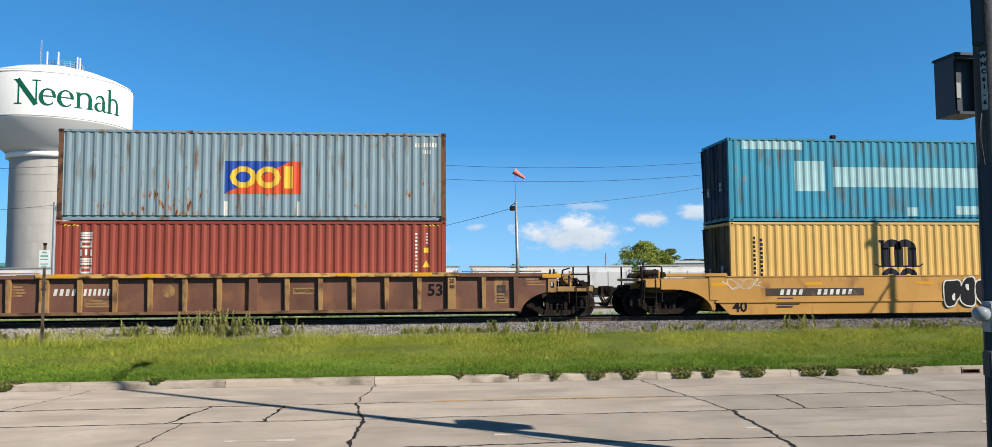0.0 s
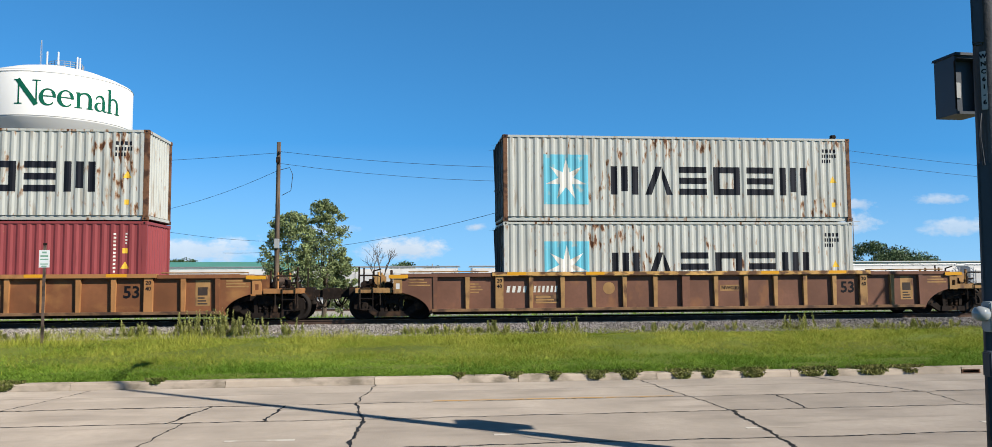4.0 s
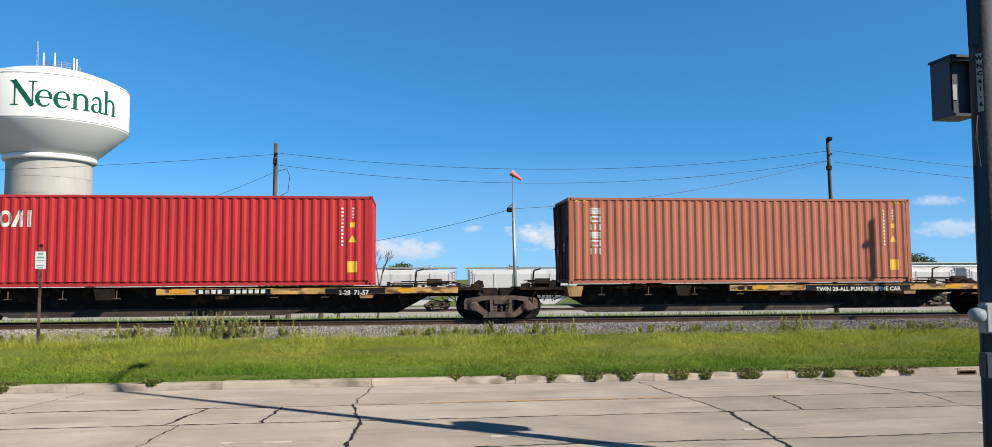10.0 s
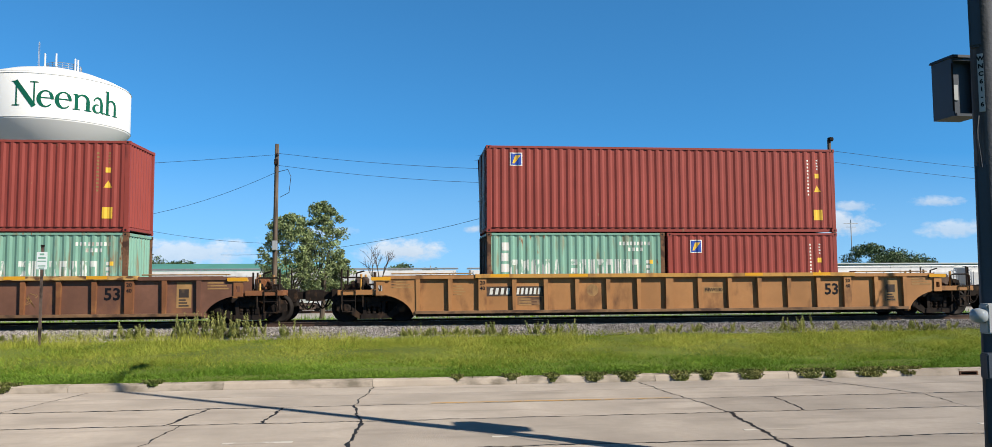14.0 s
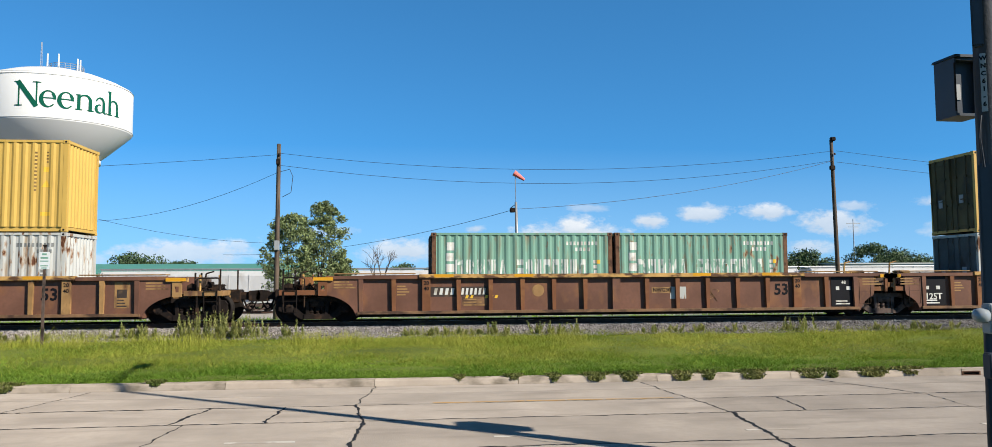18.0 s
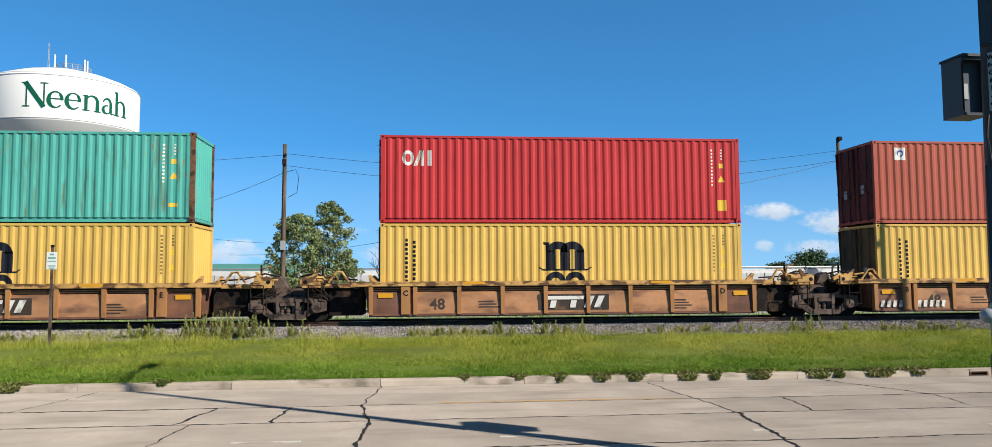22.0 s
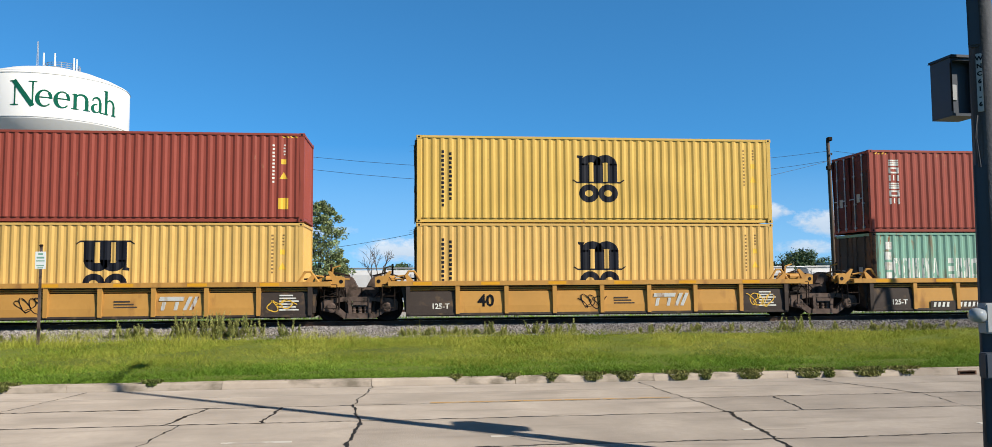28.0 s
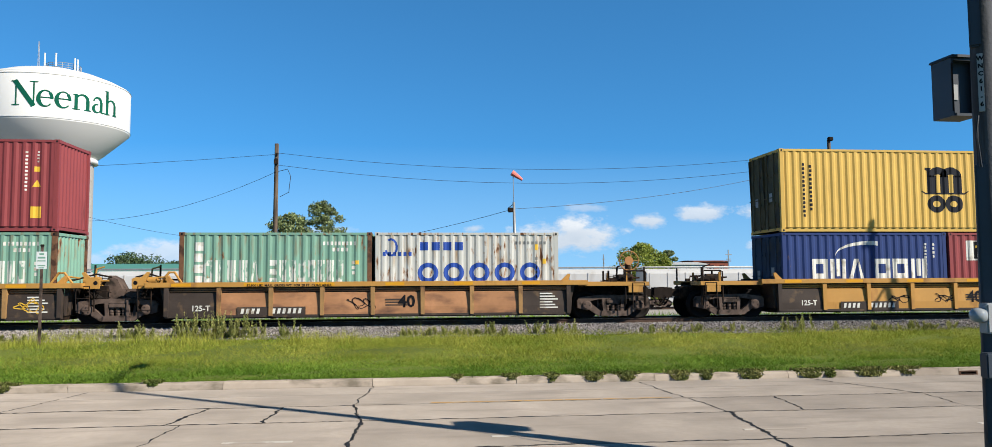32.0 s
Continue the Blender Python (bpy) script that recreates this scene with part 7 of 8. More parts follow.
    u = well_car(-264.86, "forty", FORTY, (J, 7.88), (C, 9.89), forty, 6.42, numbers_forty(True, False, 1, 2, 0.6), 21)
    brake_wheel(u, 8.75, 1.95, CAR_ORANGE, 0.33)
    pair(-264.86, [china, named(MAROON, lambda c, h, k: mark_vertical(c, h, k, 3, 1.3), "dark red", " with white lettering", False)], named(TRITON_RED, lambda c, h, k: mark_vertical(c, h, k, 6), "brick-red", " with white lettering", True, top))
    for s, seed, low, up in ((-280.62, 2, msc(MSC_YELLOW), msc(MSC_YELLOW_C, top)), (-296.41, 3, named(MSC_YELLOW, mark_flip, "yellow", " with upturned dark emblem"), named(TRITON_RED, lambda c, h, k: mark_vertical(c, h, k, 6), "brick-red", " with white lettering", True, top)),
                             (-312.15, 4, msc(MSC_YELLOW_B), msc(MSC_YELLOW_C, top))):
        well_car(s, "forty", FORTY, (J, 7.88), (J, 7.88), forty, 6.42, numbers_forty(False, True, seed), 20 + seed)
        pair(s, [low], up)
    well_car(-327.96, "forty", FORTY, (C, 9.95), (J, 7.88), forty, 6.42, numbers_forty(True, False, 5, 4, 0.6), 25)
    pair(-327.96, [named(NAVY, mark_swoosh, "navy-blue", " with white swoosh", False), named(MAROON, lambda c, h, k: mark_beam(c, h, k, True), "maroon", " with beam sign", False)], msc(MSC_YELLOW_C, top))
    z = well_car(-347.91, "forty", FORTY_OLD, (J, 7.92), (C, 9.95), "rust-brown well car with dark end panels", 6.42, numbers_forty(True, False, 6, 1, 0.95), 26)
    brake_wheel(z, 8.6, 1.95, CAR_ORANGE, 0.33)
    pair(-347.91, [china, named(OFF_WHITE, mark_rings, "rust-spotted white", " with large blue rings", False)], None)
    well_car(-363.76, "forty", FORTY_OLD, (J, 7.9), (J, 7.9), "rust-brown well car with dark end panels", 6.42, numbers_forty(False, False, 7, 1, 0.95), 27)
    pair(-363.76, [china, china], named(MAROON, mark_plain, "dark red", "", True, top))


# ---- the water tower ----
def serif_name():
    """The town's name in a broad serif letter of the sign painter's kind; x-height 1."""
    bm = bmesh.new()
    layer = iter(range(1000))

    def stroke(pts, widths):
        last, lift = None, 0.0012 * next(layer)
        for i, (x, y) in enumerate(pts):
            p, q = pts[max(0, i - 1)], pts[min(len(pts) - 1, i + 1)]
            d = Vector((q[0] - p[0], q[1] - p[1])).normalized() * widths[i] / 2
            row = [bm.verts.new((x - d.y, y + d.x, lift)), bm.verts.new((x + d.y, y - d.x, lift))]
            if last:
                bm.faces.new((last[0], last[1], row[1], row[0]))
            last = row

    def bar(x, y0, y1, w):
        stroke([(x, y0), (x, (y0 + y1) / 2), (x, y1)], [w] * 3)

    def serif(x, y, w, h=0.075):
        stroke([(x - w / 2, y), (x, y), (x + w / 2, y)], [h * 0.7, h, h * 0.7])

    def bow(cx, cy, rx, ry, a0, a1, thin, thick, n=16, heavy=180):
        pts, ws = [], []
        for i in range(n + 1):
            a = a0 + (a1 - a0) * i / n
            pts.append((cx + rx * math.cos(radians(a)), cy + ry * math.sin(radians(a))))
            ws.append(thin + (thick - thin) * max(0.0, math.cos(radians(a - heavy))) ** 1.5)
        stroke(pts, ws)

    def small_e(x):
        bow(x + 0.42, 0.5, 0.37, 0.48, 8, 320, 0.08, 0.23, 24, 190)
        stroke([(x + 0.12, 0.55), (x + 0.45, 0.55), (x + 0.80, 0.55)], [0.07, 0.07, 0.07])
        bow(x + 0.42, 0.5, 0.35, 0.47, -2, 50, 0.12, 0.17, 8, 20)
    bar(0.24, 0.0, 1.5, 0.085)
    bar(1.22, 0.0, 1.5, 0.085)
    stroke([(0.16, 1.5), (0.7, 0.75), (1.22, 0.0)], [0.27, 0.27, 0.27])
    serif(0.22, 0.04, 0.44), serif(0.16, 1.46, 0.40), serif(1.22, 1.46, 0.46)
    small_e(1.42)
    small_e(2.38)
    x = 3.40
    bar(x + 0.1, 0.0, 0.98, 0.19)
    bow(x + 0.45, 0.62, 0.33, 0.34, 165, 0, 0.10, 0.19, 14, 10)
    bar(x + 0.78, 0.0, 0.64, 0.22)
    serif(x + 0.1, 0.04, 0.44), serif(x + 0.78, 0.04, 0.44), serif(x + 0.02, 0.93, 0.2)
    x = 4.46
    bow(x + 0.34, 0.68, 0.25, 0.28, 170, 0, 0.09, 0.16, 12, 30)
    bar(x + 0.6, 0.12, 0.70, 0.19)
    bow(x + 0.32, 0.28, 0.24, 0.25, 70, 330, 0.07, 0.2, 16, 190)
    stroke([(x + 0.55, 0.14), (x + 0.7, 0.03), (x + 0.84, 0.09)], [0.14, 0.09, 0.05])
    x = 5.40
    bar(x + 0.1, 0.0, 1.52, 0.19)
    bow(x + 0.42, 0.62, 0.30, 0.34, 165, 0, 0.09, 0.17, 14, 10)
    bar(x + 0.72, 0.0, 0.64, 0.19)
    serif(x + 0.1, 0.04, 0.42), serif(x + 0.72, 0.04, 0.42), serif(x + 0.02, 1.48, 0.2)
    return bm


def build_tower():
    R = 8.12
    t = empty("water_tower", pose(-41.25, 95, -1.2), "white pedestal water tower with green town name", "water tower")
    b = bmesh.new()
    lathe(b, [(R - 0.02, 20.7), (R, 20.85), (R, 25.45), (R - 0.12, 25.7)], 72)
    part("tank_band", b, TANK_WHITE, t, "white cylindrical tank", smooth=True)
    b = bmesh.new()
    lathe(b, [(R - 0.12, 25.7), (R - 1.2, 26.25), (R - 3.0, 26.95), (R - 5.0, 27.5), (1.5, 27.9), (0.05, 27.95)], 72)
    part("roof", b, TANK_WHITE, t, "shallow domed white roof", smooth=True)
    b = bmesh.new()
    lathe(b, [(4.6, 17.45), (5.4, 18.1), (R - 0.05, 20.6), (R, 20.75)], 72)
    part("tank_cone", b, TANK_GREY, t, "grey underside cone", smooth=True)
    b = bmesh.new()
    lathe(b, [(4.6, 16.95), (4.8, 17.0), (4.8, 17.45), (4.55, 17.6)], 72)
    part("ring_collar", b, TANK_WHITE, t, smooth=True)
    sm = shared(("seam_ring",), lambda q: ring_path(q, [((R + 0.01) * math.cos(0.0873 * i), (R + 0.01) * math.sin(0.0873 * i), 0) for i in range(73)], 0.045, 5))
    for z in (20.8, 25.5):
        place("seam_ring", sm, TANK_GREY, t, pose(0, 0, z), "grey weld seam round the tank")
    stem = part("pedestal", lathed([(4.38, 0), (4.38, 17.1)], 48), STEM_BEIGE, t, "beige panelled pedestal")

    def pan(q):
        for i in range(4):
            a0, a1 = radians(-90 + 7.42 * (i / 4 - 0.5)), radians(-90 + 7.42 * ((i + 1) / 4 - 0.5))
            for r, z0, z1 in ((4.405, 0.0, 1.82),):
                v = [q.verts.new((rr * math.cos(a), rr * math.sin(a), z)) for rr, a, z in ((r, a0, z0), (r, a1, z0), (r, a1, z1), (r, a0, z1))]
                q.faces.new(v)
    pm = shared(("panel",), pan)
    for row in range(9):
        for k in range(25):
            place("panel", pm, STEM_BEIGE, stem, pose(0, 0, 0.15 + row * 1.85, 0, 0, -88 + k * 7.5))
    # the town's name, bent round the tank
    bm = serif_name()
    for k in range(36):
        x = k * 0.18
        bmesh.ops.bisect_plane(bm, geom=bm.verts[:] + bm.edges[:] + bm.faces[:], plane_co=(x, 0, 0), plane_no=(1, 0, 0), dist=1e-5)
    xs = [v.co.x for v in bm.verts]
    wide, middle = max(xs) - min(xs), (max(xs) + min(xs)) / 2
    for v in bm.verts:
        a = radians(-55.7) + (v.co.x - middle) * (11.2 / wide) / R
        z = 21.93 + v.co.y * 1.78
        out = R + 0.03 + v.co.z
        v.co = (out * math.cos(a), out * math.sin(a), z)
    part("lettering", bm, GREEN_LETTER, t, "dark green lettering")
    # hand rail, aerials and mast on the roof
    rm = shared(("roof_rail",), lambda q: ring_path(q, [(1.8 * math.cos(0.314 * i), 1.8 * math.sin(0.314 * i), 0) for i in range(21)], 0.035, 5))
    for z in (27.75, 28.0, 28.25):
        place("roof_rail", rm, GALV, t, pose(1.15, -0.3, z))
    rp = shared(("rail_post",), lambda q: rod(q, (0, 0, 0), (0, 0, 0.95), 0.03, 5))
    for i in range(20):
        place("rail_post", rp, GALV, t, pose(1.15 + 1.8 * math.cos(0.314 * i), -0.3 + 1.8 * math.sin(0.314 * i), 27.3))
    am = shared(("aerial",), lambda q: rounded(q, -0.085, 0.085, -0.06, 0.06, 0, 1.5, 0.03))
    for x, y, z in ((0.0, -2.5, 27.87), (1.2, -2.5, 27.87), (2.85, -1.5, 27.6), (2.95, -1.0, 27.6)):
        place("aerial", am, SIGN_WHITE, t, pose(x, y, z - 0.2), "white antenna panel")
    b = bmesh.new()
    for k in range(3):
        a = 2.094 * k
        rod(b, (-1.8 + 0.12 * math.cos(a), 0.12 * math.sin(a), 27.6), (-1.8 + 0.05 * math.cos(a), 0.05 * math.sin(a), 31.2), 0.02, 5)
    for k in range(10):
        rod(b, (-1.88, 0, 27.7 + k * 0.34), (-1.72, 0.05, 27.85 + k * 0.34), 0.015, 4)
    part("mast", b, GALV, t, "thin lattice mast")


def lathed(profile, seg):
    b = bmesh.new()
    lathe(b, profile, seg)
    return b


# ---- poles, wires, sign ----
def timber_pole(name, x, y, high, r, mat, label, lean=0.0, base=None, taper=0.035):
    z = ground_z(y) if base is None else base
    p = empty(name, pose(x, y, z - 0.05, 0, lean, 0), label, "pole")
    b = bmesh.new()
    n = 8
    lathe(b, [(r * (1 - taper * k), high * k / n) for k in range(n + 1)] + [(0.002, high + 0.02)], 14)
    part("shaft", b, mat, p, smooth=True)
    return p


def wire(p, q, sag, r=0.012, label="thin black overhead wire"):
    b = bmesh.new()
    p, q = Vector(p), Vector(q)
    pts = []
    for i in range(15):
        t = i / 14
        c = p.lerp(q, t)
        c.z -= 4 * sag * t * (1 - t)
        pts.append(c)
    ring_path(b, pts, r, 5)
    return tagged(part("overhead_wire", b, WIRE), label, "wire", "overhead wires")


def insulator(parent, x, y, z):
    me = shared(("insulator",), lambda q: lathe(q, [(0.03, 0), (0.07, 0.03), (0.04, 0.07), (0.07, 0.1), (0.03, 0.16)], 10))
    place("insulator", me, TRUCK_STEEL, parent, pose(x, y, z))


def build_poles():
    a = timber_pole("utility_pole", -8.45, 50, 10.95, 0.17, WOOD_POLE, "weathered timber utility pole behind the track", 0.3)
    b = bmesh.new()
    rounded(b, -0.12, 0.12, -0.26, -0.14, 9.6, 10.0, 0.03)
    part("bracket", b, STEEL_DARK, a)
    b = bmesh.new()
    ring_path(b, [(0.15, -0.1, 9.2), (0.7, -0.1, 9.35), (0.9, -0.1, 8.9), (0.8, -0.1, 7.9), (0.25, -0.1, 7.6)], 0.02, 5)
    part("cable_loop", b, WIRE, a)
    b = bmesh.new()
    rounded(b, -0.16, 0.16, -0.3, -0.12, 4.3, 4.9, 0.03)
    part("junction_box", b, METER_GREY, a)
    insulator(a, 0.1, -0.2, 10.2)
    c = timber_pole("utility_pole", 28.15, 50, 11.68, 0.155, WOOD_POLE, "weathered timber utility pole with a small lamp", -1.0)
    b = bmesh.new()
    rounded(b, -0.1, 0.22, -0.25, 0.05, 11.58, 11.84, 0.04)
    part("lamp_head", b, STEEL_DARK, c, "small dark lamp head")
    b = bmesh.new()
    rounded(b, -0.3, 0.05, -0.3, -0.1, 9.6, 9.9, 0.03)
    part("bracket", b, STEEL_DARK, c)
    insulator(c, 0.1, -0.2, 10.6)
    # the silver mast with the windsock
    m = empty("windsock_mast", pose(5.6, 42, ground_z(42), 0, -1.2, 0), "slim silver mast with an orange windsock", "windsock")
    b = bmesh.new()
    rod(b, (0, 0, -0.1), (0, 0, 6.3), 0.12, 12, 0.07)
    part("mast", b, GALV, m, smooth=True)
    b = bmesh.new()
    rod(b, (0, 0, 6.3), (0, 0, 7.95), 0.022, 6)
    part("rod", b, GALV, m)
    b = bmesh.new()
    rounded(b, -0.34, -0.06, -0.12, 0.1, 5.75, 6.0, 0.03)
    rod(b, (-0.3, 0, 6.0), (0, 0, 6.2), 0.02, 5)
    part("camera_box", b, STEEL_DARK, m, "small dark fixture")
    b = bmesh.new()
    rod(b, (-0.06, 0, 7.9), (0.5, 0, 7.5), 0.17, 12, 0.07)
    part("windsock", b, SOCK_ORANGE, m, "orange cloth windsock")
    # wires
    wire((-70, 52, 9.6), (-8.4, 49.85, 10.0), 1.2)
    wire((-8.4, 49.85, 10.1), (28.0, 49.85, 10.65), 1.15)
    wire((-8.4, 49.85, 9.35), (28.0, 49.85, 10.0), 1.35)
    wire((28.0, 49.85, 10.0), (5.45, 42, 5.95), 0.55)
    wire((5.45, 42, 5.95), (-14, 60, 4.1), 0.7)
    wire((-8.4, 49.85, 8.9), (-25.8, 60, 6.6), 1.0)
    wire((-25.9, 60, 7.6), (-6, 58, 4.9), 0.9)
    wire((-25.9, 60, 7.6), (-60, 60, 7.6), 0.9)
    wire((28.2, 49.85, 10.65), (90, 60, 10.6), 1.2)
    wire((28.2, 49.85, 9.9), (90, 60, 9.6), 1.2)
    timber_pole("utility_pole", -70, 52.2, 10.2, 0.17, WOOD_POLE, "weathered timber utility pole at the wires' end")
    timber_pole("utility_pole", 90, 60.2, 11.8, 0.17, WOOD_POLE, "weathered timber utility pole at the wires' end")
    d = empty("slim_pole", pose(-25.9, 60, ground_z(60)), "slim grey service pole before the water tower", "pole")
    b = bmesh.new()
    rod(b, (0, 0, 0), (0, 0, 8.6), 0.13, 10, 0.1)
    rounded(b, 0.05, 0.35, -0.1, 0.1, 8.0, 8.35, 0.03)
    part("shaft", b, GALV, d)
    for x, y, h, arm in ((99.6, 170, 16.5, 3.4), (58, 140, 8.5, 1.2), (37, 150, 8, 0.6), (3.5, 150, 6, 1.0)):
        p = empty("far_pole", pose(x, y, -1.2), "far thin pole with a crossarm", "pole", "far poles")
        b = bmesh.new()
        rod(b, (0, 0, 0), (0, 0, h), 0.16, 7, 0.11)
        part("shaft", b, GALV, p)
        b = bmesh.new()
        box(b, -arm / 2, arm / 2, -0.06, 0.06, h - 1.0, h - 0.82)
        box(b, -arm / 3, arm / 3, -0.06, 0.06, h - 1.8, h - 1.66)
        part("crossarm", b, GALV, p)


def hood(q):
    box(q, -0.165, -0.150, -0.165, 0.165, 0, 0.66)
    box(q, 0.150, 0.165, -0.165, 0.165, 0, 0.66)
    box(q, -0.150, 0.150, -0.05, 0.165, 0, 0.66)
    box(q, -0.150, 0.150, -0.165, -0.05, 0, 0.03)
    box(q, -0.150, 0.150, -0.165, -0.05, 0.63, 0.66)


def build_near_pole():
    """The dark pole beside the camera's end of the road, with its cabinet, conduit and meter."""
    x, y = 6.18, 7.83
    p = timber_pole("roadside_pole", x, y, 10.75, 0.165, DARK_POLE, "dark timber lamp pole with a cabinet, conduit and meter", 0, 0.1, 0.075)
    # cabinet on the pole's side, placed and turned to fit the camera's view
    k = part("cabinet", shaped(lambda q: hood(q)), BOX_GREY, p, "dark blue-grey steel cabinet with its door set back", m=pose(-0.02, 0.43, 3.935, 0, 0, 2))
    part("cabinet_roof", shaped(lambda q: prism(q, ((-0.185, 0.66), (0.185, 0.66), (0.17, 0.69), (-0.17, 0.69)), -0.19, 0.18)), BOX_GREY, k)
    part("cabinet_label", shaped(lambda q: rounded(q, -0.115, -0.015, -0.062, -0.052, 0.20, 0.38, 0.003)), METER_GREY, k, "pale label plate")
    part("cabinet_hinge", shaped(lambda q: rounded(q, -0.172, -0.155, -0.172, -0.155, 0.05, 0.6, 0.004)), STEEL_DARK, k)
    b = bmesh.new()
    rounded(b, -0.06, 0.05, -0.07, 0.06, 4.62, 5.6, 0.02)
    part("cable_guard", b, BOX_GREY, p, "dark cable guard", m=pose(-0.10, -0.03, 0, 0, 0, -38))
    b = bmesh.new()
    rounded(b, -0.06, 0.06, -0.08, 0.06, 0.4, 3.35, 0.02)
    part("conduit", b, BOX_GREY, p, "grey conduit cover", m=pose(-0.115, -0.045, 0, 0, 0, -38))
    b = bmesh.new()
    ring_path(b, [(-0.2, -0.14, 3.85), (-0.24, -0.16, 3.6), (-0.2, -0.15, 3.3)], 0.014, 6)
    part("cable", b, WIRE, p)
    b = bmesh.new()
    rounded(b, -0.31, -0.15, -0.28, -0.14, 1.56, 1.87, 0.015)
    part("meter_box", b, METER_GREY, p, "pale grey meter box")
    b = bmesh.new()
    lathe(b, [(0.078, 0), (0.078, 0.06), (0.070, 0.10), (0.045, 0.125), (0.001, 0.135)], 18)
    part("meter_dome", b, GLASS_DOME, p, "glass meter dome", m=pose(-0.31, -0.21, 1.745, 0, -90, 0), smooth=True)
    b = bmesh.new()
    rounded(b, -0.32, -0.18, -0.26, -0.14, 1.1, 1.36, 0.012)
    part("switch_box", b, BOX_GREY, p, "dark switch box")
    tag = part("number_tag", shaped(lambda q: rounded(q, -0.03, 0.026, -0.006, 0.006, 0, 0.63, 0.003)), METER_GREY, p, m=pose(-0.13, -0.12, 3.90, 0, 0, -40))
    for i, ch in enumerate("WNC61-6"):
        me = words(ch, 0.066, 0.0, 0.003)
        me.transform(Matrix.Rotation(math.pi / 2, 4, "X"))
        place("lettering", me, BLACK_DECAL, tag, pose(0, -0.009, 0.575 - i * 0.083))
    # the lamp arm over the road
    b = bmesh.new()
    ring_path(b, [(0, 0, 10.5), (-0.01, 0.3, 10.75), (-0.03, 1.0, 10.9), (-0.06, 1.9, 10.95)], 0.045, 8)
    part("lamp_arm", b, GALV, p, "curved lamp arm over the road")
    b = bmesh.new()
    rounded(b, -0.22, 0.10, 1.8, 2.55, 10.86, 11.02, 0.04)
    part("lamp_head", b, GALV, p, "flat street lamp head")
    # a second pole further along the verge, which only its shadow on the train shows
    q = timber_pole("verge_pole", 23.9, 20.0, 10.85, 0.085, WOOD_POLE, "slim timber pole on the verge casting its shadow on the train", 0, None, 0.012)
    b = bmesh.new()
    rounded(b, -0.30, -0.08, -0.07, 0.07, 9.95, 10.1, 0.02)
    rod(b, (-0.3, 0, 10.1), (0.0, 0, 9.8), 0.03, 6)
    part("side_bracket", b, STEEL_DARK, q, "small dark bracket")
    b = bmesh.new()
    rod(b, (0, 0, 8.4), (-1.8, 0.5, 6.3), 0.04, 6)
    part("brace", b, STEEL_DARK, q)


def shaped(build):
    b = bmesh.new()
    build(b)
    return b


def build_sign():
    s = empty("track_sign", pose(-10.15, 23.0, ground_z(23.0) - 0.05), "small white notice on a rusty steel post", "sign")
    b = bmesh.new()
    prism(b, ((-0.035, 0), (0.035, 0), (0.035, 2.78), (-0.035, 2.78)), -0.015, 0.015)
    part("post", b, TRUCK_STEEL, s, "dark rusty steel channel post")
    b = bmesh.new()
    rounded(b, -0.14, 0.14, -0.024, -0.016, 2.16, 2.64, 0.003)
    d = part("sign_plate", b, SIGN_WHITE, s)
    bars = [rect(-0.06, 0.06, 2.55, 2.6), rect(-0.1, 0.1, 2.45, 2.5), rect(-0.11, 0.11, 2.37, 2.4), rect(-0.1, 0.1, 2.24, 2.27), rect(-0.07, 0.07, 2.18, 2.21)]
    plate(d, bars, CHINA_GREEN, -0.026, "small_print")
    b = bmesh.new()
    rounded(b, -0.05, 0.05, -0.02, 0.02, 2.78, 2.84, 0.01)
    part("post_cap", b, STEEL_DARK, s)


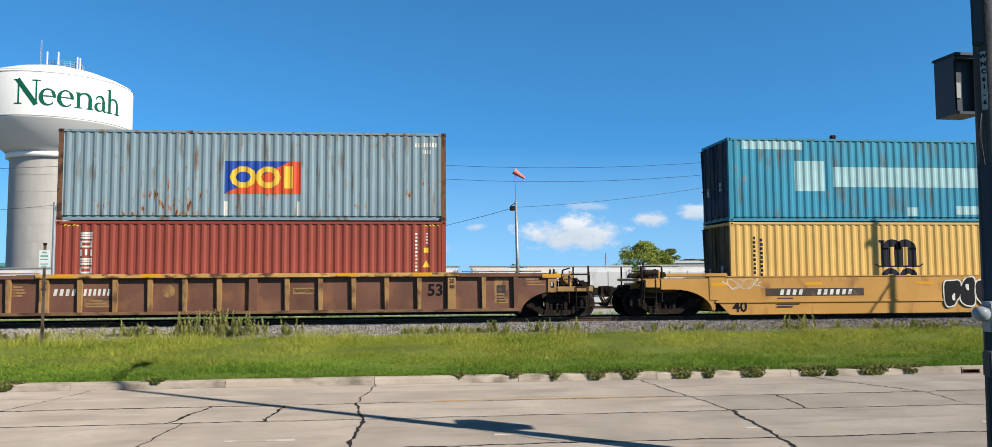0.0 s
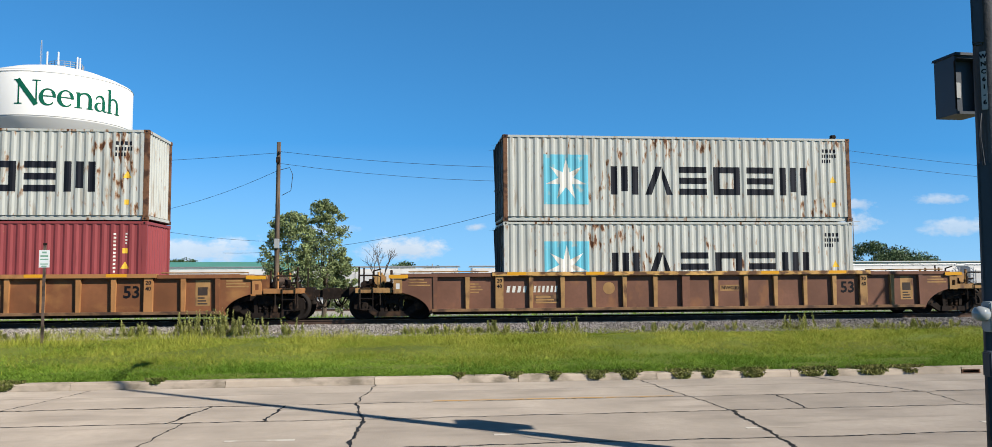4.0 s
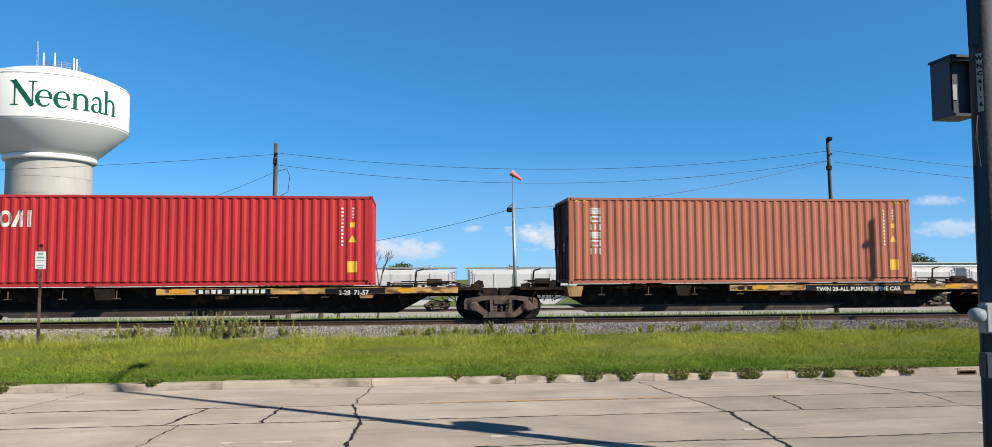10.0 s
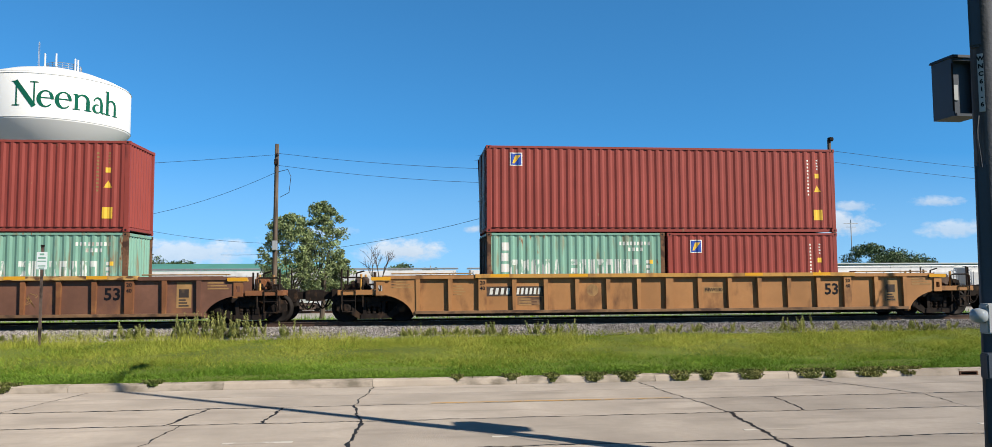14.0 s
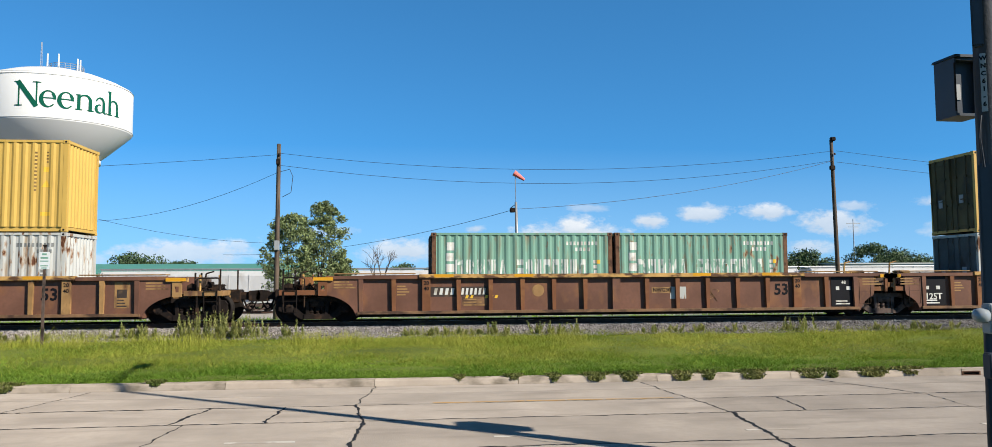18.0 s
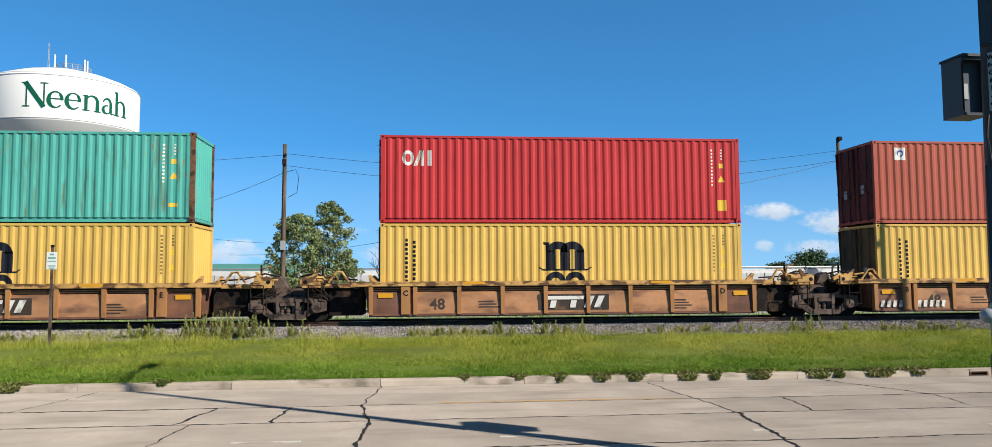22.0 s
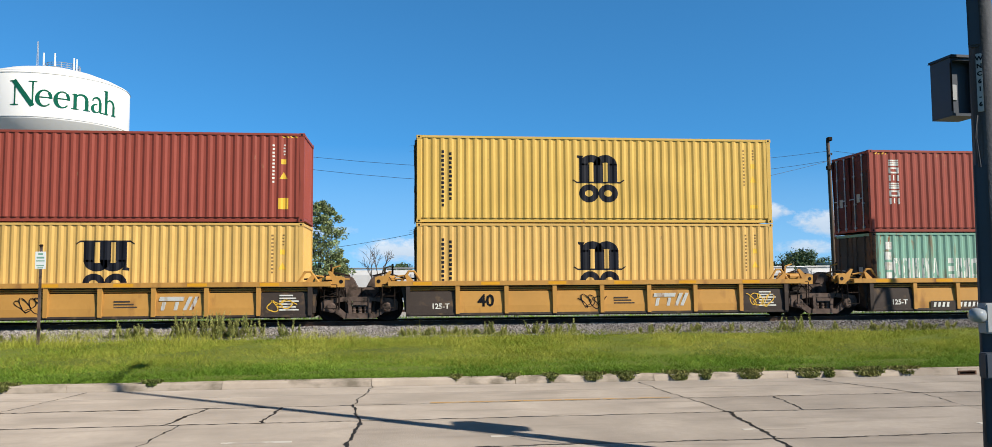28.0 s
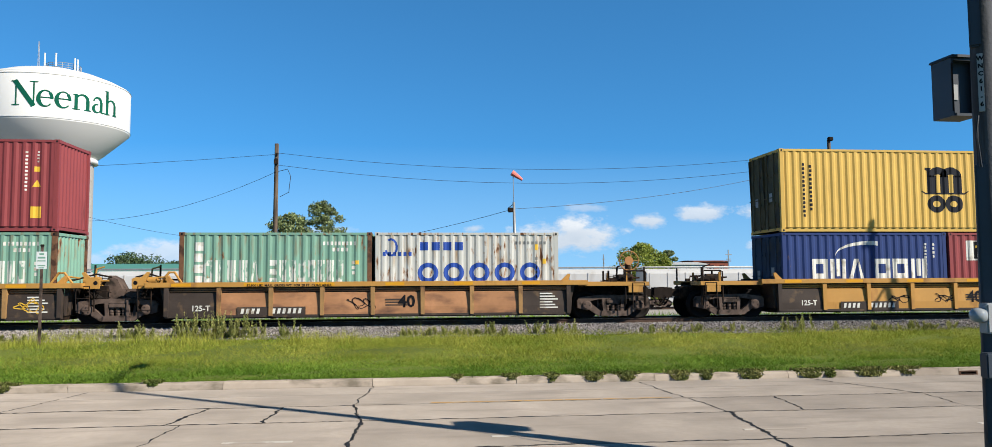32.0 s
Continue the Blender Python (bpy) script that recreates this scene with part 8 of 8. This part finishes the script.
# ---- trees ----
def tree(x, y, high, wide, mat, seed, leaves, label, clumps=26, size=0.28, bare=0.22, name="tree", puff=(0.05, 0.12)):
    rng = np.random.RandomState(seed)
    z = ground_z(y)
    t = empty(name, pose(x, y, z - 0.1), label, "tree", "trees behind the track")
    b = bmesh.new()
    trunk = high * bare
    rod(b, (0, 0, 0), (0.05 * wide, 0, trunk * 1.4), wide * 0.035 + 0.05, 9, wide * 0.022 + 0.03)
    tips = []
    for k in range(7):
        a = k * 0.9 + rng.uniform(-0.3, 0.3)
        r = wide * 0.5 * rng.uniform(0.35, 0.75)
        tip = (r * math.cos(a), r * math.sin(a), trunk + (high - trunk) * rng.uniform(0.35, 0.85))
        mid = (tip[0] * 0.4, tip[1] * 0.4, trunk + (tip[2] - trunk) * 0.45)
        rod(b, (0.03 * wide, 0, trunk * rng.uniform(0.9, 1.35)), mid, wide * 0.014 + 0.02, 6, wide * 0.009 + 0.01)
        rod(b, mid, tip, wide * 0.009 + 0.01, 5, 0.01)
        tips.append(tip)
    if leaves:
        part("trunk", b, BARK, t, "branching trunk")
    if not leaves:
        twigs = bmesh.new()

        def grow(p, way, length, r, depth):
            q = p + way * length
            rod(twigs, p, q, r, 5, r * 0.65)
            if depth:
                for k in range(3):
                    w = (way + Vector(rng.normal(0, 0.42, 3)) + Vector((0, 0, 0.12))).normalized()
                    grow(p.lerp(q, rng.uniform(0.55, 1.0)), w, length * rng.uniform(0.55, 0.8), r * 0.6, depth - 1)
        grow(Vector((0, 0, 0)), Vector((0.05, 0, 1)), high * 0.36, 0.09, 4)
        part("bare_crown", twigs, BARK, t, "thin leafless branches")
        return t
    cent = np.empty((clumps, 3))
    for i in range(clumps):
        h = rng.uniform(0.0, 1.0)
        rr = wide * 0.5 * math.sqrt(max(0.08, 1 - (1.8 * h - 0.8) ** 2)) * math.sqrt(rng.uniform(0.02, 0.8))
        a = rng.uniform(0, 6.283)
        cent[i] = (rr * math.cos(a), rr * math.sin(a), trunk * 0.8 + (high - trunk * 0.8) * (0.06 + 0.86 * h))
    which = rng.randint(0, clumps, leaves)
    rad = rng.uniform(*puff, clumps)[which] * wide
    d = rng.normal(0, 1, (leaves, 3))
    d /= np.linalg.norm(d, axis=1)[:, None]
    p = cent[which] + d * (rad * rng.uniform(0.3, 1.0, leaves) ** 0.6)[:, None] * np.array((1, 1, 0.75))
    n = rng.normal(0, 1, (leaves, 3)) + d * 0.8
    n /= np.linalg.norm(n, axis=1)[:, None]
    u = np.cross(n, rng.normal(0, 1, (leaves, 3)))
    u /= np.linalg.norm(u, axis=1)[:, None]
    v = np.cross(n, u)
    s = rng.uniform(0.5, 1.0, leaves)[:, None] * size
    quad = np.stack([p - u * s, p + v * s * 0.5, p + u * s, p - v * s * 0.5], 1).reshape(-1, 3)
    faces = np.arange(leaves * 4).reshape(-1, 4)
    ob = new("crown", from_arrays("crown", quad, faces, mat, 4))
    ob.parent = t
    return t


def build_trees():
    tree(-9.2, 61, 8.6, 5.0, LEAF, 1, 14000, "broad-leaved tree with an open crown behind the yard pole", 220, 0.13, 0.2)
    tree(-6.9, 62, 9.7, 4.6, LEAF, 2, 14000, "tall broad-leaved tree behind the yard pole", 220, 0.13, 0.2)
    tree(-5.7, 63, 5.6, 3.0, LEAF, 3, 8000, "lower broad-leaved tree beside taller ones", 90, 0.13, 0.1)
    tree(-2.6, 64, 8.2, 2.6, LEAF, 4, 0, "bare dead tree with thin branches", 1)
    tree(28.6, 97, 8.0, 8.6, LEAF_LIGHT, 5, 22000, "rounded yellow-green tree behind the hoppers", 120, 0.17, 0.05, puff=(0.07, 0.14))
    tree(32.6, 98, 7.4, 3.8, LEAF, 6, 7000, "slender dark tree beside a yellow-green one", 50, 0.17, 0.05, puff=(0.07, 0.14))
    far = "far dark green trees along the horizon"
    for i, (x, y, h, w) in enumerate(((-53.5, 160, 8.8, 9), (-45, 160, 7.2, 7), (-49.5, 165, 6.6, 8), (-58, 165, 5.6, 7), (83, 160, 8.8, 10), (77, 163, 6.5, 6), (89, 165, 6.6, 7), (98, 160, 10.4, 9), (105, 162, 9.2, 9), (112, 165, 7.6, 8), (-2, 180, 6.8, 7), (4, 182, 5.6, 6), (22, 170, 5.8, 5), (120, 175, 7, 9), (-66, 165, 6.5, 8))):
        tree(x, y, h + 0.3, w * 1.5, LEAF_DARK, 20 + i, 9000, far, 70, 0.3, 0.03, "far_tree", (0.08, 0.17))


# ---- the yard ----
def hopper(x):
    h = empty("covered_hopper", pose(x, 83, -0.95), "dusty white covered hopper car parked in the yard", "railcar", "parked hopper cars")
    half = 8.45

    def body(q):
        sect = ((-1.5, 1.35), (-1.58, 1.7), (-1.58, 3.6), (-1.45, 3.9), (-1.1, 4.1), (1.1, 4.1), (1.45, 3.9), (1.58, 3.6), (1.58, 1.7), (1.5, 1.35))
        rings = [[q.verts.new((xx, y, z if z > 1.8 else z + dz)) for y, z in sect] for xx, dz in ((-half, 0.9), (-half + 1.8, 0.0), (half - 1.8, 0.0), (half, 0.9))]
        for a, b in zip(rings, rings[1:]):
            for i in range(len(sect)):
                j = (i + 1) % len(sect)
                q.faces.new((a[i], b[i], b[j], a[j]))
        q.faces.new(rings[0]), q.faces.new(rings[-1][::-1])
    place("body", shared(("hopper_body",), body), HOPPER_WHITE, h)

    def rail(q):
        for y in (-1.0, 1.0):
            rod(q, (-half - 0.2, y, 4.32), (half + 0.2, y, 4.32), 0.05, 5)
            for k in range(15):
                rod(q, (-half + k * half / 7, y, 4.05), (-half + k * half / 7, y, 4.32), 0.04, 4)
        box(q, -half - 0.3, half + 0.3, -0.5, 0.5, 4.2, 4.26)
    place("roof_walk", shared(("roof_walk",), rail), GALV, h)
    rib = shared(("hopper_rib",), lambda q: box(q, -0.05, 0.05, -1.63, -1.58, 1.5, 3.7))
    for k in range(9):
        place("side_rib", rib, HOPPER_WHITE, h, pose(-half + 0.6 + k * (2 * half - 1.2) / 8, 0, 0))
    shoot = shared(("chute",), lambda q: prism(q, ((-2.2, 1.4), (2.2, 1.4), (0.7, 0.45), (-0.7, 0.45)), -1.2, 1.2))
    for k in (-4.4, 0, 4.4):
        place("chute", shoot, HOPPER_WHITE, h, pose(k, 0, 0))
    lad = shared(("hopper_ladder",), lambda q: [rod(q, (s, -1.6, 1.0), (s, -1.6, 4.0), 0.03, 4) for s in (-0.2, 0.2)] + [rod(q, (-0.2, -1.6, 1.1 + 0.35 * k), (0.2, -1.6, 1.1 + 0.35 * k), 0.025, 4) for k in range(9)])
    for m in (-1, 1):
        place("ladder", lad, GALV, h, pose(m * (half - 0.1), 0, 0))
        place("truck", shared(("truck",), side_frame), TRUCK_STEEL, h, pose(m * 6.6, 0, 0))
        for dx in (-0.89, 0.89):
            w = place("wheelset", shared(("hopper_wheels",), lambda q: [rod(q, (0, s * 0.75 - 0.07, 0.457), (0, s * 0.75 + 0.07, 0.457), 0.457, 16) for s in (-1, 1)]), WHEEL_STEEL, h, pose(m * 6.6 + dx, 0, 0))
        box_end = shared(("end_sill",), lambda q: box(q, -0.9, 0.3, -1.3, 1.3, 0.9, 1.15))
        place("end_sill", box_end, HOPPER_WHITE, h, pose(m * (half + 0.2), 0, 0, 0, 0, 0 if m > 0 else 180))


def shed(name, x0, x1, y0, y1, wall, roof, wmat, rmat, label, windows=0):
    s = empty(name, pose((x0 + x1) / 2, y0, -1.2), label, "building")
    half = (x1 - x0) / 2
    b = bmesh.new()
    box(b, -half, half, 0, y1 - y0, 0, wall)
    part("wall", b, wmat, s)
    b = bmesh.new()
    d = y1 - y0
    v = [(-half - 0.4, -0.4, wall), (half + 0.4, -0.4, wall), (half + 0.4, d / 2, wall + roof), (-half - 0.4, d / 2, wall + roof), (half + 0.4, d + 0.4, wall), (-half - 0.4, d + 0.4, wall)]
    w = [b.verts.new(p) for p in v] + [b.verts.new((p[0], p[1], p[2] + 0.2)) for p in v]
    for f in ((6, 7, 8, 9), (9, 8, 10, 11), (0, 1, 7, 6), (1, 2, 8, 7), (2, 4, 10, 8), (4, 5, 11, 10), (5, 3, 9, 11), (3, 0, 6, 9), (0, 3, 2, 1), (3, 5, 4, 2)):
        b.faces.new([w[i] for i in f])
    part("roof", b, rmat, s)
    wm = shared(("far_window",), lambda q: box(q, -0.6, 0.6, -0.06, 0.02, 0, 1.0))
    for k in range(windows):
        place("window", wm, GLASS_DARK, s, pose(-half + 2 + k * (2 * half - 4) / max(1, windows - 1), 0, wall - 2.0))
    return s


def build_yard():
    for k in range(-5, 8):
        hopper(14.5 + 18.4 * k)
    shed("long_shed", -66, -14, 112, 130, 4.3, 1.4, WALL_PALE, ROOF_TEAL, "long low shed with a teal metal roof", 10)
    shed("brick_building", 73.5, 83, 200, 212, 7.6, 0.2, BRICK, BRICK, "small red brick building beyond the yard", 3)
    shed("white_shed", 62, 73, 190, 205, 6.6, 0.6, WALL_PALE, WALL_PALE, "pale metal shed beyond the yard", 3)
    shed("far_warehouse", 84, 150, 150, 180, 6.0, 0.3, WALL_PALE, WALL_PALE, "long pale warehouse beyond the yard", 8)


build_tower()
build_near_pole()
build_poles()
build_sign()
build_trees()
build_yard()
build_train()
build_grass()


def rolling(ob, s):
    """A wheel or bearing cap that turns as the train runs over the stretch of track before the camera; it rests far down the line."""
    rest = ob.matrix_basis.copy()
    seen = [f / 30 for f in range(961) if -17 < s + train_shift(f / 30) < 25]
    if not seen:
        return
    rows = [(t, Matrix.Translation(rest.translation) @ Matrix.Rotation((s + train_shift(t)) / 0.457, 4, "Y") @ rest.to_3x3().to_4x4()) for t in seen]
    if seen[0] > 0:
        rows.insert(0, (0.0, rows[0][1]))
    if seen[-1] < 32:
        rows.append((32.0, rows[-1][1]))
    walk(ob, rows)


def motions():
    times = [0, 2, 4, 6, 8, 10, 12, 14, 16, 18, 20, 22, 24, 26, 28, 30, 32]
    for ob, s, z in MOVING:
        walk(ob, [(t, pose(s + train_shift(t), TRACK_Y, RAIL_Z + z)) for t in times])
    start = {ob: s for ob, s, z in MOVING}
    for ob, car, x in SPINNING:
        rolling(ob, start[car] + x)


motions()
